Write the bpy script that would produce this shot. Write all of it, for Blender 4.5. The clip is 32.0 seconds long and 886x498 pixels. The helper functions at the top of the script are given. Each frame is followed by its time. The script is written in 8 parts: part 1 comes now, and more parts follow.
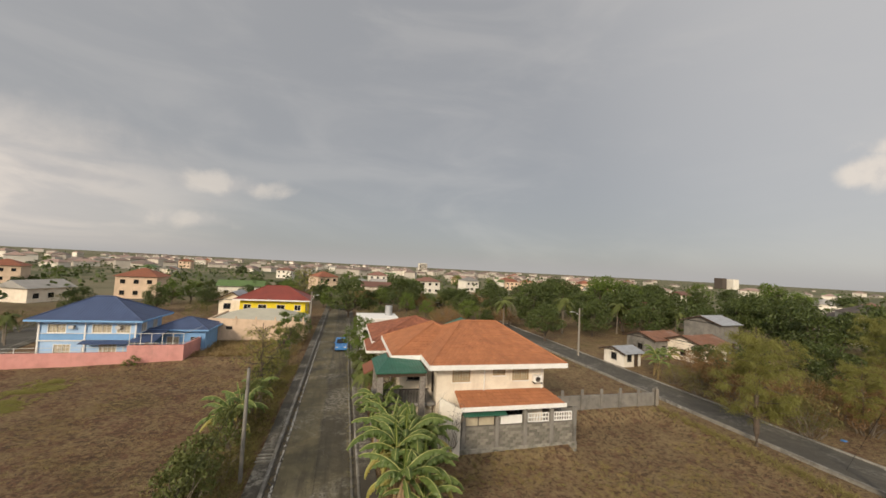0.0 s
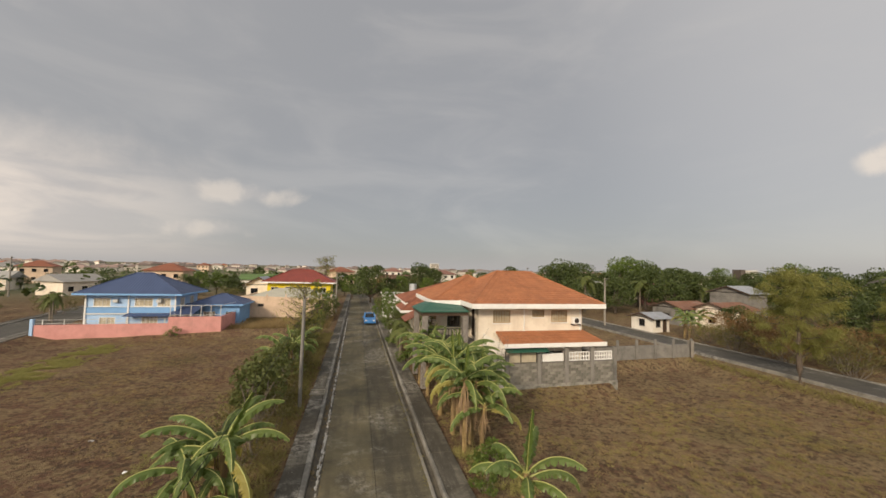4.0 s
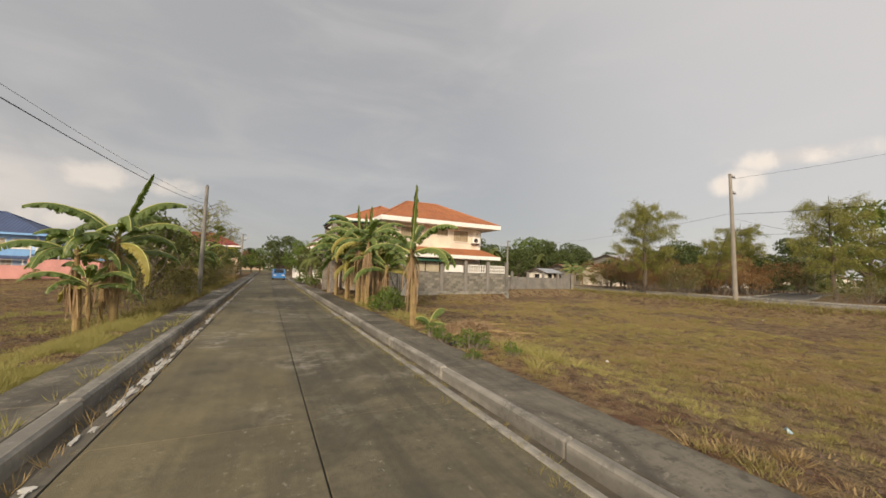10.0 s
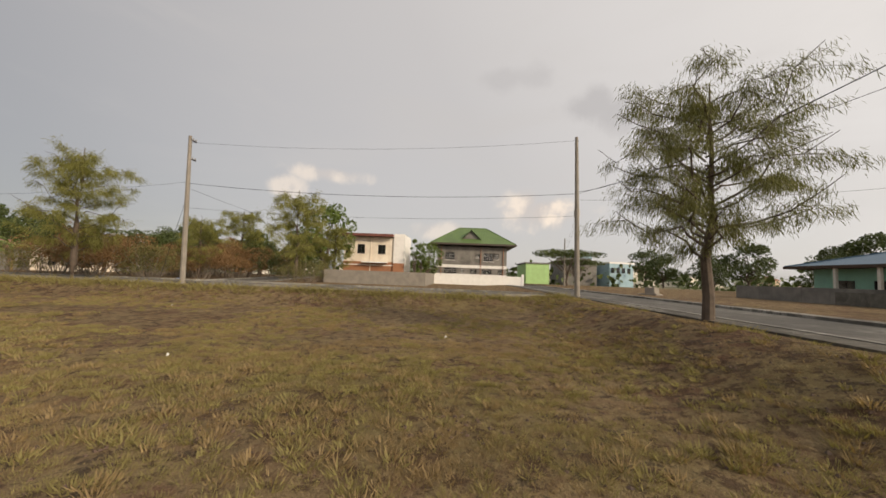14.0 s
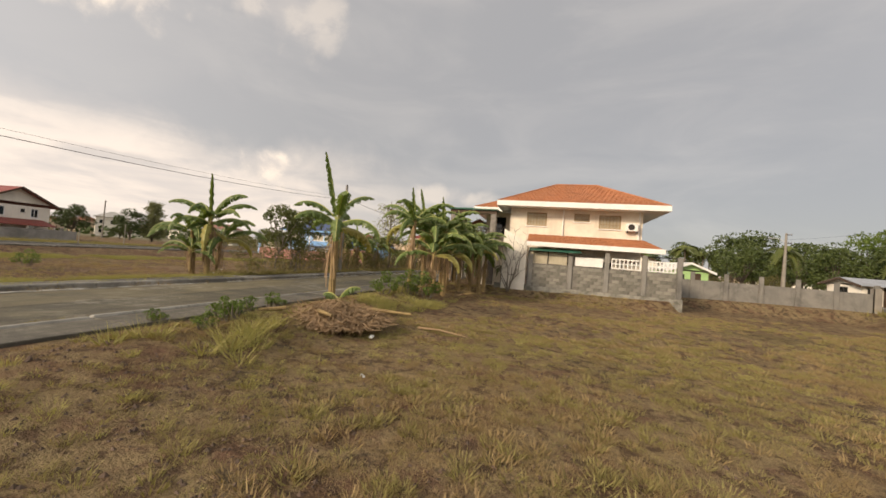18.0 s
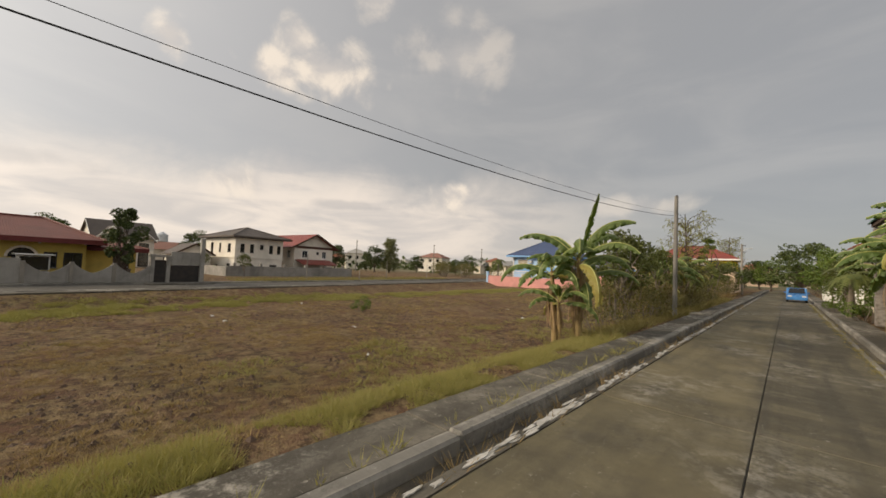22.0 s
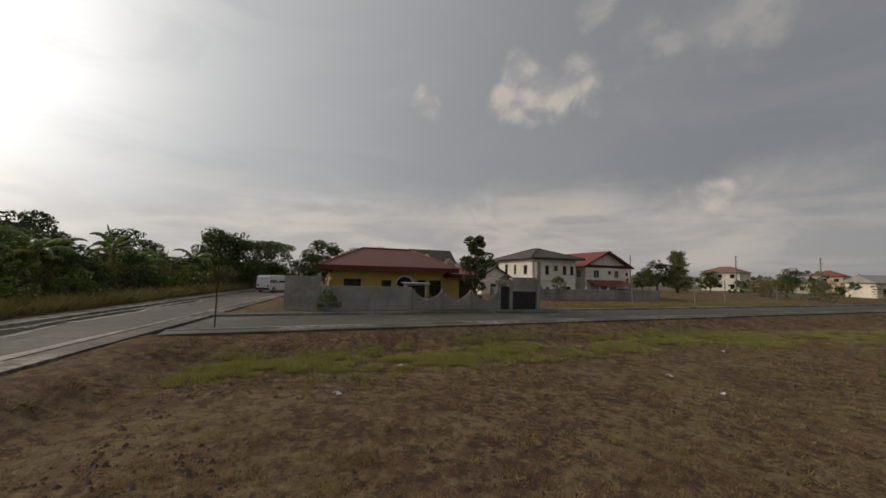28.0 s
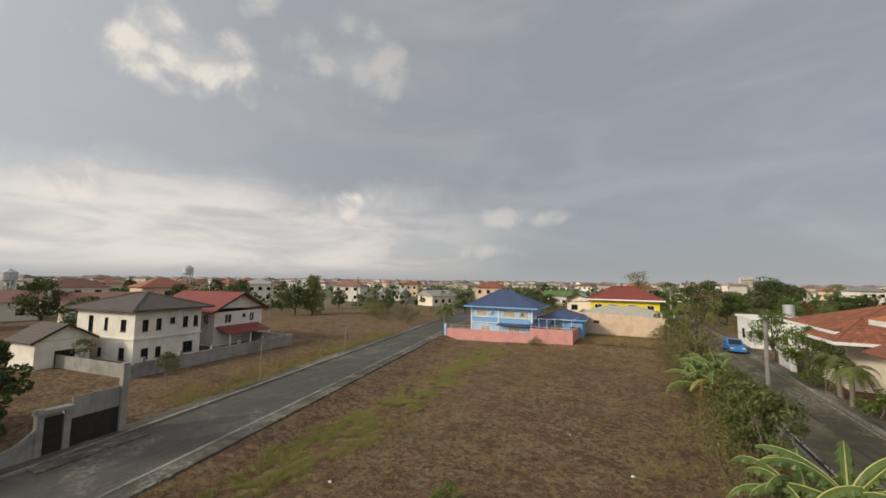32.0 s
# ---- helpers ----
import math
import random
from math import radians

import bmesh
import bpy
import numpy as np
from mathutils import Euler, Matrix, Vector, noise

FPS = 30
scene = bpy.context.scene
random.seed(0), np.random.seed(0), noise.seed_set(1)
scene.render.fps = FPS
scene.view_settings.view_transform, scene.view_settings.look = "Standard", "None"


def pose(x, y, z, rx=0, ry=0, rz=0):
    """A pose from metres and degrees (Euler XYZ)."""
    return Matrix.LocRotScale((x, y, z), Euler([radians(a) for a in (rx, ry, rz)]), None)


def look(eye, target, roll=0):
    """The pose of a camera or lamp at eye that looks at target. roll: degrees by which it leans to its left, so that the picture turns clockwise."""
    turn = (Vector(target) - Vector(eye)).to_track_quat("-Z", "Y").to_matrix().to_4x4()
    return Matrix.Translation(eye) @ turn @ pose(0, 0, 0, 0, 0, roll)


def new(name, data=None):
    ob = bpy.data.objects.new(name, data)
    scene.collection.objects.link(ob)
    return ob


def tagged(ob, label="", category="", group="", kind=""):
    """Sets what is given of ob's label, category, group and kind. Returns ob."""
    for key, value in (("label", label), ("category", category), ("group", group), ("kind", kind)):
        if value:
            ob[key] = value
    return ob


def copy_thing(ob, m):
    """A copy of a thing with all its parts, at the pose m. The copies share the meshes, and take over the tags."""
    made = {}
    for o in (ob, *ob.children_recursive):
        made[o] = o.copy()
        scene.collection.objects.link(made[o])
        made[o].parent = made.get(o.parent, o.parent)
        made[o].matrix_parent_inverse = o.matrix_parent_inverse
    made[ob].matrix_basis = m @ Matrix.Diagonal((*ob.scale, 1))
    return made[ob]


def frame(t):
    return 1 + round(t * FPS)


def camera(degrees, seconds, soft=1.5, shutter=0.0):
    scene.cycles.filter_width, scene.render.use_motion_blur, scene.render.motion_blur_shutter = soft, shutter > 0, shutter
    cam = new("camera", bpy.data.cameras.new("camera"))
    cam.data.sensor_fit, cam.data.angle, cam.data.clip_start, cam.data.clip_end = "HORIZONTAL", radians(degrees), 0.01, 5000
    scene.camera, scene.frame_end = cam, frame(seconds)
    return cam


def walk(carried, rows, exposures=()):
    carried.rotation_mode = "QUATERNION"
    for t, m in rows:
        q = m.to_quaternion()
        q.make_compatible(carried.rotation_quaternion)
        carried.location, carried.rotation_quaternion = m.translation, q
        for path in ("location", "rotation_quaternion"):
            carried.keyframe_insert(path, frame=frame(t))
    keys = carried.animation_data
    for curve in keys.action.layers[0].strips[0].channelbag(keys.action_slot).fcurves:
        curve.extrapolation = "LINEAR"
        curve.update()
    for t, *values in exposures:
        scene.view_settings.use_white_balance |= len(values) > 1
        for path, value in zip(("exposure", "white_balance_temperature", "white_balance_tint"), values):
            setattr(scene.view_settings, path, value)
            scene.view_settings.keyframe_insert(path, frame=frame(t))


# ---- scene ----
# ---------- camera ----------
cam = camera(100.5, 32.0, 1.6)

# seconds, place, heading (clockwise from +y), pitch, lean
PATH = [
    (0, 0.92, -0.32, 12.26, 14.67, 2.88, -2.99),
    (0.5, 0.45, -0.27, 11.62, 14.98, 3.67, -2.05),
    (1, 0.08, -0.33, 10.97, 14.59, 2.59, -2.95),
    (2, -0.23, -0.37, 9.87, 14.45, 2.82, -2.39),
    (3, -0.44, -0.23, 9.19, 12.17, 3.01, -2.50),
    (3.5, -0.69, -0.24, 8.62, 12.51, 3.03, -1.77),
    (5.5, -1.45, -0.69, 6.70, 13.82, 3.24, -1.50),
    (6, -1.26, -0.73, 6.10, 12.75, 3.36, -1.43),
    (6.5, -1.08, -0.85, 5.44, 11.97, 3.49, -1.37),
    (7, -0.91, -1.11, 4.84, 12.34, 3.60, -1.84),
    (7.5, -0.68, -1.16, 4.15, 13.14, 3.85, -1.44),
    (8, -0.53, -1.23, 3.42, 13.12, 4.08, -1.78),
    (8.5, -0.46, -1.30, 2.66, 13.59, 4.02, -2.27),
    (9, -0.62, -1.48, 2.13, 14.81, 3.94, -2.08),
    (9.5, -0.53, -1.79, 1.91, 15.29, 3.82, -2.04),
    (10, -0.57, -2.17, 1.80, 25.49, 3.57, -1.92),
    (10.5, -0.16, -2.16, 1.69, 43.38, 3.32, -2.05),
    (11, 0.22, -2.38, 1.61, 54.82, 2.88, -2.08),
    (11.5, 1.28, -2.56, 1.60, 64.28, 2.36, -1.68),
    (12, 2.80, -2.94, 1.59, 74.31, 2.40, -1.59),
    (12.5, 4.44, -3.20, 1.63, 84.38, 2.64, -1.81),
    (13, 5.81, -3.38, 1.60, 90.49, 3.23, -1.84),
    (13.5, 7.04, -3.83, 1.48, 88.86, 3.79, -2.00),
    (15.5, 10.55, -5.01, 1.62, 76.97, 4.17, -3.72),
    (16, 11.21, -4.55, 1.56, 57.80, 3.25, -4.44),
    (16.5, 11.95, -3.48, 1.49, 37.95, 2.53, -4.74),
    (17, 11.87, -2.41, 1.60, 24.95, 2.46, -4.77),
    (17.5, 11.36, -1.46, 1.66, 9.28, 2.21, -5.02),
    (18, 10.13, -0.87, 1.66, -15.86, 1.37, -4.62),
    (18.5, 8.84, -0.71, 1.69, -36.38, 1.07, -3.48),
    (19, 7.42, -0.41, 1.80, -44.79, 1.55, -2.66),
    (19.5, 6.25, -0.22, 1.95, -43.67, 1.89, -2.70),
    (20, 5.10, -0.25, 1.93, -41.97, 2.16, -3.00),
    (20.5, 3.94, -0.23, 1.99, -41.92, 2.26, -2.72),
    (21, 2.77, -0.06, 2.10, -42.43, 2.25, -2.63),
    (21.5, 1.69, 0.17, 2.37, -42.46, 2.24, -2.46),
    (22, 0.32, 0.36, 2.07, -43.10, 2.79, -2.46),
    (22.5, -0.63, 0.42, 1.68, -44.78, 3.29, -2.31),
    (23, -1.37, 0.44, 1.45, -55.75, 3.00, -1.86),
    (23.5, -2.27, 0.49, 1.40, -77.15, 2.87, -0.97),
    (24, -2.87, 0.47, 1.42, -86.73, 3.16, -0.91),
    (24.5, -3.62, 0.36, 1.41, -85.97, 3.35, -1.47),
    (25, -4.43, -0.26, 1.38, -85.56, 3.38, -2.38),
    (25.5, -5.20, -1.05, 1.46, -85.15, 3.44, -2.94),
    (27.5, -7.70, -3.78, 1.81, -83.90, 3.86, -2.09),
    (28, -8.33, -3.65, 2.33, -78.33, 4.14, -1.52),
    (28.5, -8.68, -3.43, 2.83, -64.51, 3.98, -1.28),
    (29, -9.32, -3.05, 3.36, -51.72, 4.10, -0.99),
    (29.5, -9.87, -2.57, 3.89, -43.94, 4.00, -0.93),
    (30, -10.12, -2.19, 4.67, -41.82, 3.80, -1.19),
    (30.5, -10.33, -1.84, 5.47, -41.13, 4.30, -1.09),
    (31, -10.26, -1.55, 6.23, -35.20, 4.89, -0.70),
    (31.5, -9.91, -1.32, 7.00, -29.27, 5.40, -0.52),
    (32, -9.62, -1.40, 8.04, -27.12, 4.83, -0.73),
]


def aim(x, y, z, head, pitch, lean):
    a, p = radians(head), radians(pitch)
    to = (x + math.sin(a) * math.cos(p), y + math.cos(a) * math.cos(p), z + math.sin(p))
    return look((x, y, z), to, -lean)


walk(cam, [(r[0], aim(*r[1:])) for r in PATH],
     [(0, 0.08, 6900, 10), (6, 0.12, 7050, 11), (9, 0.27, 7150, 11), (10, 0.33, 7120, 11), (11, 0.33, 7100, 11), (12, 0.36, 7100, 12), (13, 0.15, 7050, 12), (16, 0.2, 7150, 12), (18, 0.38, 7200, 12), (21, 0.1, 7050, 10), (22.5, 0.1, 7000, 10), (24, -0.2, 6700, 9), (25, -0.55, 6650, 9), (28, -0.72, 6550, 9), (30, -0.12, 6500, 8), (32, -0.02, 6450, 8)])

# ---------- sky and sun ----------
SUN_AZ, SUN_EL = -142.0, 24.0


def direction(az, el):
    a, e = radians(az), radians(el)
    return Vector((math.sin(a) * math.cos(e), math.cos(a) * math.cos(e), math.sin(e)))


class Nodes:
    """Short hand for node trees."""

    def __init__(self, tree):
        self.tree = tree
        tree.nodes.clear()

    def add(self, kind, **values):
        n = self.tree.nodes.new(kind)
        for key, value in values.items():
            if key.startswith("in_"):
                k = key[3:]
                sock = n.inputs[int(k)] if k.isdigit() else n.inputs[k.replace("_", " ")]
                if hasattr(value, "is_output"):
                    self.tree.links.new(value, sock)
                else:
                    sock.default_value = value
            elif key == "operation":
                n.operation = value
            elif key == "use_clamp":
                n.use_clamp = value
            elif key == "data_type":
                n.data_type = value
            elif key == "blend_type":
                n.blend_type = value
            elif key == "clamp_factor":
                n.clamp_factor = value
            elif key == "interpolation_type":
                n.interpolation_type = value
            elif key == "vector_type":
                n.vector_type = value
            elif key == "sky_type":
                n.sky_type = value
            elif key == "sun_disc":
                n.sun_disc = value
            elif key == "sun_elevation":
                n.sun_elevation = value
            elif key == "sun_rotation":
                n.sun_rotation = value
            elif key == "wave_type":
                n.wave_type = value
            elif key == "bands_direction":
                n.bands_direction = value
            elif key == "wave_profile":
                n.wave_profile = value
            elif key == "feature":
                n.feature = value
            else:
                raise KeyError(key)
        return n

    def link(self, a, b):
        self.tree.links.new(a, b)

    def math(self, op, a, b=0.0, c=None, clamp=False):
        n = self.add("ShaderNodeMath", operation=op, use_clamp=clamp, in_0=a, in_1=b)
        if c is not None:
            if hasattr(c, "is_output"):
                self.link(c, n.inputs[2])
            else:
                n.inputs[2].default_value = c
        return n.outputs[0]

    def ramp(self, fac, stops):
        n = self.add("ShaderNodeValToRGB", in_Fac=fac)
        els = n.color_ramp.elements
        while len(els) < len(stops):
            els.new(0.5)
        for e, (pos, col) in zip(els, stops):
            e.position = pos
            e.color = (*col, 1) if len(col) == 3 else col
        return n.outputs[0]

    def mix(self, fac, a, b, blend="MIX"):
        n = self.add("ShaderNodeMix", data_type="RGBA", blend_type=blend, clamp_factor=True)
        for v, sock in ((fac, n.inputs[0]), (a, n.inputs[6]), (b, n.inputs[7])):
            if hasattr(v, "is_output"):
                self.link(v, sock)
            elif isinstance(v, (int, float)):
                sock.default_value = v
            else:
                sock.default_value = (*v, 1) if len(v) == 3 else v
        return n.outputs[2]

    def noise(self, vec, scale, detail=4.0, rough=0.55, distort=0.0):
        n = self.add("ShaderNodeTexNoise", in_Scale=scale, in_Detail=detail, in_Roughness=rough, in_Distortion=distort)
        if vec is not None:
            self.link(vec, n.inputs["Vector"])
        return n.outputs["Fac"]


def smooth(N, v, lo, hi):
    n = N.add("ShaderNodeMapRange", interpolation_type="SMOOTHSTEP", in_Value=v)
    n.inputs["From Min"].default_value, n.inputs["From Max"].default_value = lo, hi
    return n.outputs[0]


def make_world():
    w = bpy.data.worlds.new("sky")
    scene.world = w
    w.use_nodes = True
    N = Nodes(w.node_tree)
    co = N.add("ShaderNodeTexCoord").outputs["Generated"]
    sep = N.add("ShaderNodeSeparateXYZ", in_0=co)
    z = sep.outputs[2]

    def toward(az, el):
        d = N.add("ShaderNodeVectorMath", operation="DOT_PRODUCT", in_0=co)
        d.inputs[1].default_value = direction(az, el)
        return d.outputs["Value"]

    clear = N.add("ShaderNodeTexSky", sky_type="NISHITA", sun_disc=False, sun_elevation=radians(SUN_EL),
                  sun_rotation=radians(SUN_AZ)).outputs[0]
    clear = N.mix(1.0, clear, (0.10, 0.10, 0.10), "MULTIPLY")
    # stratus deck: grey-blue, darker away from the sun
    west = N.math("MULTIPLY_ADD", toward(-118, 4), 0.5, 0.5)
    south = N.math("MULTIPLY_ADD", toward(175, 38), 0.5, 0.5)
    deck = N.ramp(south, [(0.15, (0.355, 0.365, 0.385)), (0.45, (0.365, 0.375, 0.40)), (0.66, (0.46, 0.465, 0.485)), (0.84, (0.68, 0.68, 0.69)), (1.0, (0.86, 0.85, 0.84))])
    deck = N.mix(N.math("MULTIPLY", smooth(N, west, 0.55, 0.98), 0.42), deck, (0.66, 0.66, 0.68))
    deck = N.mix(N.math("MULTIPLY", smooth(N, toward(20, 8), 0.45, 1.0), 0.6), deck, (0.30, 0.315, 0.345))
    deck = N.mix(N.math("MULTIPLY", smooth(N, toward(88, 30), 0.55, 0.98), 0.45), deck, (0.66, 0.66, 0.675))
    flat = N.add("ShaderNodeMapping", vector_type="POINT", in_Vector=co)
    flat.inputs["Scale"].default_value = (1.0, 1.0, 3.2)
    wisp = N.noise(flat.outputs[0], 2.3, 6.0, 0.55, 0.6)
    deck = N.mix(N.math("MULTIPLY", smooth(N, wisp, 0.40, 0.72), 0.30), deck, (0.56, 0.55, 0.545))
    deck = N.mix(0.12, deck, clear)
    # pale warm band of far cloud above the horizon, strongest in the west
    edge = N.math("MULTIPLY_ADD", N.noise(co, 3.2, 8.0, 0.62, 0.4), -0.26, N.math("ADD", z, 0.13))
    low = N.math("MULTIPLY", smooth(N, edge, 0.27, 0.12), smooth(N, west, 0.33, 0.68))
    streak = N.add("ShaderNodeMapping", vector_type="POINT", in_Vector=co)
    streak.inputs["Scale"].default_value = (1.0, 1.0, 4.6)
    bands = smooth(N, N.noise(streak.outputs[0], 3.6, 7.0, 0.55, 0.7), 0.34, 0.62)
    warm = N.mix(bands, (0.60, 0.57, 0.565), (0.84, 0.76, 0.70))
    sky = N.mix(N.math("MULTIPLY", low, 0.85), deck, warm)
    # cumulus: billowing heads and one dark bank, each at its own bearing
    cells = N.add("ShaderNodeTexVoronoi", feature="SMOOTH_F1", in_Vector=co, in_Scale=17.0)
    cells.inputs["Smoothness"].default_value = 0.35
    puff = N.math("MULTIPLY_ADD", cells.outputs["Distance"], -0.34, 0.17)
    fluff = N.math("ADD", N.noise(co, 9.0, 9.0, 0.62, 0.25), puff)

    def heap(clouds):
        total = None
        for az, el, wide, tall, amount in clouds:
            a, e = radians(az), radians(el)
            axes = []
            for v, size in (((math.cos(a), -math.sin(a), 0.0), wide), ((-math.sin(a) * math.sin(e), -math.cos(a) * math.sin(e), math.cos(e)), tall)):
                d = N.add("ShaderNodeVectorMath", operation="DOT_PRODUCT", in_0=co)
                s = math.sin(radians(size))
                d.inputs[1].default_value = tuple(c / s for c in v)
                axes.append(N.math("POWER", d.outputs["Value"], 2.0))
            r = N.math("SQRT", N.math("ADD", axes[0], axes[1]))
            k = N.math("ADD", N.math("SUBTRACT", 1.0, r), N.math("MULTIPLY_ADD", fluff, 1.45, -0.70))
            k = N.math("MULTIPLY", smooth(N, k, 0.12, 0.78), N.math("MULTIPLY", N.math("GREATER_THAN", toward(az, el), 0.0), amount))
            total = k if total is None else N.math("MAXIMUM", total, k)
        return total

    bank = heap(((112, 24, 8, 4.5, 0.6), (98, 29, 7, 2.5, 0.35), (-95, 9.5, 9, 1.4, 0.4), (-57, 8.6, 8, 1.0, 0.45), (-30, 8.2, 9, 0.9, 0.4)))
    sky = N.mix(bank, sky, (0.40, 0.405, 0.43))
    heads = heap(((-62, 26.5, 9, 5.0, 0.9), (-68.8, 25.2, 6, 3.8, 0.9), (-66.3, 29.6, 4, 3.6, 0.85), (-81.3, 25.8, 2.6, 2.8, 0.85), (-55.2, 36.0, 4, 3, 0.6), (-41, 30.6, 9.5, 6, 0.36),
                  (-72.5, 10.2, 5.5, 3.2, 0.65), (-50.4, 10.8, 3.4, 2.3, 0.85), (-42, 11.1, 5.6, 3.3, 0.95), (-16, 9.6, 9, 2.0, 0.4), (-20, 4.6, 8, 1.6, 0.35),
                  (102.5, 10.0, 9.0, 3.8, 0.95), (100.3, 11.8, 4.0, 2.8, 0.85), (69.5, 14.3, 8, 1.6, 0.6), (64, 12.0, 3.2, 2.4, 0.6), (88, 7, 8, 2, 0.5)))
    sky = N.mix(heads, sky, N.mix(smooth(N, fluff, 0.38, 0.60), (0.56, 0.535, 0.53), (0.84, 0.76, 0.68)))
    # veil round the hidden sun
    s = N.math("MAXIMUM", toward(SUN_AZ, SUN_EL), 0.0)
    glow = N.math("ADD", N.math("MULTIPLY", N.math("POWER", s, 4.0), 0.44), N.math("MULTIPLY", N.math("POWER", s, 22.0), 1.5))
    glow = N.math("MULTIPLY", glow, N.math("MULTIPLY_ADD", smooth(N, wisp, 0.30, 0.62), 0.35, 0.72))
    glowcol = N.mix(1.0, (1.0, 0.985, 0.95), N.add("ShaderNodeCombineXYZ", in_0=glow, in_1=glow, in_2=glow).outputs[0], "MULTIPLY")
    sky = N.mix(1.0, sky, glowcol, "ADD")
    # haze down to the horizon, dim below it
    sky = N.mix(smooth(N, z, 0.05, -0.01), sky, (0.40, 0.40, 0.41))
    bg = N.add("ShaderNodeBackground", in_Color=sky, in_Strength=1.0)
    N.link(bg.outputs[0], N.add("ShaderNodeOutputWorld").inputs[0])


make_world()
sun = bpy.data.lights.new("sun", "SUN")
sun.energy, sun.angle, sun.color = 2.7, radians(8), (1.0, 0.85, 0.66)
sun_ob = new("sun", sun)
sun_ob.matrix_world = look(direction(SUN_AZ, SUN_EL) * 80, (0, 0, 0))


# ---------- materials ----------
MATS = {}


def mat(name, base, alt=None, rough=0.8, metal=0.0, scale=3.0, fine=40.0, stain=None, stain_amount=0.35, bump=0.25, bump_scale=None,
        per_object=0.0, per_island=0.0, wave=None, spec=0.35, streaks=0.0, coords="Object"):
    """A painted, stained or grown surface: two tones at a large and a fine scale, with relief."""
    m = bpy.data.materials.new(name)
    m.use_nodes = True
    N = Nodes(m.node_tree)
    tc = N.add("ShaderNodeTexCoord").outputs[coords]
    alt = alt or tuple(c * 0.75 for c in base)
    big = N.noise(tc, scale, 5.0, 0.6)
    small = N.noise(tc, fine, 4.0, 0.65)
    col = N.mix(smooth(N, big, 0.35, 0.68), base, alt)
    col = N.mix(N.math("MULTIPLY", smooth(N, small, 0.40, 0.75), 0.45), col, tuple(c * 0.72 for c in base))
    if stain:
        n2 = N.noise(tc, scale * 0.37, 7.0, 0.68, 0.5)
        col = N.mix(N.math("MULTIPLY", smooth(N, n2, 0.50, 0.66), stain_amount), col, stain)
    if streaks:
        mp = N.add("ShaderNodeMapping", in_Vector=tc)
        mp.inputs["Scale"].default_value = (3.0, 3.0, 0.22)
        col = N.mix(N.math("MULTIPLY", smooth(N, N.noise(mp.outputs[0], 1.6, 6.0, 0.7), 0.52, 0.76), streaks), col, stain or (0.10, 0.095, 0.085))
    if per_object:
        rnd = N.add("ShaderNodeObjectInfo").outputs["Random"]
        col = N.mix(per_object, col, N.ramp(rnd, [(0.0, tuple(c * 0.45 for c in base)), (0.5, base), (1.0, tuple(min(1, c * 1.55) for c in base))]))
    if per_island:
        rnd = N.add("ShaderNodeNewGeometry").outputs["Random Per Island"]
        col = N.mix(per_island, col, N.ramp(rnd, [(0.0, tuple(c * 0.4 for c in base)), (0.55, alt), (1.0, tuple(min(1, c * 1.7) for c in base))]))
    height = N.math("ADD", N.math("MULTIPLY", small, 0.6), N.math("MULTIPLY", big, 0.8))
    if wave:
        axis, wscale, depth = wave
        wv = N.add("ShaderNodeTexWave", wave_type="BANDS", bands_direction=axis, wave_profile="SIN", in_Vector=tc, in_Scale=wscale, in_Distortion=0.0)
        height = N.math("ADD", height, N.math("MULTIPLY", wv.outputs["Fac"], depth))
        col = N.mix(N.math("MULTIPLY", wv.outputs["Fac"], 0.22), col, tuple(c * 0.55 for c in base))
    bs = N.add("ShaderNodeBsdfPrincipled", in_Metallic=metal)
    N.link(col, bs.inputs["Base Color"])
    bs.inputs["Specular IOR Level"].default_value = spec
    N.link(N.math("MULTIPLY_ADD", small, 0.25, rough - 0.12, clamp=True), bs.inputs["Roughness"])
    bp = N.add("ShaderNodeBump", in_Strength=bump, in_Distance=0.02, in_Height=height)
    N.link(bp.outputs[0], bs.inputs["Normal"])
    N.link(bs.outputs[0], N.add("ShaderNodeOutputMaterial").inputs[0])
    MATS[name] = m
    return m


def leaf_mat(name, base, alt, rough=0.55, trans=0.25, island=0.75, spec=0.3):
    m = bpy.data.materials.new(name)
    m.use_nodes = True
    N = Nodes(m.node_tree)
    rnd = N.add("ShaderNodeNewGeometry").outputs["Random Per Island"]
    ob = N.add("ShaderNodeObjectInfo").outputs["Random"]
    tc = N.add("ShaderNodeTexCoord").outputs["Object"]
    big = N.noise(tc, 0.8, 3.0)
    col = N.mix(rnd, base, alt)
    col = N.mix(N.math("MULTIPLY", smooth(N, big, 0.35, 0.7), 0.5), col, alt)
    col = N.mix(1 - island, col, base)
    col = N.mix(N.math("MULTIPLY", ob, 0.35), col, tuple(c * 0.6 for c in base))
    bs = N.add("ShaderNodeBsdfPrincipled", in_Roughness=rough)
    bs.inputs["Specular IOR Level"].default_value = spec
    N.link(col, bs.inputs["Base Color"])
    tr = N.add("ShaderNodeBsdfTranslucent", in_Color=N.mix(1.0, col, (1.0, 1.0, 0.55), "MULTIPLY"))
    mx = N.add("ShaderNodeMixShader", in_0=trans)
    N.link(bs.outputs[0], mx.inputs[1])
    N.link(tr.outputs[0], mx.inputs[2])
    N.link(mx.outputs[0], N.add("ShaderNodeOutputMaterial").inputs[0])
    MATS[name] = m
    return m


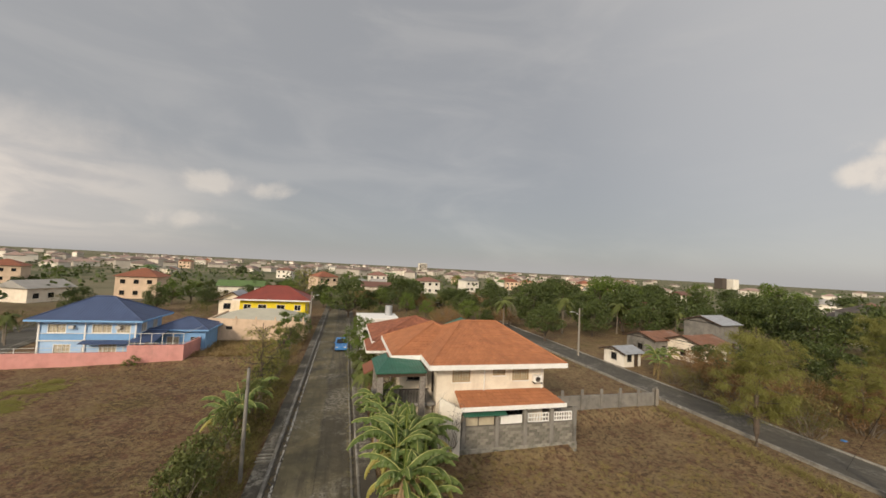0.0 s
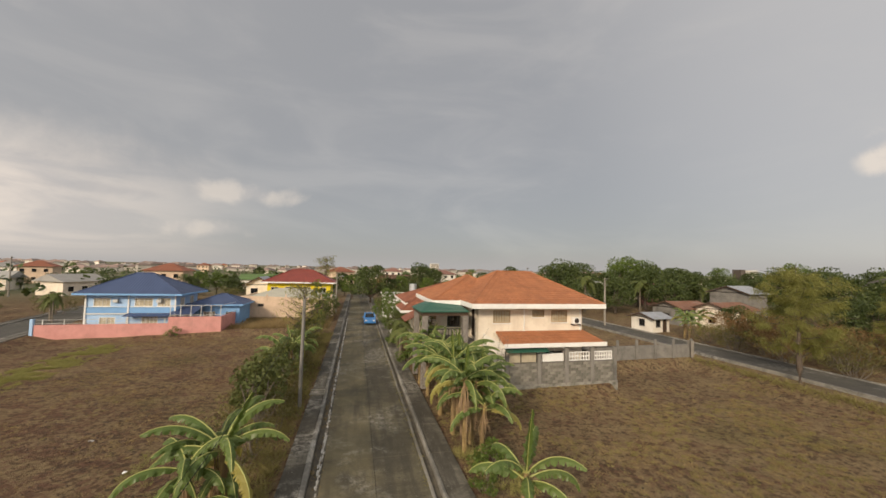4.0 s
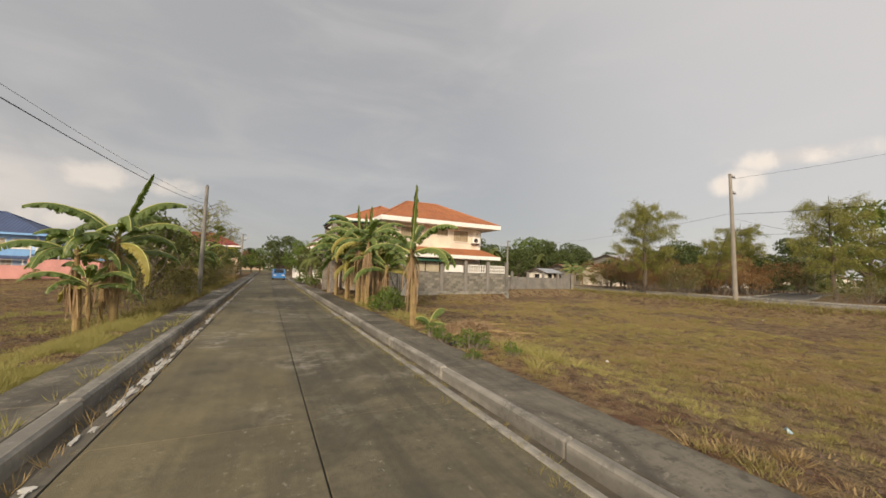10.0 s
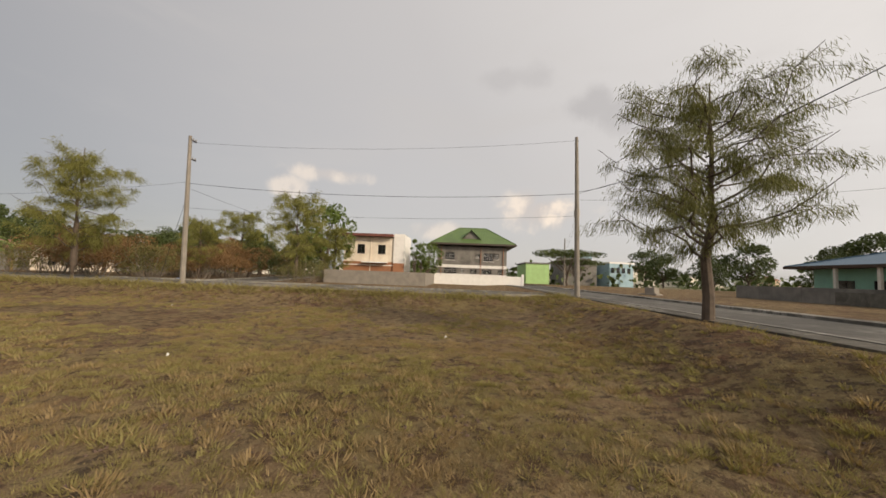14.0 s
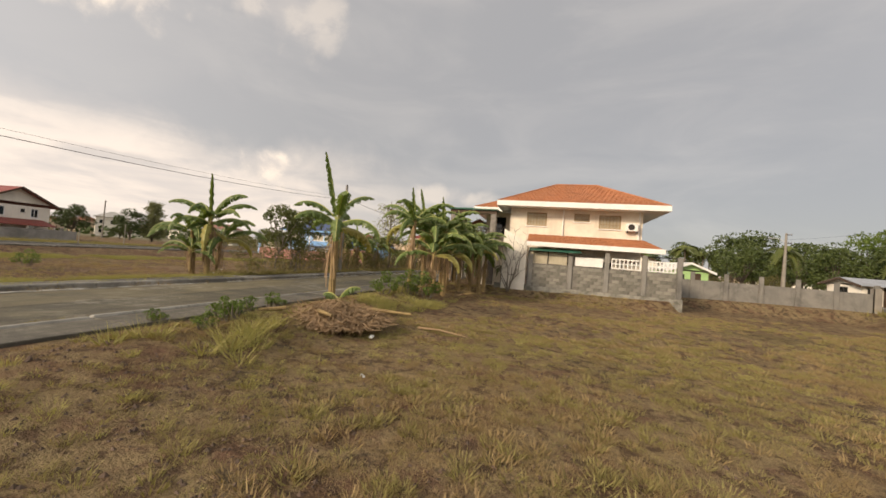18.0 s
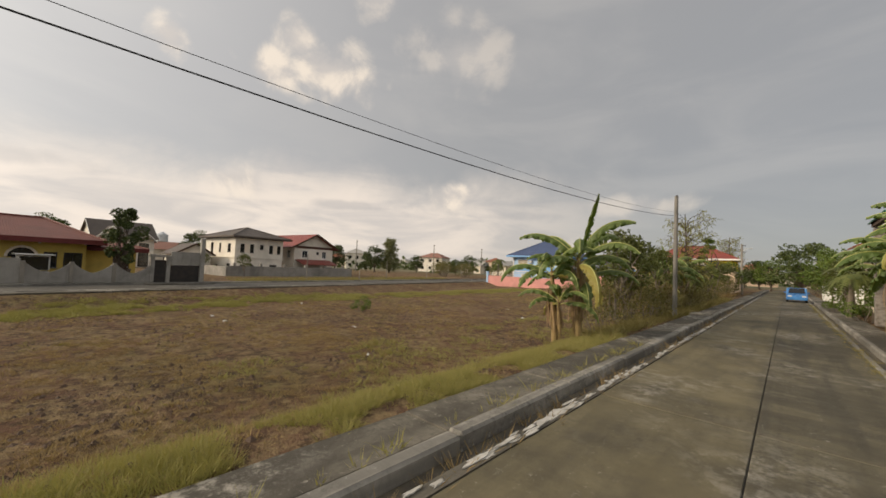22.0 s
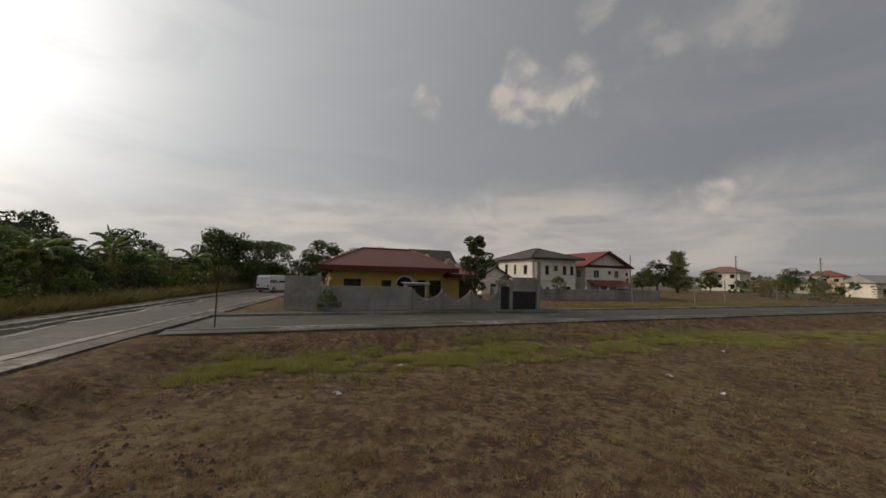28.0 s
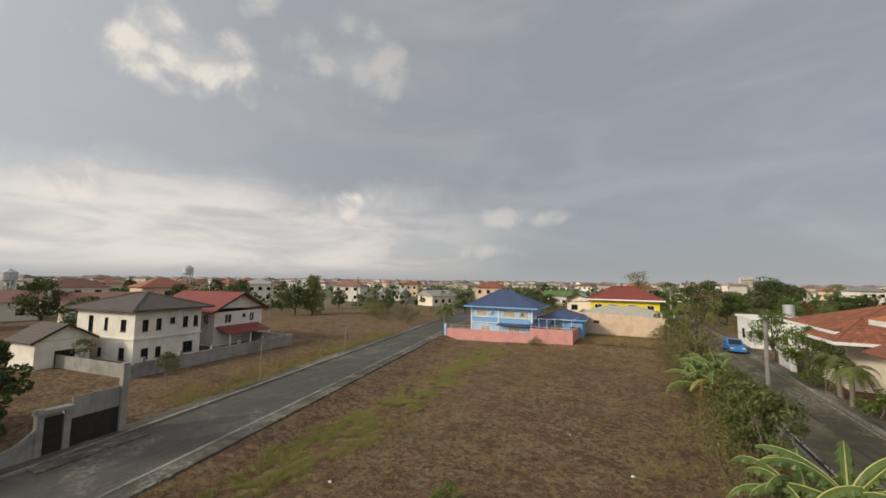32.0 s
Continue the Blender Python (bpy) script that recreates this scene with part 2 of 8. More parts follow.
def glass_mat(name, tint):
    m = bpy.data.materials.new(name)
    m.use_nodes = True
    N = Nodes(m.node_tree)
    bs = N.add("ShaderNodeBsdfPrincipled", in_Roughness=0.08)
    N.link(N.mix(smooth(N, N.noise(N.add("ShaderNodeTexCoord").outputs["Object"], 1.7, 3.0), 0.4, 0.6), tint, tuple(c * 0.5 for c in tint)), bs.inputs["Base Color"])
    bs.inputs["Specular IOR Level"].default_value = 0.6
    N.link(bs.outputs[0], N.add("ShaderNodeOutputMaterial").inputs[0])
    MATS[name] = m
    return m


def ground_mat():
    """Dry pasture: reddish soil, straw, burnt patches and green grass where it stays wet."""
    m = bpy.data.materials.new("dry_field")
    m.use_nodes = True
    N = Nodes(m.node_tree)
    co = N.add("ShaderNodeTexCoord").outputs["Object"]
    sep = N.add("ShaderNodeSeparateXYZ", in_0=co)
    x = sep.outputs[0]
    n1, n2, n3, n4 = N.noise(co, 0.10, 6, 0.6), N.noise(co, 0.55, 6, 0.65), N.noise(co, 6.0, 5, 0.7), N.noise(co, 32.0, 3, 0.7)
    soil = N.mix(smooth(N, n2, 0.35, 0.68), (0.158, 0.090, 0.060), (0.215, 0.136, 0.086))
    straw = N.mix(smooth(N, n3, 0.35, 0.70), (0.300, 0.222, 0.122), (0.205, 0.148, 0.084))
    col = N.mix(smooth(N, N.math("ADD", N.math("MULTIPLY", n2, 0.35), N.math("MULTIPLY", N.noise(co, 2.7, 7, 0.72, 0.2), 0.65)), 0.44, 0.56), soil, straw)
    pasture = N.math("MULTIPLY", smooth(N, x, 3.0, 6.0), smooth(N, N.noise(co, 1.3, 7, 0.7), 0.40, 0.60))
    col = N.mix(N.math("MULTIPLY", pasture, 0.6), col, (0.320, 0.245, 0.130))
    green = N.mix(smooth(N, n3, 0.35, 0.7), (0.125, 0.120, 0.038), (0.205, 0.170, 0.062))
    col = N.mix(N.math("MULTIPLY", smooth(N, n1, 0.54, 0.68), 0.5), col, green)
    burnt = N.math("MULTIPLY", smooth(N, N.noise(co, 2.6, 10, 0.80, 0.15), 0.50, 0.60), smooth(N, N.noise(co, 0.16, 3, 0.5), 0.40, 0.52))
    col = N.mix(N.math("MULTIPLY", burnt, 0.8), col, (0.045, 0.037, 0.032))
    col = N.mix(N.math("MULTIPLY", smooth(N, N.noise(co, 3.4, 9, 0.76, 0.15), 0.49, 0.59), 0.80), col, (0.082, 0.051, 0.035))
    col = N.mix(N.math("MULTIPLY", smooth(N, n4, 0.42, 0.75), 0.38), col, (0.090, 0.058, 0.036))
    # scrub beyond the lots, with distance haze painted in as paler, greyer tones
    y = sep.outputs[1]
    away = N.math("SQRT", N.math("ADD", N.math("MULTIPLY", x, x), N.math("MULTIPLY", y, y)))
    hazed_scrub = N.mix(smooth(N, N.noise(co, 0.02, 5, 0.6), 0.4, 0.6), (0.105, 0.112, 0.066), (0.200, 0.180, 0.120))
    col = N.mix(smooth(N, away, 85.0, 150.0), col, hazed_scrub)
    bs = N.add("ShaderNodeBsdfPrincipled", in_Roughness=0.95)
    bs.inputs["Specular IOR Level"].default_value = 0.1
    N.link(col, bs.inputs["Base Color"])
    h = N.math("ADD", N.math("MULTIPLY", n3, 1.0), N.math("MULTIPLY", n4, 0.5))
    bp = N.add("ShaderNodeBump", in_Strength=1.0, in_Distance=0.14, in_Height=h)
    N.link(bp.outputs[0], bs.inputs["Normal"])
    N.link(bs.outputs[0], N.add("ShaderNodeOutputMaterial").inputs[0])
    MATS["dry_field"] = m


def road_mat(name, base, pale, dark, dark_amount=0.7, dark_at=(0.42, 0.60), worn=0.55, ochre=None):
    """Weathered concrete: moss and tyre stains drawn out along the street, pale worn patches, fine grit."""
    m = bpy.data.materials.new(name)
    m.use_nodes = True
    N = Nodes(m.node_tree)
    co = N.add("ShaderNodeNewGeometry").outputs["Position"]
    a, b, c = N.noise(co, 0.28, 7, 0.66, 0.8), N.noise(co, 1.7, 7, 0.7), N.noise(co, 45.0, 4, 0.7)
    rnd = N.add("ShaderNodeObjectInfo").outputs["Random"]
    col = N.mix(smooth(N, b, 0.35, 0.68), base, tuple(v * 0.70 for v in base))
    col = N.mix(N.math("MULTIPLY", rnd, 0.30), col, dark)
    col = N.mix(N.math("MULTIPLY", smooth(N, a, *dark_at), dark_amount), col, dark)
    lanes = N.add("ShaderNodeMapping", in_Vector=co)
    lanes.inputs["Scale"].default_value = (1.5, 0.10, 1.0)
    col = N.mix(N.math("MULTIPLY", smooth(N, N.noise(lanes.outputs[0], 1.6, 6, 0.6, 0.2), 0.43, 0.62), 0.68), col, dark)
    broomed = N.add("ShaderNodeMapping", in_Vector=co)
    broomed.inputs["Scale"].default_value = (0.22, 2.6, 1.0)
    broom = smooth(N, N.noise(broomed.outputs[0], 3.0, 6, 0.7), 0.46, 0.72)
    col = N.mix(N.math("MULTIPLY", broom, 0.28), col, dark)
    patch = N.math("MULTIPLY", smooth(N, N.noise(co, 0.23, 4, 0.6, 0.6), 0.50, 0.62), smooth(N, N.noise(co, 3.1, 8, 0.78), 0.44, 0.60))
    col = N.mix(N.math("MULTIPLY", patch, worn), col, pale)
    spots = N.math("MULTIPLY", smooth(N, N.noise(co, 7.0, 9, 0.8, 0.3), 0.50, 0.60), smooth(N, N.noise(co, 0.5, 4, 0.6), 0.36, 0.58))
    col = N.mix(N.math("MULTIPLY", spots, 0.75), col, dark)
    flecks = N.math("MULTIPLY", smooth(N, N.noise(co, 11.0, 7, 0.8, 0.2), 0.57, 0.64), smooth(N, N.noise(lanes.outputs[0], 2.2, 5, 0.6), 0.48, 0.60))
    col = N.mix(N.math("MULTIPLY", flecks, worn * 0.9), col, pale)
    col = N.mix(N.math("MULTIPLY", smooth(N, c, 0.45, 0.75), 0.4), col, tuple(v * 0.5 for v in base))
    if ochre:
        # clay trodden into one lane
        x = N.add("ShaderNodeSeparateXYZ", in_0=co).outputs[0]
        lane = N.math("MULTIPLY", smooth(N, x, 0.1, -0.3), smooth(N, N.noise(co, 0.4, 6, 0.65), 0.30, 0.60))
        col = N.mix(N.math("MULTIPLY", lane, 0.42), col, ochre)
    bs = N.add("ShaderNodeBsdfPrincipled")
    bs.inputs["Specular IOR Level"].default_value = 0.25
    N.link(N.math("MULTIPLY_ADD", b, 0.3, 0.6), bs.inputs["Roughness"])
    N.link(col, bs.inputs["Base Color"])
    bp = N.add("ShaderNodeBump", in_Strength=0.5, in_Distance=0.012, in_Height=N.math("ADD", c, N.math("MULTIPLY", b, 1.5)))
    N.link(bp.outputs[0], bs.inputs["Normal"])
    N.link(bs.outputs[0], N.add("ShaderNodeOutputMaterial").inputs[0])
    MATS[name] = m


ground_mat()
road_mat("road_concrete", (0.172, 0.149, 0.096), (0.40, 0.375, 0.32), (0.058, 0.052, 0.040), 0.72, (0.43, 0.58), 0.65, (0.205, 0.170, 0.092))
road_mat("walk_concrete", (0.195, 0.176, 0.140), (0.42, 0.39, 0.335), (0.056, 0.050, 0.040), 0.8, (0.43, 0.56), 0.75)
road_mat("asphalt", (0.128, 0.117, 0.096), (0.30, 0.285, 0.25), (0.066, 0.062, 0.055), 0.6)
road_mat("kerb_concrete", (0.40, 0.375, 0.325), (0.56, 0.55, 0.52), (0.10, 0.095, 0.085), 0.75, (0.45, 0.62), 0.5)
mat("puddle", (0.035, 0.033, 0.030), (0.05, 0.047, 0.042), rough=0.16, scale=1.0, fine=3.0, bump=0.02, spec=0.6)
mat("silt", (0.36, 0.34, 0.30), (0.24, 0.225, 0.195), scale=1.5, fine=15, bump=0.1)
mat("lime_flakes", (0.50, 0.485, 0.45), (0.33, 0.315, 0.28), scale=5, fine=25)
mat("gutter_mud", (0.075, 0.065, 0.050), (0.14, 0.118, 0.085), scale=2)
mat("tar_joint", (0.050, 0.046, 0.038), scale=4)
mat("cream_paint", (0.80, 0.72, 0.60), (0.70, 0.61, 0.50), stain=(0.42, 0.36, 0.29), stain_amount=0.25, streaks=0.28, scale=1.2, bump=0.08)
mat("white_paint", (0.79, 0.745, 0.66), (0.69, 0.64, 0.56), stain=(0.33, 0.31, 0.28), stain_amount=0.3, streaks=0.35, scale=1.0, bump=0.08)
mat("clean_white", (0.80, 0.79, 0.76), (0.72, 0.71, 0.68), scale=2, bump=0.05)
mat("peach_paint", (0.68, 0.515, 0.375), (0.60, 0.45, 0.325), stain=(0.34, 0.25, 0.19), stain_amount=0.3, streaks=0.3, scale=1.0, bump=0.08)
mat("pink_paint", (0.62, 0.30, 0.27), (0.52, 0.24, 0.22), stain=(0.30, 0.17, 0.15), stain_amount=0.35, streaks=0.3, scale=0.9, bump=0.1)
mat("sky_blue_paint", (0.40, 0.575, 0.80), (0.34, 0.51, 0.74), stain=(0.2, 0.30, 0.45), stain_amount=0.2, streaks=0.2, scale=1.0, bump=0.06)
mat("deep_blue_paint", (0.20, 0.39, 0.66), (0.17, 0.34, 0.59), scale=1.0, bump=0.06, streaks=0.15)
mat("yellow_paint", (0.86, 0.68, 0.04), (0.78, 0.60, 0.03), scale=1.0, bump=0.06, streaks=0.15)
mat("mustard_paint", (0.64, 0.47, 0.12), (0.56, 0.41, 0.105), stain=(0.2, 0.15, 0.06), stain_amount=0.25, streaks=0.25, scale=1.0, bump=0.08)
mat("lime_paint", (0.40, 0.62, 0.27), (0.36, 0.56, 0.24), scale=1.0, bump=0.05, streaks=0.2)
mat("mint_paint", (0.30, 0.55, 0.43), (0.26, 0.48, 0.38), scale=1.0, bump=0.05, streaks=0.25)
mat("terracotta_paint", (0.36, 0.17, 0.09), (0.30, 0.14, 0.08), scale=1.0, bump=0.06)
mat("bare_render", (0.235, 0.222, 0.20), (0.165, 0.157, 0.145), stain=(0.075, 0.072, 0.066), stain_amount=0.6, streaks=0.5, scale=1.1, fine=30, bump=0.3)
mat("block_concrete", (0.215, 0.202, 0.172), (0.105, 0.099, 0.082), stain=(0.050, 0.049, 0.038), stain_amount=0.85, streaks=0.6, scale=2.6, fine=30, bump=0.6, per_object=0.5)
mat("mortar", (0.20, 0.185, 0.165), (0.11, 0.102, 0.09), scale=2, fine=30, bump=0.4, streaks=0.4)
mat("street_render", (0.325, 0.308, 0.280), (0.235, 0.223, 0.203), stain=(0.12, 0.115, 0.105), stain_amount=0.55, streaks=0.5, scale=0.9, fine=28, bump=0.3)
mat("mossy_footing", (0.300, 0.285, 0.250), (0.160, 0.152, 0.128), stain=(0.075, 0.072, 0.055), stain_amount=0.8, streaks=0.55, scale=2.4, fine=26, bump=0.5)
mat("pole_concrete", (0.275, 0.248, 0.212), (0.21, 0.19, 0.163), stain=(0.2, 0.19, 0.17), scale=1.5, fine=30, bump=0.2, streaks=0.3)
mat("orange_tile", (0.385, 0.155, 0.072), (0.32, 0.130, 0.062), stain=(0.17, 0.075, 0.045), stain_amount=0.25, scale=1.1, fine=18, bump=0.25, per_island=0.13)
mat("brick_red_tile", (0.28, 0.105, 0.060), (0.21, 0.080, 0.048), stain=(0.10, 0.05, 0.04), scale=1.1, fine=18, bump=0.3, per_island=0.3)
mat("maroon_sheet", (0.200, 0.075, 0.058), (0.165, 0.062, 0.050), stain=(0.11, 0.055, 0.045), scale=0.8, rough=0.6, wave=("Y", 2.6, 1.2), bump=0.45)
mat("red_sheet", (0.245, 0.055, 0.040), (0.20, 0.048, 0.036), stain=(0.13, 0.03, 0.03), scale=0.8, rough=0.5, wave=("X", 1.05, 2.0), bump=0.6)
mat("navy_sheet", (0.060, 0.088, 0.175), (0.048, 0.070, 0.145), scale=0.8, rough=0.5, wave=("X", 1.05, 2.0), bump=0.5)
mat("brown_sheet", (0.095, 0.075, 0.062), (0.075, 0.060, 0.050), scale=0.8, rough=0.6, wave=("Y", 1.05, 2.0), bump=0.5)
mat("green_sheet", (0.115, 0.185, 0.060), (0.095, 0.155, 0.052), stain=(0.06, 0.08, 0.04), scale=0.6, rough=0.55, wave=("Y", 1.05, 2.0), bump=0.5)
mat("canopy_green", (0.035, 0.135, 0.090), (0.028, 0.105, 0.072), stain=(0.02, 0.05, 0.04), scale=1.2, rough=0.5, wave=("X", 1.6, 2.0), bump=0.5)
mat("steel_blue_sheet", (0.085, 0.155, 0.22), (0.07, 0.125, 0.18), scale=0.8, rough=0.5, wave=("X", 1.05, 2.0), bump=0.5)
mat("tin_sheet", (0.42, 0.44, 0.47), (0.33, 0.34, 0.36), stain=(0.20, 0.12, 0.075), stain_amount=0.5, scale=0.9, rough=0.45, metal=0.35, wave=("X", 1.4, 2.0), bump=0.6)
mat("rust_sheet", (0.235, 0.110, 0.065), (0.165, 0.080, 0.050), stain=(0.30, 0.25, 0.22), stain_amount=0.5, scale=0.9, rough=0.7, wave=("X", 1.4, 2.0), bump=0.6)
mat("pale_sheet", (0.46, 0.44, 0.36), (0.40, 0.385, 0.32), scale=0.9, rough=0.6, wave=("X", 1.2, 1.5), bump=0.4)
mat("dark_steel", (0.035, 0.033, 0.032), (0.055, 0.045, 0.04), rough=0.55, metal=0.4, scale=3, bump=0.1)
mat("maroon_trim", (0.14, 0.030, 0.028), (0.11, 0.026, 0.024), scale=2, bump=0.06)
mat("white_steel", (0.62, 0.62, 0.60), (0.50, 0.48, 0.45), rough=0.5, scale=3, bump=0.05)
mat("tan_timber", (0.42, 0.31, 0.185), (0.34, 0.245, 0.14), scale=2, bump=0.1)
mat("dark_timber", (0.075, 0.048, 0.032), (0.06, 0.038, 0.025), scale=2, bump=0.15)
mat("curtain", (0.52, 0.46, 0.34), (0.40, 0.35, 0.26), scale=2.5, wave=("X", 3.0, 1.0), bump=0.4)
mat("cable_black", (0.015, 0.015, 0.015), scale=2)
mat("rubber", (0.02, 0.02, 0.02), scale=3)
mat("car_blue", (0.06, 0.22, 0.52), (0.05, 0.19, 0.46), rough=0.25, scale=2, bump=0.02, spec=0.6)
mat("van_white", (0.74, 0.74, 0.72), (0.68, 0.68, 0.66), rough=0.3, scale=2, bump=0.02, spec=0.6)
mat("chrome_grey", (0.45, 0.45, 0.46), rough=0.3, metal=0.8, scale=3)
mat("lamp_clear", (0.75, 0.74, 0.70), rough=0.2, scale=4, bump=0.02)
mat("lamp_red", (0.45, 0.03, 0.03), rough=0.25, scale=4, bump=0.02)
mat("bark", (0.115, 0.088, 0.066), (0.075, 0.058, 0.046), scale=3, fine=22, bump=0.9)
mat("pale_bark", (0.20, 0.17, 0.135), (0.14, 0.115, 0.09), scale=3, fine=22, bump=0.8)
mat("banana_stem", (0.30, 0.215, 0.095), (0.185, 0.125, 0.060), stain=(0.10, 0.065, 0.035), stain_amount=0.6, scale=3.5, fine=18, bump=0.6)
mat("tarpaulin", (0.05, 0.17, 0.40), (0.04, 0.13, 0.31), rough=0.45, scale=2, bump=0.3)
mat("litter_white", (0.70, 0.70, 0.68), scale=5)
mat("stone_post", (0.26, 0.235, 0.21), (0.13, 0.115, 0.10), scale=7, fine=30, bump=0.9)
mat("tank_steel", (0.55, 0.56, 0.58), (0.45, 0.46, 0.47), rough=0.35, metal=0.6, scale=2, bump=0.05)
mat("aqua_paint", (0.33, 0.47, 0.54), (0.28, 0.41, 0.48), scale=1, bump=0.05)
mat("far_red_roof", (0.205, 0.105, 0.080), (0.165, 0.088, 0.070), scale=0.5, per_object=0.5)
mat("far_grey_roof", (0.30, 0.29, 0.27), (0.22, 0.21, 0.20), scale=0.5, per_object=0.5)
mat("far_wall", (0.68, 0.62, 0.53), (0.58, 0.52, 0.44), scale=0.5, per_object=0.3)
mat("town_wall", (0.60, 0.55, 0.48), (0.50, 0.45, 0.39), scale=0.3, per_island=0.5)
mat("town_roof", (0.26, 0.175, 0.145), (0.22, 0.19, 0.17), scale=0.3, per_island=0.6)
glass_mat("dark_glass", (0.018, 0.020, 0.022))
glass_mat("car_glass", (0.012, 0.016, 0.02))
leaf_mat("banana_leaf", (0.100, 0.162, 0.044), (0.225, 0.275, 0.078), rough=0.42, trans=0.38, island=0.6, spec=0.4)
leaf_mat("banana_rib", (0.46, 0.46, 0.17), (0.36, 0.38, 0.12), rough=0.5, trans=0.1, island=0.6)
leaf_mat("banana_leaf_old", (0.31, 0.29, 0.075), (0.42, 0.32, 0.11), rough=0.5, trans=0.3, island=0.6)
leaf_mat("banana_dry", (0.40, 0.28, 0.165), (0.22, 0.145, 0.090), rough=0.85, trans=0.12, island=0.9)
leaf_mat("casuarina", (0.205, 0.215, 0.062), (0.340, 0.320, 0.105), rough=0.7, trans=0.4)
leaf_mat("pine_leaf", (0.155, 0.170, 0.080), (0.255, 0.255, 0.120), rough=0.7, trans=0.25)
leaf_mat("casuarina_dark", (0.115, 0.125, 0.045), (0.235, 0.225, 0.078), rough=0.7, trans=0.35)
leaf_mat("mango_leaf", (0.042, 0.066, 0.020), (0.110, 0.135, 0.038), rough=0.5, trans=0.15)
leaf_mat("bright_leaf", (0.080, 0.135, 0.026), (0.180, 0.225, 0.048), rough=0.5, trans=0.25)
leaf_mat("scrub_leaf", (0.110, 0.112, 0.040), (0.230, 0.190, 0.070), rough=0.7, trans=0.2)
leaf_mat("russet_leaf", (0.180, 0.105, 0.048), (0.260, 0.155, 0.068), rough=0.75, trans=0.15)
leaf_mat("young_leaf", (0.085, 0.110, 0.034), (0.185, 0.190, 0.062), rough=0.55, trans=0.25)
leaf_mat("palm_leaf", (0.075, 0.100, 0.030), (0.180, 0.195, 0.055), rough=0.5, trans=0.2)
leaf_mat("dry_grass", (0.42, 0.315, 0.165), (0.235, 0.165, 0.090), rough=0.9, trans=0.25, island=0.9, spec=0.1)
leaf_mat("olive_grass", (0.345, 0.300, 0.130), (0.225, 0.192, 0.080), rough=0.85, trans=0.3, island=0.9, spec=0.1)
leaf_mat("green_grass", (0.277, 0.275, 0.098), (0.446, 0.384, 0.156), rough=0.8, trans=0.3, island=0.9, spec=0.15)
leaf_mat("ditch_leaf", (0.27, 0.270, 0.095), (0.40, 0.360, 0.150), rough=0.8, trans=0.3, island=0.9, spec=0.15)


# ---------- building helpers ----------
def part(name, bm, material, parent=None, label="", smooth_faces=False):
    me = bpy.data.meshes.new(name)
    bm.to_mesh(me)
    bm.free()
    if smooth_faces:
        for p in me.polygons:
            p.use_smooth = True
    me.materials.append(MATS[material])
    ob = new(name, me)
    if parent is not None:
        ob.parent = parent
    return tagged(ob, label)


def raw(name, verts, faces, material, parent=None, label=""):
    me = bpy.data.meshes.new(name)
    me.from_pydata(verts, [], faces)
    me.update()
    me.materials.append(MATS[material])
    ob = new(name, me)
    if parent is not None:
        ob.parent = parent
    return tagged(ob, label)


def soup(name, verts, n, material, parent=None, label=""):
    """Faces of n corners each, from an array of corners (k * n, 3)."""
    verts = np.asarray(verts, dtype=np.float32).reshape(-1, 3)
    k = len(verts) // n
    me = bpy.data.meshes.new(name)
    me.vertices.add(len(verts))
    me.vertices.foreach_set("co", verts.ravel())
    me.loops.add(len(verts))
    me.loops.foreach_set("vertex_index", np.arange(len(verts), dtype=np.int32))
    me.polygons.add(k)
    me.polygons.foreach_set("loop_start", np.arange(0, len(verts), n, dtype=np.int32))
    me.update()
    me.materials.append(MATS[material])
    ob = new(name, me)
    if parent is not None:
        ob.parent = parent
    return tagged(ob, label)


def thing(name, label, category, m=None, group="", kind=""):
    ob = new(name)
    ob.empty_display_size = 0.2
    if m is not None:
        ob.matrix_world = m
    return tagged(ob, label, category, group, kind)


def box(bm, x0, y0, z0, x1, y1, z1, bevel=0.0):
    vs = [bm.verts.new(p) for p in ((x0, y0, z0), (x1, y0, z0), (x1, y1, z0), (x0, y1, z0), (x0, y0, z1), (x1, y0, z1), (x1, y1, z1), (x0, y1, z1))]
    fs = [bm.faces.new([vs[i] for i in f]) for f in ((3, 2, 1, 0), (4, 5, 6, 7), (0, 1, 5, 4), (1, 2, 6, 5), (2, 3, 7, 6), (3, 0, 4, 7))]
    if bevel:
        es = list({e for f in fs for e in f.edges})
        bmesh.ops.bevel(bm, geom=es, offset=bevel, segments=1, affect="EDGES", profile=0.5)


def bx(*a, bevel=0.0):
    bm = bmesh.new()
    box(bm, *a, bevel=bevel)
    return bm


def tube(bm, points, radii, sides=8, cap=True):
    """A tapered tube along points."""
    rings = []
    n = len(points)
    pts = [Vector(p) for p in points]
    for i, p in enumerate(pts):
        d = (pts[min(i + 1, n - 1)] - pts[max(i - 1, 0)]).normalized()
        side = d.cross(Vector((0, 0, 1)))
        if side.length < 0.05:
            side = d.cross(Vector((1, 0, 0)))
        side.normalize()
        up = side.cross(d)
        r = radii[i]
        rings.append([bm.verts.new(p + (side * math.cos(a) + up * math.sin(a)) * r) for a in (2 * math.pi * k / sides for k in range(sides))])
    for a, b in zip(rings, rings[1:]):
        for k in range(sides):
            bm.faces.new((a[k], a[(k + 1) % sides], b[(k + 1) % sides], b[k]))
    if cap:
        bm.faces.new(rings[0][::-1])
        bm.faces.new(rings[-1])


def tb(points, radii, sides=8):
    bm = bmesh.new()
    tube(bm, points, radii, sides)
    return bm


def poly(bm, pts):
    bm.faces.new([bm.verts.new(p) for p in pts])


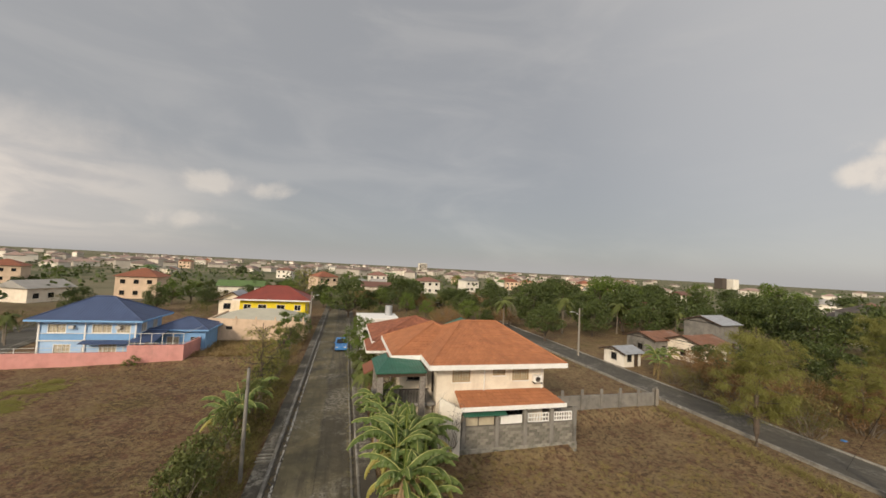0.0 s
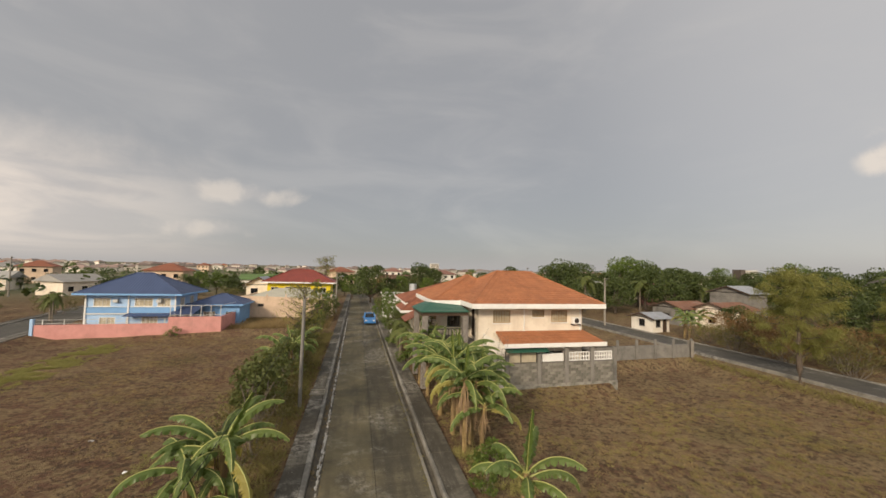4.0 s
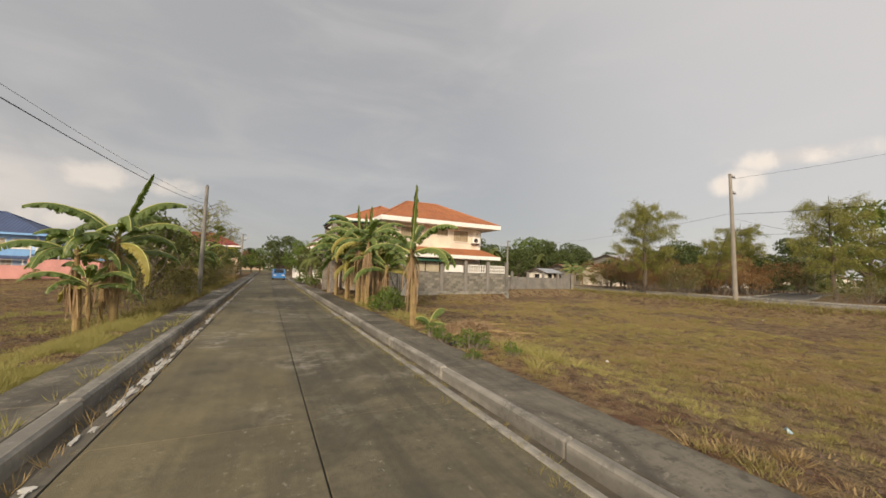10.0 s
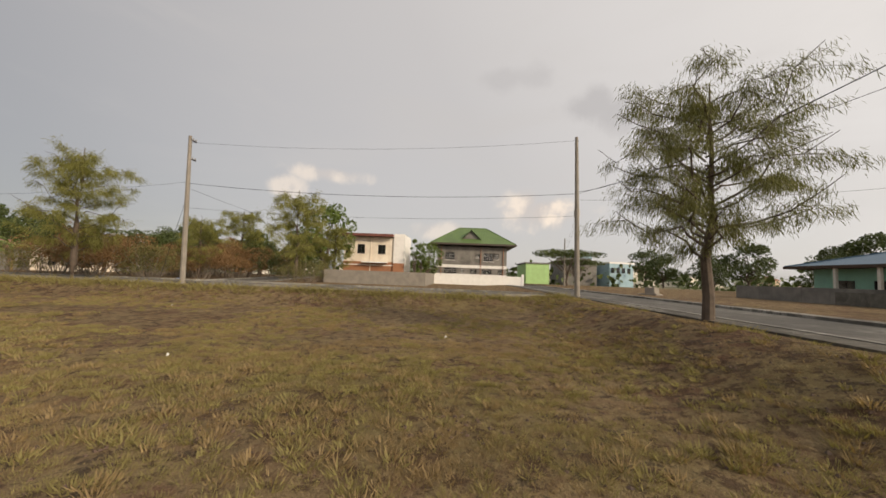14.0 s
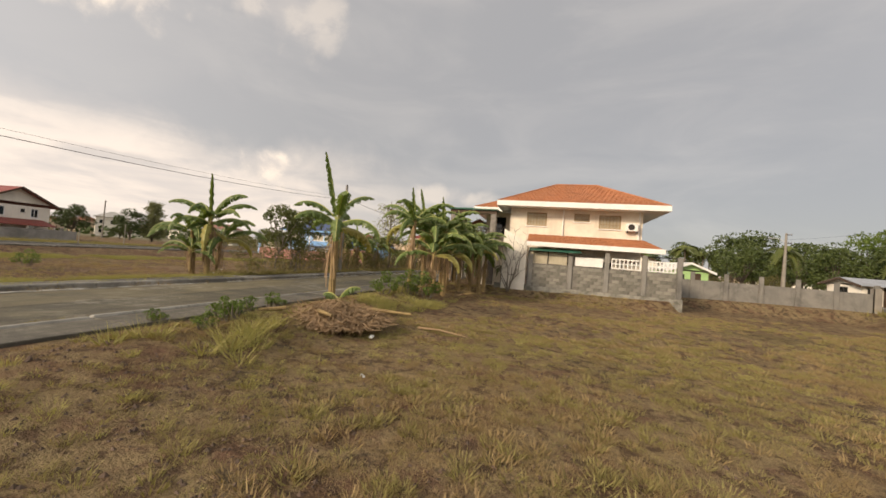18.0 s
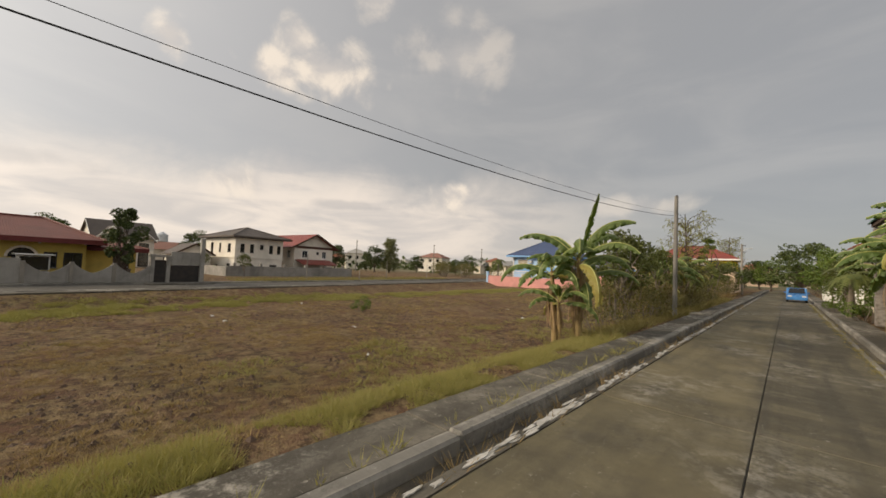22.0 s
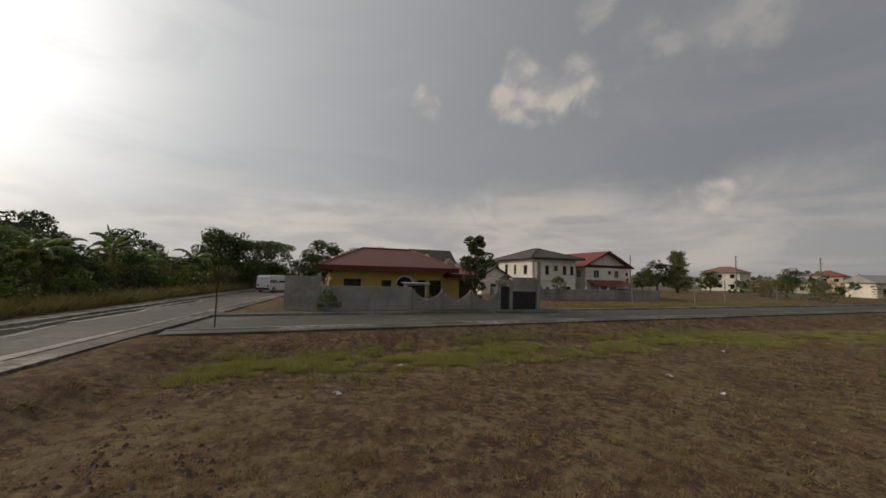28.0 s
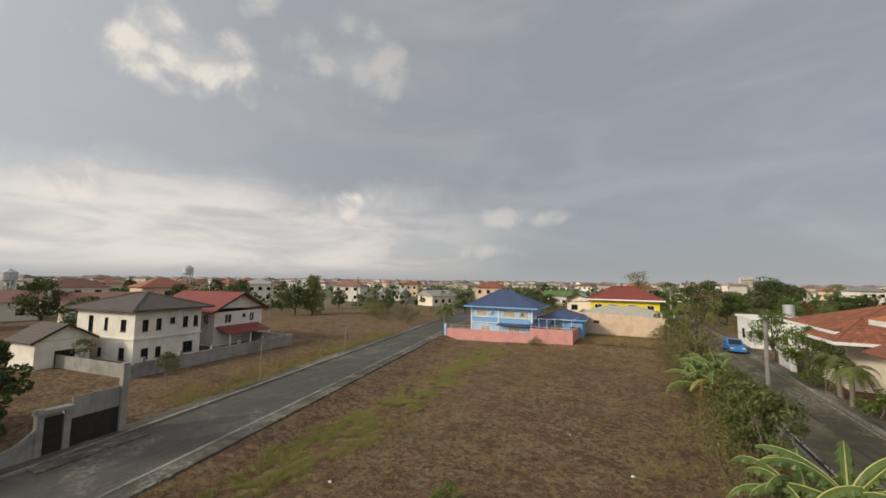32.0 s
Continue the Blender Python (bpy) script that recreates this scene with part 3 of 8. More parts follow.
def slab(bm, pts, thick):
    """A plate with the outline pts (counted so that it faces up) and that thickness downwards."""
    top = [bm.verts.new(p) for p in pts]
    low = [bm.verts.new((p[0], p[1], p[2] - thick)) for p in pts]
    bm.faces.new(top)
    bm.faces.new(low[::-1])
    for i in range(len(pts)):
        j = (i + 1) % len(pts)
        bm.faces.new((top[j], top[i], low[i], low[j]))


# ---------- ground ----------
def ss(lo, hi, v):
    t = min(1.0, max(0.0, (v - lo) / (hi - lo)))
    return t * t * (3 - 2 * t)


def xc(y):
    """Centre of the western street."""
    return -28.45 - 0.205 * y


def street_z(x):
    return 0.50 * ss(-2, 13, x)


def ground_z(x, y):
    n = noise.noise(Vector((x * 0.35, y * 0.35, 0.0))) * 0.06 + noise.noise(Vector((x * 1.3, y * 1.3, 3.0))) * 0.03
    edge = max(0.03 + 0.35 * ss(6, 29, x) * ss(90, 40, y), (street_z(x) + 0.03) * ss(-4, -10.5, y))
    left = ss(0.5, 2.6, -3.5 - x) * ss(0.2, 3.2, x - xc(y) - 3.2) * ss(0.2, 2.2, y + 10.6) * ss(0.2, 1.6, 49.6 - y)
    right = ss(0.5, 2.6, x - 3.4) * ss(0.2, 3.0, 30.4 - x) * ss(0.2, 3.0, y + 10.8) * ss(0.2, 1.4, (23.3 if x < 17.3 else 28.5) - y)
    z = edge * (1 - max(left, right)) - 0.52 * left - 0.38 * right
    if abs(x) < 3.0 and -11 < y < 112:
        return -0.30
    dw = abs(x - xc(y))
    if dw < 3.0 and -18 < y < 130:
        return z - 0.16
    if abs(y + 14.3) < 3.0 and -70 < x < 75:
        return street_z(x) - 0.16
    if abs(x - 34.3) < 2.6 and -11 < y < 80:
        return 0.26
    # banks of heaped soil beside the streets
    bank = 0.28 * math.exp(-((y + 8.6) / 1.3) ** 2) * ss(8, 12, x) * ss(30, 26, x) * (0.6 + n * 6)
    bank += 0.22 * math.exp(-((x - 5.4) / 1.0) ** 2 - ((y - 3.0) / 5.0) ** 2)
    return z + n * (1.0 if max(left, right) > 0.3 else 0.4) + max(bank, 0)


def make_ground():
    xs = np.concatenate([[-4000, -1500, -600, -300, -180, -120, -90], np.arange(-75, -42, 1.5), np.arange(-42, 42, 0.5), np.arange(42, 80, 1.5), [90, 130, 200, 400, 900, 2000, 4000]])
    ys = np.concatenate([[-4000, -1500, -600, -300, -150, -90, -60], np.arange(-45, -20, 1.5), np.arange(-20, 56, 0.5), np.arange(56, 130, 2.0), [150, 200, 300, 500, 1000, 2000, 4000]])
    verts = [(x, y, ground_z(x, y) if abs(x) < 120 and abs(y) < 160 else -0.06) for y in ys for x in xs]
    nx = len(xs)
    faces = [(j * nx + i, j * nx + i + 1, (j + 1) * nx + i + 1, (j + 1) * nx + i) for j in range(len(ys) - 1) for i in range(nx - 1)]
    ob = raw("ground", verts, faces, "dry_field")
    for p in ob.data.polygons:
        p.use_smooth = True
    tagged(ob, "dry brown pasture with straw and bare soil", "ground", kind="structure")


make_ground()


def ribbon(bm, pts, o0, o1, top, thick, step=0.0):
    """A strip along the line pts between the offsets o0 and o1 (to the right); top may be a function of x and y."""
    rows = []
    n = len(pts)
    for i, (x, y) in enumerate(pts):
        ax, ay = pts[max(i - 1, 0)]
        bx_, by_ = pts[min(i + 1, n - 1)]
        d = math.hypot(bx_ - ax, by_ - ay)
        rx, ry = (by_ - ay) / d, -(bx_ - ax) / d
        row = []
        for o in (o0, o1):
            px, py = x + rx * o, y + ry * o
            z = top(px, py) if callable(top) else top
            row.append((bm.verts.new((px, py, z)), bm.verts.new((px, py, z - thick))))
        rows.append(row)
    for (a, b), (c, d) in zip(rows, rows[1:]):
        bm.faces.new((a[0], b[0], d[0], c[0]))
        bm.faces.new((a[1], c[1], d[1], b[1]))
        bm.faces.new((a[0], c[0], c[1], a[1]))
        bm.faces.new((b[0], b[1], d[1], d[0]))
    for (a, b), flip in ((rows[0], False), (rows[-1], True)):
        f = (a[0], a[1], b[1], b[0])
        bm.faces.new(f[::-1] if flip else f)


def lerp_line(a, b, n):
    return [(a[0] + (b[0] - a[0]) * i / n, a[1] + (b[1] - a[1]) * i / n) for i in range(n + 1)]


main_road = thing("main_road", "weathered grey concrete road in two lanes of slabs", "road", kind="structure")
west_road = thing("west_road", "grey concrete side street with pale kerbs", "road", kind="structure")
cross_road = thing("cross_road", "grey concrete cross street at the end of the fields", "road", kind="structure")
east_road = thing("east_road", "grey concrete street along the eastern field", "road", kind="structure")
branch_road = thing("branch_road", "concrete lane leading away under trees", "road", kind="structure")


def simple_street(parent, pts, half, z, walk=1.0, inner=True, outer=True, material="asphalt"):
    bm = bmesh.new()
    ribbon(bm, pts, -half, half, z, 0.3)
    part("carriageway", bm, material, parent)
    for s, on in ((-1, inner), (1, outer)):
        if not on:
            continue
        zz = (lambda x, y: z(x, y) + 0.11) if callable(z) else z + 0.11
        bm = bmesh.new()
        a, b = sorted((s * (half + 0.002), s * (half + 0.20)))
        ribbon(bm, pts, a, b, zz, 0.35)
        part("kerb", bm, "kerb_concrete", parent, "pale concrete kerb")
        if walk:
            zz2 = (lambda x, y: z(x, y) + 0.09) if callable(z) else z + 0.09
            bm = bmesh.new()
            a, b = sorted((s * (half + 0.203), s * (half + 0.2 + walk)))
            ribbon(bm, pts, a, b, zz2, 0.35)
            part("pavement", bm, "walk_concrete", parent, "mossy concrete pavement")


west_pts = [(xc(y), y) for y in np.linspace(-11.2, 120, 40)]
simple_street(west_road, west_pts, 2.5, 0.0, 0.9)
simple_street(cross_road, lerp_line((-70, -14.3), (72, -14.3), 40), 2.3, lambda x, y: street_z(x) - 0.005, 0.8)
simple_street(east_road, lerp_line((34.3, -11.0), (34.3, 80), 20), 2.1, 0.415, 0.0)
simple_street(branch_road, [(36.4, 14.2), (40, 14.6), (47, 16.4), (56, 19.2), (75, 24)], 1.9, 0.405, 0.0)


# ---------- houses ----------
def side_point(side, fixed):
    return {"S": lambda u, d, z: (u, fixed + d, z), "N": lambda u, d, z: (u, fixed - d, z),
            "W": lambda u, d, z: (fixed + d, u, z), "E": lambda u, d, z: (fixed - d, u, z)}[side]


def sbox(bm, P, u0, u1, d0, d1, z0, z1, bevel=0.0):
    a, b = P(u0, d0, z0), P(u1, d1, z1)
    lo, hi = [min(p, q) for p, q in zip(a, b)], [max(p, q) for p, q in zip(a, b)]
    box(bm, *lo, *hi, bevel=bevel)


def wall(parent, side, fixed, u0, u1, z0, z1, material, openings=(), thick=0.15, name="wall", label=""):
    """A wall with openings (u centre, width, z low, z high, style) cut through it, and what fills them."""
    P = side_point(side, fixed)
    us = sorted({u0, u1, *[o[0] - o[1] / 2 for o in openings], *[o[0] + o[1] / 2 for o in openings]})
    zs = sorted({z0, z1, *[o[2] for o in openings], *[o[3] for o in openings]})
    bm = bmesh.new()
    for a, b in zip(us, us[1:]):
        run = None
        for c, d in zip(zs, zs[1:]):
            mu, mz = (a + b) / 2, (c + d) / 2
            hole = any(abs(mu - o[0]) < o[1] / 2 and o[2] < mz < o[3] for o in openings)
            if hole:
                if run:
                    sbox(bm, P, a, b, 0, thick, *run)
                run = None
            else:
                run = (run[0], d) if run else (c, d)
        if run:
            sbox(bm, P, a, b, 0, thick, *run)
    bmesh.ops.remove_doubles(bm, verts=bm.verts, dist=1e-4)
    w = part(name, bm, material, parent, label)
    for o in openings:
        window(parent, P, *o)
    return w


STYLES = {"grille": ("curtain", "tan_timber", "tan_timber", 6), "white": ("curtain", "clean_white", "clean_white", 4), "dark": ("dark_glass", "dark_steel", None, 2),
          "plain": ("dark_glass", "clean_white", None, 2), "jal": ("dark_glass", "tan_timber", None, 1), "steel": ("dark_glass", "dark_steel", "white_steel", 5)}


def window(parent, P, u, w, z0, z1, style):
    if style == "void":
        return
    if style == "door":
        bm = bmesh.new()
        sbox(bm, P, u - w / 2, u + w / 2, 0.05, 0.10, z0, z1)
        for k in (0.25, 0.68):
            sbox(bm, P, u - w * 0.34, u + w * 0.34, 0.04, 0.06, z0 + (z1 - z0) * (k - 0.16), z0 + (z1 - z0) * (k + 0.18))
        d = part("door", bm, "dark_timber", parent, "dark panelled door")
        bm = bmesh.new()
        sbox(bm, P, u + w * 0.36, u + w * 0.42, -0.02, 0.05, z0 + 0.95, z0 + 1.05)
        part("handle", bm, "chrome_grey", d)
        return
    pane, frame_mat, grille, div = STYLES[style]
    f = 0.06
    bm = bmesh.new()
    a, b = u - w / 2, u + w / 2
    for q in ((a, a + f, z0, z1), (b - f, b, z0, z1), (a + f, b - f, z0, z0 + f), (a + f, b - f, z1 - f, z1)):
        sbox(bm, P, q[0], q[1], -0.015, 0.11, q[2], q[3])
    for k in range(1, div if not grille else 2):
        m = a + w * k / (div if not grille else 2)
        sbox(bm, P, m - 0.02, m + 0.02, 0.03, 0.10, z0 + f, z1 - f)
    win = part("window", bm, frame_mat, parent)
    bm = bmesh.new()
    sbox(bm, P, a + f, b - f, 0.075, 0.095, z0 + f, z1 - f)
    part("pane", bm, pane, win)
    bm = bmesh.new()
    sbox(bm, P, a - 0.06, b + 0.06, -0.07, 0.0, z0 - 0.06, z0)
    part("sill", bm, "clean_white" if style != "dark" else "bare_render", win)
    if grille:
        bm = bmesh.new()
        for k in range(div + 1):
            m = a + f + (w - 2 * f) * k / div
            sbox(bm, P, m - 0.012, m + 0.012, 0.0, 0.02, z0 + f, z1 - f)
        for k in (0.33, 0.72):
            zz = z0 + (z1 - z0) * k
            sbox(bm, P, a + f, b - f, 0.0, 0.02, zz - 0.012, zz + 0.012)
        part("grille", bm, grille, win)


def tiled_face(bm, A, B, C, D, tile=0.30, course=0.34, lift=0.028):
    """Overlapping tiles over the sloped face A B (eave) C D (ridge)."""
    A, B, C, D = map(Vector, (A, B, C, D))
    n = (B - A).cross(D - A)
    if n.length < 1e-6:
        n = (B - A).cross(C - A)
    n.normalize()
    rows = max(1, round(((D + C) / 2 - (A + B) / 2).length / course))
    for r in range(rows):
        l0, l1 = A.lerp(D, r / rows), A.lerp(D, (r + 1) / rows)
        r0, r1 = B.lerp(C, r / rows), B.lerp(C, (r + 1) / rows)
        cols = max(1, round((r0 - l0).length / tile))
        for c in range(cols):
            u, v = c / cols, (c + 1) / cols
            a, b, d, e = l0.lerp(r0, u), l0.lerp(r0, v), l1.lerp(r1, v), l1.lerp(r1, u)
            m0, m1 = (a + b) / 2 + n * (lift * 2.0), (d + e) / 2 + n * lift * 0.9
            va, vb, vm = bm.verts.new(a + n * lift), bm.verts.new(b + n * lift), bm.verts.new(m0)
            vd, ve, vn = bm.verts.new(d), bm.verts.new(e), bm.verts.new(m1)
            bm.faces.new((va, vm, vn, ve))
            bm.faces.new((vm, vb, vd, vn))
            vf, vg = bm.verts.new(a - n * 0.01), bm.verts.new(b - n * 0.01)
            bm.faces.new((va, vf, vg, vb, vm))


def hip_roof(parent, x0, x1, y0, y1, ze, zr, material, axis="X", fascia="clean_white", fh=0.22, tiles=False, ridge=None, label="", gable=False):
    """A hipped roof over the eave rectangle. ridge: from, to along the axis."""
    cx, cy = (x0 + x1) / 2, (y0 + y1) / 2
    if ridge is None:
        h = (y1 - y0) / 2 if axis == "X" else (x1 - x0) / 2
        ridge = ((x0 + h, x1 - h) if axis == "X" else (y0 + h, y1 - h))
        if ridge[1] < ridge[0]:
            mid = (ridge[0] + ridge[1]) / 2
            ridge = (mid - 0.05, mid + 0.05)
    if axis == "X":
        R0, R1 = (ridge[0], cy, zr), (ridge[1], cy, zr)
        quads = [((x0, y0, ze), (x1, y0, ze), R1, R0), ((x1, y1, ze), (x0, y1, ze), R0, R1)]
        tris = [((x1, y0, ze), (x1, y1, ze), R1), ((x0, y1, ze), (x0, y0, ze), R0)]
    else:
        R0, R1 = (cx, ridge[0], zr), (cx, ridge[1], zr)
        quads = [((x1, y0, ze), (x1, y1, ze), R1, R0), ((x0, y1, ze), (x0, y0, ze), R0, R1)]
        tris = [((x0, y0, ze), (x1, y0, ze), R0), ((x1, y1, ze), (x0, y1, ze), R1)]
    bm = bmesh.new()
    if tiles:
        for q in quads:
            tiled_face(bm, *q)
        for t in tris:
            tiled_face(bm, t[0], t[1], t[2], t[2])
    for q in quads + tris:
        poly(bm, [(p[0], p[1], p[2] - (0.015 if tiles else 0)) for p in q])
    poly(bm, [(x0, y0, ze - 0.03), (x0, y1, ze - 0.03), (x1, y1, ze - 0.03), (x1, y0, ze - 0.03)])
    roof = part("roof", bm, material, parent, label)
    if fascia:
        t = 0.05
        for c in ((x0 - t, y0 - t, x1 + t, y0), (x0 - t, y1, x1 + t, y1 + t), (x0 - t, y0, x0, y1), (x1, y0, x1 + t, y1)):
            part("fascia", bx(c[0], c[1], ze - fh, c[2], c[3], ze + 0.03), fascia, parent)
        bm = bmesh.new()
        box(bm, x0, y0, ze - fh + 0.02, x1, y1, ze - fh + 0.05)
        part("soffit", bm, fascia, parent)
    bm = bmesh.new()
    lines = [(R0, R1)] + [(R, c) for R, cs in ((R0, (quads[0][0], tris[1][0] if axis == "X" else tris[0][0])), (R1, (quads[0][1], tris[0][1] if axis == "X" else tris[1][0]))) for c in cs]
    lines += [((R0), (x0, y1, ze)), ((R0 if axis == "X" else R1), (x0, y1 if axis == "X" else y1, ze)), (R1 if axis == "X" else R0, (x1, y0, ze))]
    done = set()
    for c in ((x0, y0, ze), (x1, y0, ze), (x1, y1, ze), (x0, y1, ze)):
        R = min((R0, R1), key=lambda r: (r[0] - c[0]) ** 2 + (r[1] - c[1]) ** 2)
        tube(bm, [(c[0], c[1], c[2] + 0.02), (R[0], R[1], R[2] + 0.03)], [0.07, 0.07], 6)
    tube(bm, [(R0[0], R0[1], zr + 0.03), (R1[0], R1[1], zr + 0.03)], [0.08, 0.08], 6)
    part("ridge_cap", bm, material, roof)
    return roof


def gable_roof(parent, x0, x1, y0, y1, ze, zr, material, axis="X", thick=0.12, trim="dark_timber", wall_mat=None, wall_in=0.5):
    """A pitched roof with its ridge along the axis, and gable walls under it."""
    bm = bmesh.new()
    if axis == "X":
        cy = (y0 + y1) / 2
        slab(bm, [(x0, y0, ze), (x1, y0, ze), (x1, cy, zr), (x0, cy, zr)], thick)
        slab(bm, [(x0, cy, zr + 0.002), (x1, cy, zr + 0.002), (x1, y1, ze), (x0, y1, ze)], thick)
    else:
        cx = (x0 + x1) / 2
        slab(bm, [(x0, y1, ze), (x0, y0, ze), (cx, y0, zr), (cx, y1, zr)], thick)
        slab(bm, [(cx, y1, zr + 0.002), (cx, y0, zr + 0.002), (x1, y0, ze), (x1, y1, ze)], thick)
    roof = part("roof", bm, material, parent)
    for end in (0, 1):
        bm = bmesh.new()
        if axis == "X":
            x = (x0, x1)[end]
            for ya, za, yb, zb in ((y0, ze, cy, zr), (cy, zr, y1, ze)):
                slab(bm, [(x, ya, za + 0.02), (x + 0.05, ya, za + 0.02), (x + 0.05, yb, zb + 0.02), (x, yb, zb + 0.02)], 0.22)
        else:
            y = (y0 - 0.05, y1)[end]
            for xa, za, xb, zb in ((x0, ze, cx, zr), (cx, zr, x1, ze)):
                slab(bm, [(xa, y, za + 0.02), (xa, y + 0.05, za + 0.02), (xb, y + 0.05, zb + 0.02), (xb, y, zb + 0.02)], 0.22)
        bmesh.ops.remove_doubles(bm, verts=bm.verts, dist=1e-4)
        part("barge_board", bm, trim, roof)
        if not wall_mat:
            continue
        bm = bmesh.new()
        k = wall_in
        slope = (zr - ze) / (((y1 - y0) if axis == "X" else (x1 - x0)) / 2)
        zt = zr - thick * 1.2
        zb = ze + slope * k - thick * 1.2
        if axis == "X":
            x = x0 + k if end == 0 else x1 - k - 0.15
            pts = [(x, y0 + k, zb), (x, y1 - k, zb), (x, cy, zt)]
            f = [bm.verts.new(q) for q in pts]
            g = [bm.verts.new((q[0] + 0.15, q[1], q[2])) for q in pts]
        else:
            y = y0 + k if end == 0 else y1 - k - 0.15
            pts = [(x0 + k, y, zb), (x1 - k, y, zb), (cx, y, zt)]
            f = [bm.verts.new(q) for q in pts]
            g = [bm.verts.new((q[0], q[1] + 0.15, q[2])) for q in pts]
        bm.faces.new(f)
        bm.faces.new(g[::-1])
        for i in range(3):
            bm.faces.new((f[i], g[i], g[(i + 1) % 3], f[(i + 1) % 3]))
        part("gable_wall", bm, wall_mat, parent)
    return roof


def shell(parent, x0, x1, y0, y1, z0, z1, material, S=(), N=(), W=(), E=(), label=""):
    wall(parent, "S", y0, x0, x1, z0, z1, material, S, label=label)
    wall(parent, "N", y1, x0, x1, z0, z1, material, N, label=label)
    wall(parent, "W", x0, y0 + 0.15, y1 - 0.15, z0, z1, material, W, label=label)
    wall(parent, "E", x1, y0 + 0.15, y1 - 0.15, z0, z1, material, E, label=label)
    part("floor_slab", bx(x0 + 0.15, y0 + 0.15, z0, x1 - 0.15, y1 - 0.15, z0 + 0.05), "bare_render", parent)
    part("ceiling_slab", bx(x0 + 0.15, y0 + 0.15, z1 - 0.1, x1 - 0.15, y1 - 0.15, z1 - 0.02), "bare_render", parent)


def band(parent, x0, x1, y0, y1, z0, z1, out, material, name="moulding"):
    bm = bmesh.new()
    o = out
    box(bm, x0 - o, y0 - o, z0, x1 + o, y0 + 0.0 - 0.003, z1)
    box(bm, x0 - o, y1 + 0.003, z0, x1 + o, y1 + o, z1)
    box(bm, x0 - o, y0 - 0.003, z0, x0 - 0.003, y1 + 0.003, z1)
    box(bm, x1 + 0.003, y0 - 0.003, z0, x1 + o, y1 + 0.003, z1)
    return part(name, bm, material, parent)


# --- cream house with the orange tiled roof
def cream_house():
    h = thing("cream_house", "two-storey cream house with an orange tiled hip roof", "house", pose(0.42, -0.2, 0.12))
    shell(h, 7.1, 15.3, 24.85, 33.2, 0.0, 5.45, "cream_paint",
          S=[(8.85, 1.3, 4.2, 5.1, "grille"), (11.7, 0.95, 4.6, 5.12, "grille"), (13.4, 1.3, 4.22, 5.1, "grille"), (10.2, 0.9, 0.0, 2.1, "door"), (13.0, 1.4, 1.0, 2.1, "dark")],
          E=[(27.0, 1.3, 4.2, 5.1, "grille"), (30.5, 1.2, 4.2, 5.1, "grille")], W=[(26.2, 0.8, 3.1, 5.1, "door")])
    shell(h, 5.0, 7.08, 27.6, 33.2, 0.0, 5.4, "cream_paint", S=[(6.0, 1.0, 3.6, 5.0, "dark")], W=[(30, 1.4, 3.8, 5.0, "grille")])
    hip_roof(h, 6.3, 16.5, 23.75, 34.2, 5.64, 7.85, "orange_tile", "X", "clean_white", 0.30, True, (10.0, 13.0), "orange tiled hip roof")
    hip_roof(h, 4.15, 12.0, 26.75, 34.25, 5.60, 7.42, "orange_tile", "Y", "clean_white", 0.30, True, (30.6, 31.4), "orange tiled wing roof")
    # lower lean-to roof over the service yard
    bm = bmesh.new()
    tiled_face(bm, (8.4, 23.25, 3.0), (16.2, 23.25, 3.0), (15.4, 24.83, 3.62), (8.4, 24.83, 3.62))
    slab(bm, [(8.4, 23.25, 2.99), (16.2, 23.25, 2.99), (15.4, 24.83, 3.61), (8.4, 24.83, 3.61)], 0.08)
    r = part("lean_to_roof", bm, "orange_tile", h, "orange tiled lean-to roof")
    part("fascia", bx(8.4, 23.19, 2.76, 16.24, 23.245, 3.04), "clean_white", r)
    # tall rendered end wall of the yard
    bm = bmesh.new()
    for i, (ya, yb, z) in enumerate(((23.2, 24.84, 3.45),)):
        vs = [(6.95, ya, -0.4), (8.42, ya, -0.4), (8.42, ya, 2.95), (6.95, ya, 3.75)]
        f = [bm.verts.new(p) for p in vs]
        g = [bm.verts.new((p[0], ya + 0.18, p[2])) for p in vs]
        bm.faces.new(f)
        bm.faces.new(g[::-1])
        for k in range(4):
            bm.faces.new((f[k], g[k], g[(k + 1) % 4], f[(k + 1) % 4]))
    part("end_wall", bm, "white_paint", h, "stained white rendered wall")
    # downpipes
    for x in (10.55, 15.1):
        part("downpipe", tb([(x, 24.78, 5.35), (x, 24.78, 3.6)], [0.045, 0.045], 8), "clean_white", h)
    # air conditioner and its bracket
    ac = part("air_conditioner", bx(14.32, 24.42, 4.12, 15.0, 24.8, 4.62, bevel=0.03), "clean_white", h, "white outdoor air conditioner unit")
    bm = bmesh.new()
    bmesh.ops.create_circle(bm, cap_ends=True, segments=20, radius=0.19, matrix=Matrix.Translation((14.6, 24.415, 4.37)) @ Matrix.Rotation(radians(90), 4, "X"))
    part("fan_grille", bm, "dark_steel", ac)
    part("bracket", bx(14.36, 24.44, 4.04, 14.42, 24.84, 4.115), "dark_steel", ac)
    part("bracket", bx(14.9, 24.44, 4.04, 14.96, 24.84, 4.115), "dark_steel", ac)
    # green canopy over the terrace, on stone-clad posts
    bm = bmesh.new()
    slab(bm, [(2.85, 24.2, 5.12), (6.22, 24.2, 5.12), (6.22, 26.7, 5.30), (3.9, 26.7, 5.52)], 0.07)
    slab(bm, [(2.85, 28.4, 5.02), (2.85, 24.2, 5.10), (3.9, 26.68, 5.50), (3.9, 28.4, 5.45)], 0.07)
    c = part("canopy", bm, "canopy_green", h, "green metal canopy roof")
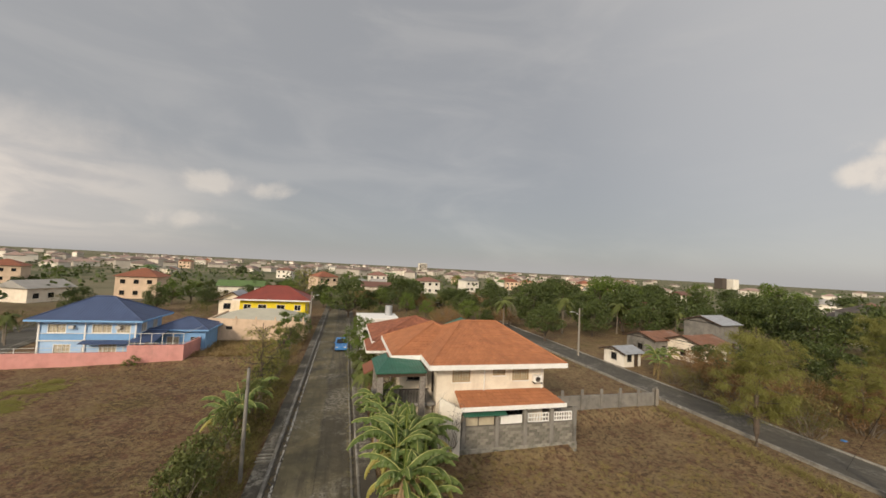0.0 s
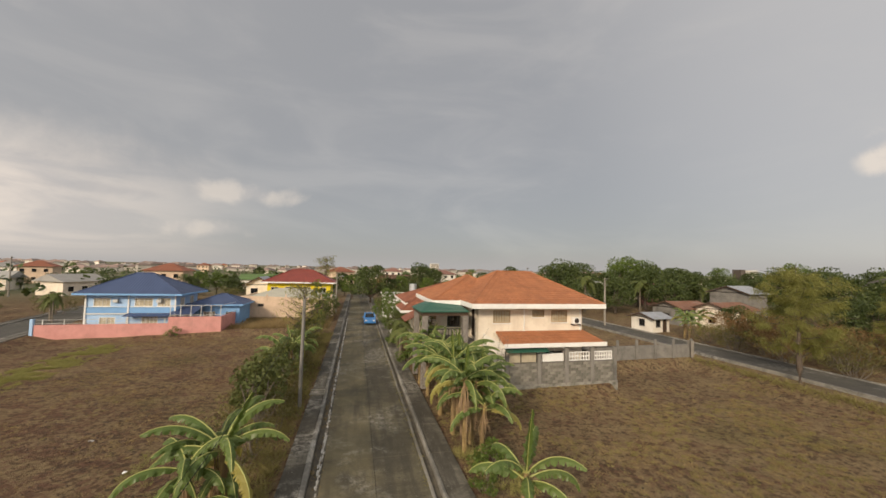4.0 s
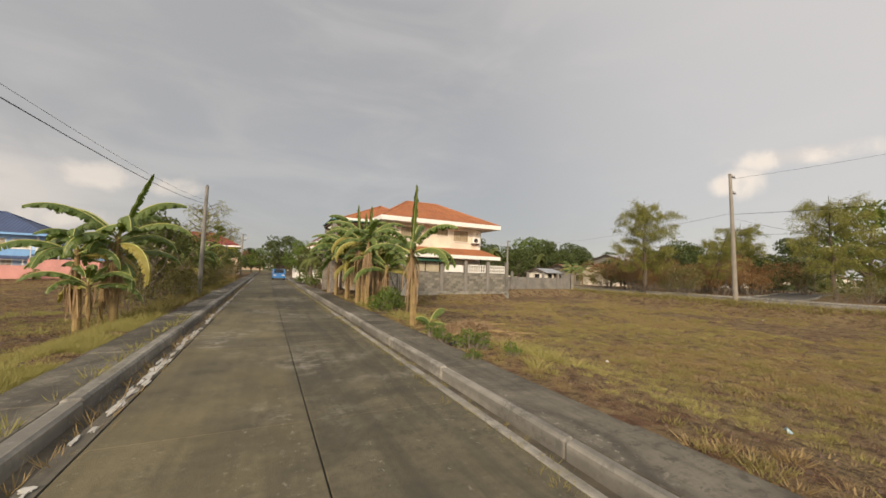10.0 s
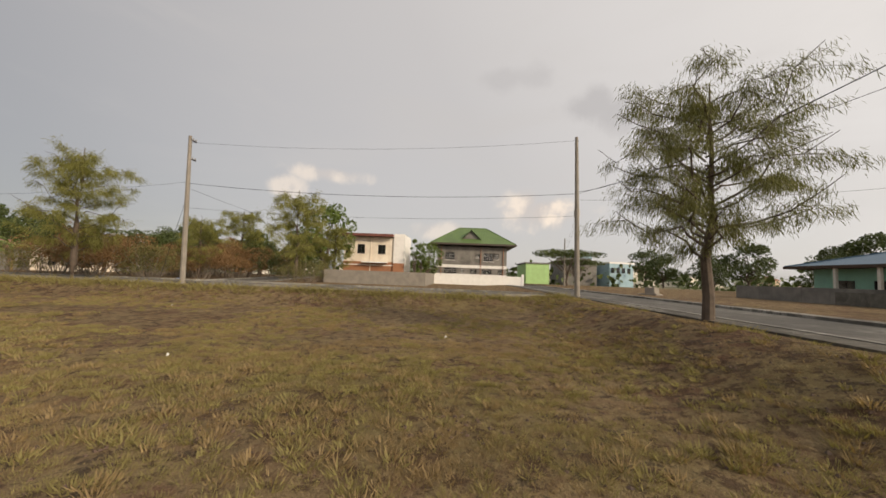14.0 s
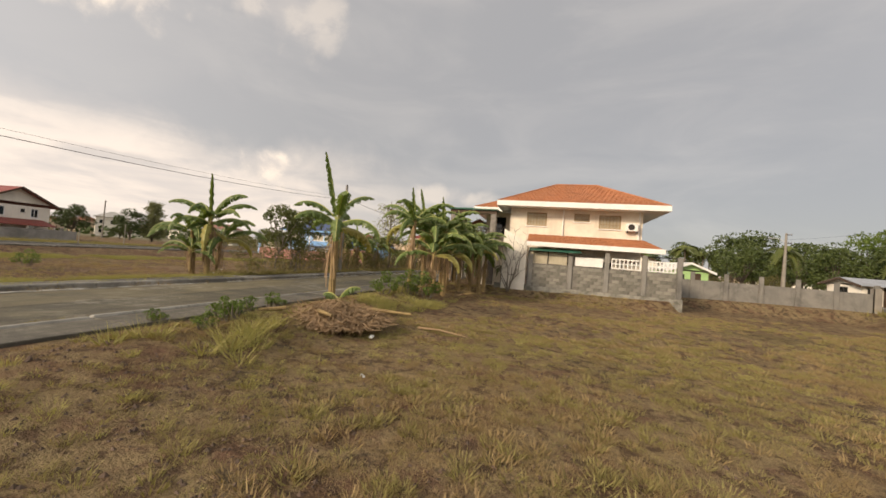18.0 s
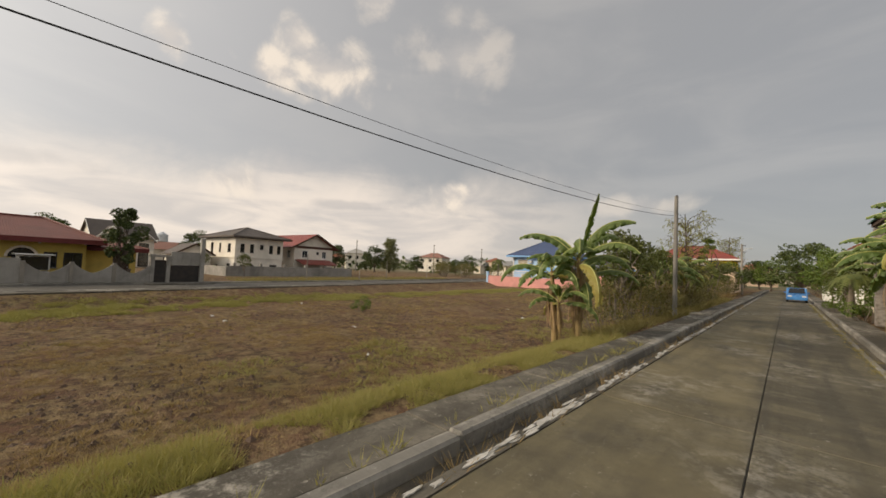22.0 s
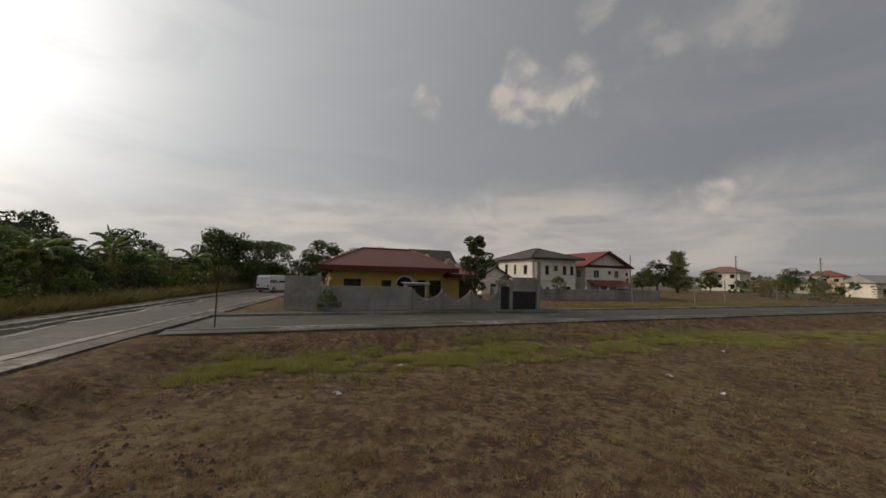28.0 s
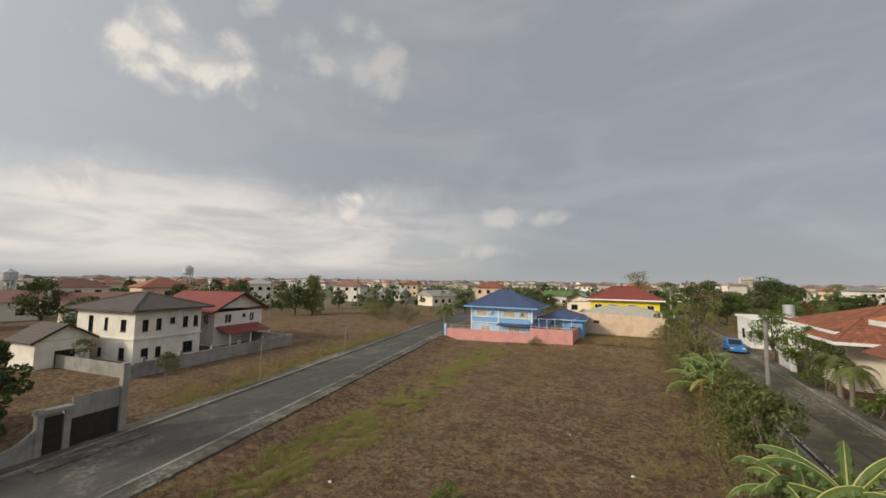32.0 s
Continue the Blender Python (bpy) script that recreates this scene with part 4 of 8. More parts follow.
    part("beam", bx(2.95, 24.35, 4.80, 6.2, 24.55, 5.02), "dark_timber", h)
    part("beam", bx(2.95, 24.56, 4.80, 3.15, 28.2, 5.0), "dark_timber", h)
    for x, y in ((3.0, 24.3), (5.82, 24.3), (3.0, 27.8)):
        part("post", bx(x, y, 0, x + 0.38, y + 0.38, 4.80, bevel=0.03), "stone_post", h, "stone-clad post")
    part("terrace_floor", bx(2.95, 24.65, 2.75, 6.98, 28.3, 2.95), "bare_render", h)
    bm = bmesh.new()
    box(bm, 3.5, 24.72, 3.82, 6.5, 24.78, 3.88)
    for k in range(15):
        box(bm, 3.5 + k * 0.2, 24.73, 2.95, 3.53 + k * 0.2, 24.77, 3.82)
    part("terrace_rail", bm, "dark_steel", h, "dark steel terrace railing")
    part("carport_wall", bx(5.3, 25.2, -0.2, 6.9, 25.35, 2.74), "cream_paint", h)
    # porch roof to the west of the canopy
    bm = bmesh.new()
    slab(bm, [(2.35, 31.0, 3.9), (2.35, 28.4, 3.9), (4.3, 28.4, 4.9), (4.3, 31.0, 4.9)], 0.08)
    part("porch_roof", bm, "brick_red_tile", h)


cream_house()


def block_yard_wall():
    """Unrendered block wall with pilasters round the yard of the cream house."""
    w = thing("yard_wall", "unrendered grey block wall with pilasters and a concrete footing", "wall", pose(0.5, -0.12, 0), kind="structure")
    part("footing", bx(6.4, 23.36, -0.75, 17.25, 23.62, 0.35, bevel=0.02), "mossy_footing", w, "stained concrete footing")
    part("core", bx(8.44, 23.42, 0.35, 17.1, 23.54, 1.75), "mortar", w)
    for x in (8.5, 10.9, 13.0, 15.05, 16.9):
        part("pilaster", bx(x, 23.34, 0.352, x + 0.26, 23.58, 2.75 if x > 12 else 2.4, bevel=0.02), "bare_render", w)
    part("coping", bx(8.44, 23.40, 1.752, 17.1, 23.56, 1.80), "mortar", w)
    # side return towards the back
    part("side_wall", bx(17.0, 23.6, -0.4, 17.16, 33.4, 1.75), "mortar", w)
    # openwork blocks and a painted parapet above the wall
    for a, b in ((11.3, 12.9), (13.4, 14.95), (15.4, 16.8)):
        bm = bmesh.new()
        n = 7
        if a > 13.3:
            st = (b - a) / n
            for k in range(n + 1):
                box(bm, a + k * st - 0.03, 23.45, 1.83, a + k * st + 0.03, 23.53, 2.42)
            for z in (1.83, 2.1, 2.38):
                box(bm, a, 23.46, z, b, 23.52, z + 0.07)
        else:
            box(bm, a, 23.45, 1.83, b, 23.53, 2.38)
        part("parapet", bm, "clean_white", w, "white openwork parapet")
    bm = bmesh.new()
    box(bm, 8.5, 23.5, 1.82, 10.85, 23.53, 2.55)
    p = part("panel", bm, "curtain", w, "dusty translucent panel")
    bm = bmesh.new()
    for x in (8.48, 9.65, 10.82):
        box(bm, x, 23.46, 1.81, x + 0.06, 23.50, 2.6)
    box(bm, 8.48, 23.46, 2.55, 10.88, 23.50, 2.6)
    part("panel_frame", bm, "dark_steel", p)
    bm = bmesh.new()
    slab(bm, [(8.5, 23.0, 2.62), (11.6, 23.0, 2.62), (11.6, 23.6, 2.8), (8.5, 23.6, 2.8)], 0.03)
    part("awning", bm, "canopy_green", w, "green sheet awning")
    # roofed corner frame
    bm = bmesh.new()
    for x in (16.95, 15.1):
        box(bm, x, 23.6, 1.8, x + 0.05, 23.65, 2.7)
    box(bm, 15.1, 23.6, 2.66, 17.0, 23.65, 2.72)
    part("yard_frame", bm, "dark_steel", w)


block_yard_wall()


# --- blue house and its pink wall
def blue_house():
    h = thing("blue_house", "two-storey light blue house with a navy hip roof", "house", pose(0.5, -1.9, 0))
    shell(h, -31.8, -22.6, 52.6, 58.6, -0.3, 4.1, "sky_blue_paint",
          S=[(-30.2, 1.7, 2.75, 3.75, "white"), (-26.0, 1.9, 2.75, 3.75, "white"), (-23.9, 1.4, 2.75, 3.75, "white"), (-29.6, 1.6, 0.35, 1.5, "white"), (-25.3, 1.7, -0.2, 1.75, "white")],
          E=[(54.2, 1.2, 2.75, 3.75, "white"), (56.9, 1.1, 2.75, 3.75, "white"), (55.2, 1.0, 0.4, 1.6, "white")], W=[(55, 1.4, 2.75, 3.75, "white")])
    part("blue_band", bx(-31.86, 52.52, 2.0, -22.54, 52.595, 2.7), "deep_blue_paint", h, "deeper blue band below the windows")
    part("blue_band", bx(-22.595, 52.6, 2.0, -22.53, 58.6, 2.7), "deep_blue_paint", h)
    bm = bmesh.new()
    for x in (-31.85, -27.6, -22.75):
        box(bm, x, 52.46, -0.3, x + 0.16, 52.51, 4.05)
    box(bm, -31.9, 52.44, 1.86, -22.5, 52.59, 1.97)
    box(bm, -31.9, 52.44, 2.7, -22.5, 52.58, 2.74)
    part("white_trim", bm, "clean_white", h)
    hip_roof(h, -32.6, -21.7, 51.65, 59.5, 4.3, 6.65, "navy_sheet", "X", "deep_blue_paint", 0.18, False, (-28.4, -26.6), "navy corrugated hip roof")
    hip_roof(h, -22.4, -15.9, 55.0, 61.0, 2.75, 3.95, "navy_sheet", "X", "deep_blue_paint", 0.16, False, None, "navy roof over the side wing")
    shell(h, -22.0, -16.4, 55.6, 60.4, -0.3, 2.6, "deep_blue_paint", S=[(-20, 1.4, 0.6, 1.8, "white"), (-17.6, 0.9, -0.25, 1.75, "door")])
    bm = bmesh.new()
    slab(bm, [(-22.9, 51.4, 2.0), (-20.3, 51.4, 2.0), (-20.3, 55.6, 2.9), (-22.9, 55.6, 2.9)], 0.06)
    slab(bm, [(-27.6, 51.5, 1.75), (-22.9, 51.5, 1.75), (-22.9, 52.59, 2.0), (-27.6, 52.59, 2.0)], 0.06)
    part("awning_roof", bm, "navy_sheet", h)
    for x in (-29.0, -24.6):
        ac = part("air_conditioner", bx(x, 52.25, 3.25, x + 0.5, 52.6, 3.6, bevel=0.02), "white_steel", h)
    w = thing("pink_wall", "pink rendered garden wall with a white steel rail", "wall", pose(0.3, -1.9, 0), kind="structure")
    # front run, stepping up towards the east, then the return
    bm = bmesh.new()
    slab(bm, [(-34.5, 49.8, 1.05), (-22.3, 50.62, 1.05), (-22.3, 50.8, 1.05), (-34.5, 49.98, 1.05)], 1.75)
    part("low_wall", bm, "pink_paint", w)
    bm = bmesh.new()
    slab(bm, [(-22.29, 50.6, 1.75), (-16.9, 51.0, 1.75), (-16.9, 51.2, 1.75), (-22.29, 50.8, 1.75)], 2.45)
    slab(bm, [(-17.1, 51.2, 1.75), (-16.9, 51.2, 1.75), (-16.4, 60.6, 1.75), (-16.6, 60.6, 1.75)], 2.45)
    part("high_wall", bm, "pink_paint", w)
    part("corner_post", bx(-34.75, 49.7, -0.6, -34.45, 50.0, 1.7, bevel=0.02), "sky_blue_paint", w)
    for k in range(7):
        x = -33.8 + k * 1.85
        y = 49.9 + (x + 34.5) * 0.067
        part("post", bx(x, y - 0.03, 1.05, x + 0.06, y + 0.03, 1.62), "white_steel", w)
    bm = bmesh.new()
    for zz in (1.2, 1.58):
        tube(bm, [(-34.4, 49.9, zz), (-22.3, 50.71, zz)], [0.02, 0.02], 5)
    part("rail", bm, "white_steel", w)
    for k in range(6):
        x = -22.2 + k * 1.03
        y = 50.7 + (x + 22.3) * 0.074
        part("post", bx(x, y - 0.03, 1.75, x + 0.06, y + 0.03, 3.1), "white_steel", w)
    bm = bmesh.new()
    for zz in (1.95, 3.05):
        tube(bm, [(-22.2, 50.7, zz), (-16.95, 51.08, zz)], [0.03, 0.03], 5)
        tube(bm, [(-16.98, 51.1, zz), (-16.7, 56.0, zz)], [0.03, 0.03], 5)
    part("rail", bm, "white_steel", w)


blue_house()


def yellow_house():
    h = thing("yellow_house", "bright yellow two-storey house with a red roof", "house", pose(-0.3, -2.9, -0.12))
    shell(h, -16.0, -5.3, 73.4, 80.5, 0, 5.0, "yellow_paint",
          S=[(-14.8, 1.2, 3.3, 4.3, "plain"), (-12.4, 1.4, 3.3, 4.3, "plain"), (-9.4, 1.4, 3.3, 4.3, "plain"), (-6.6, 1.1, 3.3, 4.3, "plain")], E=[(76, 1.4, 3.2, 4.3, "plain")])
    hip_roof(h, -16.9, -4.5, 72.5, 81.4, 5.2, 7.4, "red_sheet", "X", "clean_white", 0.2)
    g = thing("pale_roof_house", "grey-roofed house with cream walls", "house", pose(0, -3.0, -0.3))
    shell(g, -21.4, -16.9, 80, 86, 0, 4.4, "cream_paint", S=[(-20, 1.2, 2.8, 3.8, "dark")])
    gable_roof(g, -22, -16.4, 79.4, 86.6, 4.4, 6.0, "tin_sheet", "Y", wall_mat="cream_paint")


yellow_house()


def peach_hall():
    h = thing("peach_building", "long windowless peach-coloured building on short stilts", "building", pose(0, -2.4, 0))
    part("wall", bx(-17.3, 61.0, 0.35, -4.4, 61.18, 2.7), "peach_paint", h)
    bm = bmesh.new()
    f = [(-17.3, 60.99, 2.7), (-4.4, 60.99, 2.7), (-4.4, 60.99, 3.05), (-13.4, 60.99, 3.4), (-17.3, 60.99, 3.45)]
    a = [bm.verts.new(p) for p in f]
    b = [bm.verts.new((p[0], 61.19, p[2])) for p in f]
    bm.faces.new(a)
    bm.faces.new(b[::-1])
    for i in range(5):
        bm.faces.new((a[i], b[i], b[(i + 1) % 5], a[(i + 1) % 5]))
    part("upper_wall", bm, "peach_paint", h)
    part("wall", bx(-17.3, 61.2, 0.35, -17.1, 70.0, 3.4), "peach_paint", h)
    part("wall", bx(-4.6, 61.2, 0.35, -4.4, 70.0, 3.0), "peach_paint", h)
    bm = bmesh.new()
    slab(bm, [(-17.4, 61.4, 3.05), (-4.3, 61.4, 2.95), (-8.6, 66, 4.35), (-13.2, 66, 4.4)], 0.06)
    slab(bm, [(-17.4, 70.3, 3.05), (-17.4, 61.4, 3.05), (-13.2, 66, 4.4), (-13.2, 66.2, 4.4)], 0.06)
    slab(bm, [(-4.3, 61.4, 2.95), (-4.3, 70.3, 2.95), (-8.6, 66.2, 4.35), (-8.6, 66, 4.35)], 0.06)
    part("roof", bm, "pale_sheet", h, "pale corrugated roof")
    for k in range(8):
        part("stilt", bx(-17.0 + k * 1.75, 61.03, -0.6, -16.78 + k * 1.75, 61.25, 0.36), "bare_render", h)
    for x in (-13.8, -11.2, -8.6, -6.2, -4.75):
        part("pier", bx(x, 60.9, 2.75, x + 0.2, 60.985, 3.75), "peach_paint", h)
    part("vent", bx(-14.9, 60.95, 1.95, -14.1, 60.995, 2.35), "dark_steel", h, "dark louvred vent")


peach_hall()


# --- yellow bungalow, turned with the western street
TURN = 7.0
YH = pose(-34.3, -6.0, 0, 0, 0, TURN)


def bungalow():
    """Local x runs away from the street (negative), y along it."""
    h = thing("mustard_bungalow", "mustard yellow bungalow with a maroon hip roof", "house", YH)
    shell(h, -8.8, -1.0, 0.1, 8.4, -0.1, 2.6, "mustard_paint",
          E=[(1.55, 1.2, 1.15, 1.95, "dark"), (4.0, 0.7, 0.9, 1.9, "dark"), (5.36, 0.9, 0.0, 2.0, "door"), (6.65, 0.65, 0.9, 1.95, "dark"), (7.75, 0.95, 0.75, 1.95, "dark")], S=[(-5, 1.4, 0.9, 2.0, "plain")])
    hip_roof(h, -9.6, 0.0, -0.8, 9.25, 2.86, 4.42, "maroon_sheet", "Y", "maroon_trim", 0.3, False, (2.6, 6.6), "maroon corrugated hip roof")
    hip_roof(h, -8.0, -1.4, 7.6, 12.1, 2.45, 3.25, "maroon_sheet", "Y", "maroon_trim", 0.28)
    shell(h, -7.2, -2.0, 8.42, 11.5, -0.1, 2.28, "mustard_paint", E=[(10.6, 1.0, 0, 2.0, "door")])
    # arched porch
    bm = bmesh.new()
    for k in range(12):
        a0, a1 = math.pi * k / 12, math.pi * (k + 1) / 12
        pts = [(-0.93, 5.36 - 0.75 * math.cos(a0), 1.55 + 0.75 * math.sin(a0)), (-0.93, 5.36 - 0.75 * math.cos(a1), 1.55 + 0.75 * math.sin(a1)),
               (-0.93, 5.36 - 0.62 * math.cos(a1), 1.55 + 0.62 * math.sin(a1)), (-0.93, 5.36 - 0.62 * math.cos(a0), 1.55 + 0.62 * math.sin(a0))]
        f = [bm.verts.new(p) for p in pts]
        g = [bm.verts.new((p[0] - 0.06, p[1], p[2])) for p in pts]
        bm.faces.new(f[::-1])
        for i in range(4):
            bm.faces.new((f[i], f[(i + 1) % 4], g[(i + 1) % 4], g[i]))
    bmesh.ops.remove_doubles(bm, verts=bm.verts, dist=1e-4)
    part("arch", bm, "cream_paint", h, "white arched surround")
    bm = bmesh.new()
    poly(bm, [(-0.96, 5.36 + 0.62 * math.cos(math.pi * k / 12), 1.55 + 0.62 * math.sin(math.pi * k / 12)) for k in range(13)])
    part("arch_glass", bm, "dark_glass", h)
    for y in (0.6, 3.0, 6.0, 8.2):
        part("eave_lamp", bx(-0.7, y, 2.5, -0.6, y + 0.12, 2.66), "lamp_clear", h)
    w = thing("bungalow_wall", "bare grey rendered street wall with scalloped bays and steel gates", "wall", YH, kind="structure")
    part("high_wall", bx(2.55, -0.6, -0.3, 2.73, 5.0, 1.55), "street_render", w)
    bm = bmesh.new()
    slab(bm, [(2.53, -0.6, 2.1), (1.4, -2.6, 2.1), (1.55, -2.7, 2.1), (2.71, -0.7, 2.1)], 2.4)
    part("corner_wall", bm, "street_render", w)
    part("return_wall", bx(-6, -0.8, -0.3, 2.7, -0.62, 2.25), "street_render", w)
    for y in (5.0, 7.05, 9.1):
        bm = bmesh.new()
        n = 12
        for i in range(n):
            ya, yb = y + 0.2 + 1.85 * i / n, y + 0.2 + 1.85 * (i + 1) / n
            za, zb = [0.72 + 0.58 * abs(2 * q - 1) ** 1.6 for q in (i / n, (i + 1) / n)]
            f = [bm.verts.new(q) for q in ((2.58, ya, -0.3), (2.58, yb, -0.3), (2.58, yb, zb), (2.58, ya, za))]
            g = [bm.verts.new((2.72, v.co.y, v.co.z)) for v in f]
            bm.faces.new(f[::-1])
            bm.faces.new(g)
            bm.faces.new((f[3], f[2], g[2], g[3]))
        bmesh.ops.remove_doubles(bm, verts=bm.verts, dist=1e-4)
        part("bay", bm, "street_render", w, "scalloped low wall bay")
        part("pier", bx(2.52, y, -0.3, 2.78, y + 0.198, 1.4), "pole_concrete", w)
    part("gate_frame", bx(2.5, 11.15, -0.3, 2.8, 11.38, 2.1), "street_render", w)
    part("small_gate", bx(2.6, 11.4, -0.1, 2.66, 12.1, 1.7), "dark_steel", w, "narrow dark steel gate")
    part("lintel", bx(2.45, 11.1, 1.9, 2.95, 12.35, 2.05), "street_render", w)
    part("gate_post", bx(2.5, 12.12, -0.3, 2.75, 12.36, 1.9), "street_render", w)
    part("drive_gate", bx(2.6, 12.4, -0.05, 2.66, 14.3, 1.35), "dark_steel", w, "closed dark steel driveway gate")
    part("gate_screen", bx(2.6, 12.4, 1.36, 2.66, 14.3, 2.35), "street_render", w, "grey screen above the gate")
    part("gate_post", bx(2.5, 14.32, -0.3, 2.8, 14.6, 3.5), "street_render", w)
    part("apron", bx(2.8, 10.6, -0.25, 4.4, 14.8, 0.06), "walk_concrete", w)


bungalow()


def white_houses():
    m = pose(-50.0, 15.9, -0.15, 0, 0, TURN)
    h = thing("white_house", "two-storey white house with a dark brown hip roof", "house", m)
    shell(h, -9.5, -0.6, 0.6, 7.0, 0, 4.85, "white_paint",
          E=[(1.5, 0.5, 3.0, 4.1, "dark"), (2.7, 0.5, 3.0, 4.1, "dark"), (4.0, 0.45, 3.5, 4.1, "dark"), (5.3, 0.5, 3.0, 4.1, "dark"), (6.4, 0.5, 3.0, 4.1, "dark"), (1.6, 0.6, 0.4, 1.4, "dark"), (2.8, 0.5, 0.4, 1.4, "dark"), (5.7, 1.0, 0.4, 1.5, "dark")],
          S=[(-7.2, 0.7, 2.7, 4.3, "dark"), (-4.8, 0.5, 3.0, 4.2, "dark"), (-2.2, 0.8, 3.0, 4.1, "dark"), (-2.2, 0.8, 0.4, 1.5, "dark"), (-5.5, 0.5, 0.5, 1.3, "dark")])
    part("panel", bx(-0.6, 1.75, 3.0, -0.565, 2.45, 4.1), "cream_paint", h)
    part("panel", bx(-0.6, 5.55, 3.0, -0.565, 6.15, 4.1), "cream_paint", h)
    band(h, -9.5, -0.6, 0.6, 7.0, 2.25, 2.4, 0.12, "white_paint")
    hip_roof(h, -10.4, 0.1, 0.0, 7.9, 5.05, 6.5, "brown_sheet", "X", "brown_sheet", 0.16, False, (-6.0, -4.6), "dark brown hip roof")
    a = thing("white_annex", "small white outbuilding with a pitched roof", "shed", m)
    shell(a, -9.0, -5.0, -4.2, -0.4, 0, 2.5, "white_paint", E=[(-2.2, 1.4, 0.3, 1.6, "dark")])
    gable_roof(a, -9.3, -4.7, -4.6, 0.1, 2.5, 3.9, "brown_sheet", "X", wall_mat="white_paint", wall_in=0.3)
    r = thing("red_roof_house", "white gabled house with a red roof", "house", m)
    shell(r, -11, -1.6, 9.4, 16.2, 0, 4.1, "white_paint", E=[(11.2, 1.0, 2.7, 3.8, "plain"), (13.4, 0.4, 3.3, 3.7, "dark"), (14.6, 0.8, 2.7, 3.8, "plain")], S=[(-3.0, 0.9, 2.7, 3.8, "plain"), (-6, 0.9, 2.7, 3.8, "plain")])
    gable_roof(r, -12, -0.9, 8.6, 17.0, 4.2, 6.4, "red_sheet", "X", wall_mat="white_paint", wall_in=0.8)
    bm = bmesh.new()
    slab(bm, [(0.6, 9.6, 1.75), (0.6, 15.6, 1.75), (-1.6, 15.6, 2.45), (-1.6, 9.6, 2.45)], 0.08)
    part("porch_roof", bm, "red_sheet", r)
    for y in (9.8, 12.6, 15.4):
        part("post", bx(0.4, y, 0, 0.52, y + 0.12, 1.76), "white_paint", r)
    w = thing("block_fence", "low grey concrete block fence round the white houses", "wall", m, kind="structure")
    part("wall", bx(4.9, -2.6, -0.3, 5.08, 14.5, 1.35), "street_render", w)
    part("wall", bx(-12, -2.8, -0.3, 5.08, -2.62, 1.25), "street_render", w)
    part("wall", bx(-3, 14.5, -0.3, 5.08, 14.68, 1.35), "street_render", w)
    for y in range(-2, 15, 3):
        part("pier", bx(4.85, y, 1.35, 5.1, y + 0.22, 1.7), "street_render", w)


white_houses()


def grey_villa():
    h = thing("gabled_villa", "grey-roofed villa with white gables and a tall dark arch", "house", pose(-71.8, 4.6, 0, 0, 0, TURN) @ Matrix.Scale(0.75, 4))
    shell(h, -9, 0, 0, 9.5, 0, 6.0, "white_paint", E=[(1.5, 1.0, 4.0, 5.2, "dark"), (4.2, 1.6, 3.4, 5.6, "dark"), (4.0, 2.2, 0.2, 2.2, "dark"), (7.8, 1.7, 0.2, 5.0, "dark")], S=[(-3, 1, 3.8, 5.2, "dark")])
    gable_roof(h, -9.6, 0.6, -0.6, 10.1, 6.0, 9.4, "brown_sheet", "Y", trim="clean_white", wall_mat="white_paint")
    gable_roof(h, -3.5, 1.0, 0.0, 5.0, 5.6, 8.0, "brown_sheet", "X", trim="clean_white", wall_mat="white_paint")
    gable_roof(h, -3.5, 1.0, 6.0, 9.8, 5.4, 7.2, "brown_sheet", "X", trim="clean_white", wall_mat="white_paint")
    part("balcony", bx(0.01, 0.2, 2.6, 1.6, 5.6, 2.85), "white_paint", h)
    part("balustrade", bx(1.45, 0.2, 2.86, 1.6, 5.6, 3.6), "white_paint", h)
    for y in (0.3, 2.9, 5.4):
        part("column", bx(1.3, y, 0, 1.58, y + 0.28, 2.6), "stone_post", h)


grey_villa()


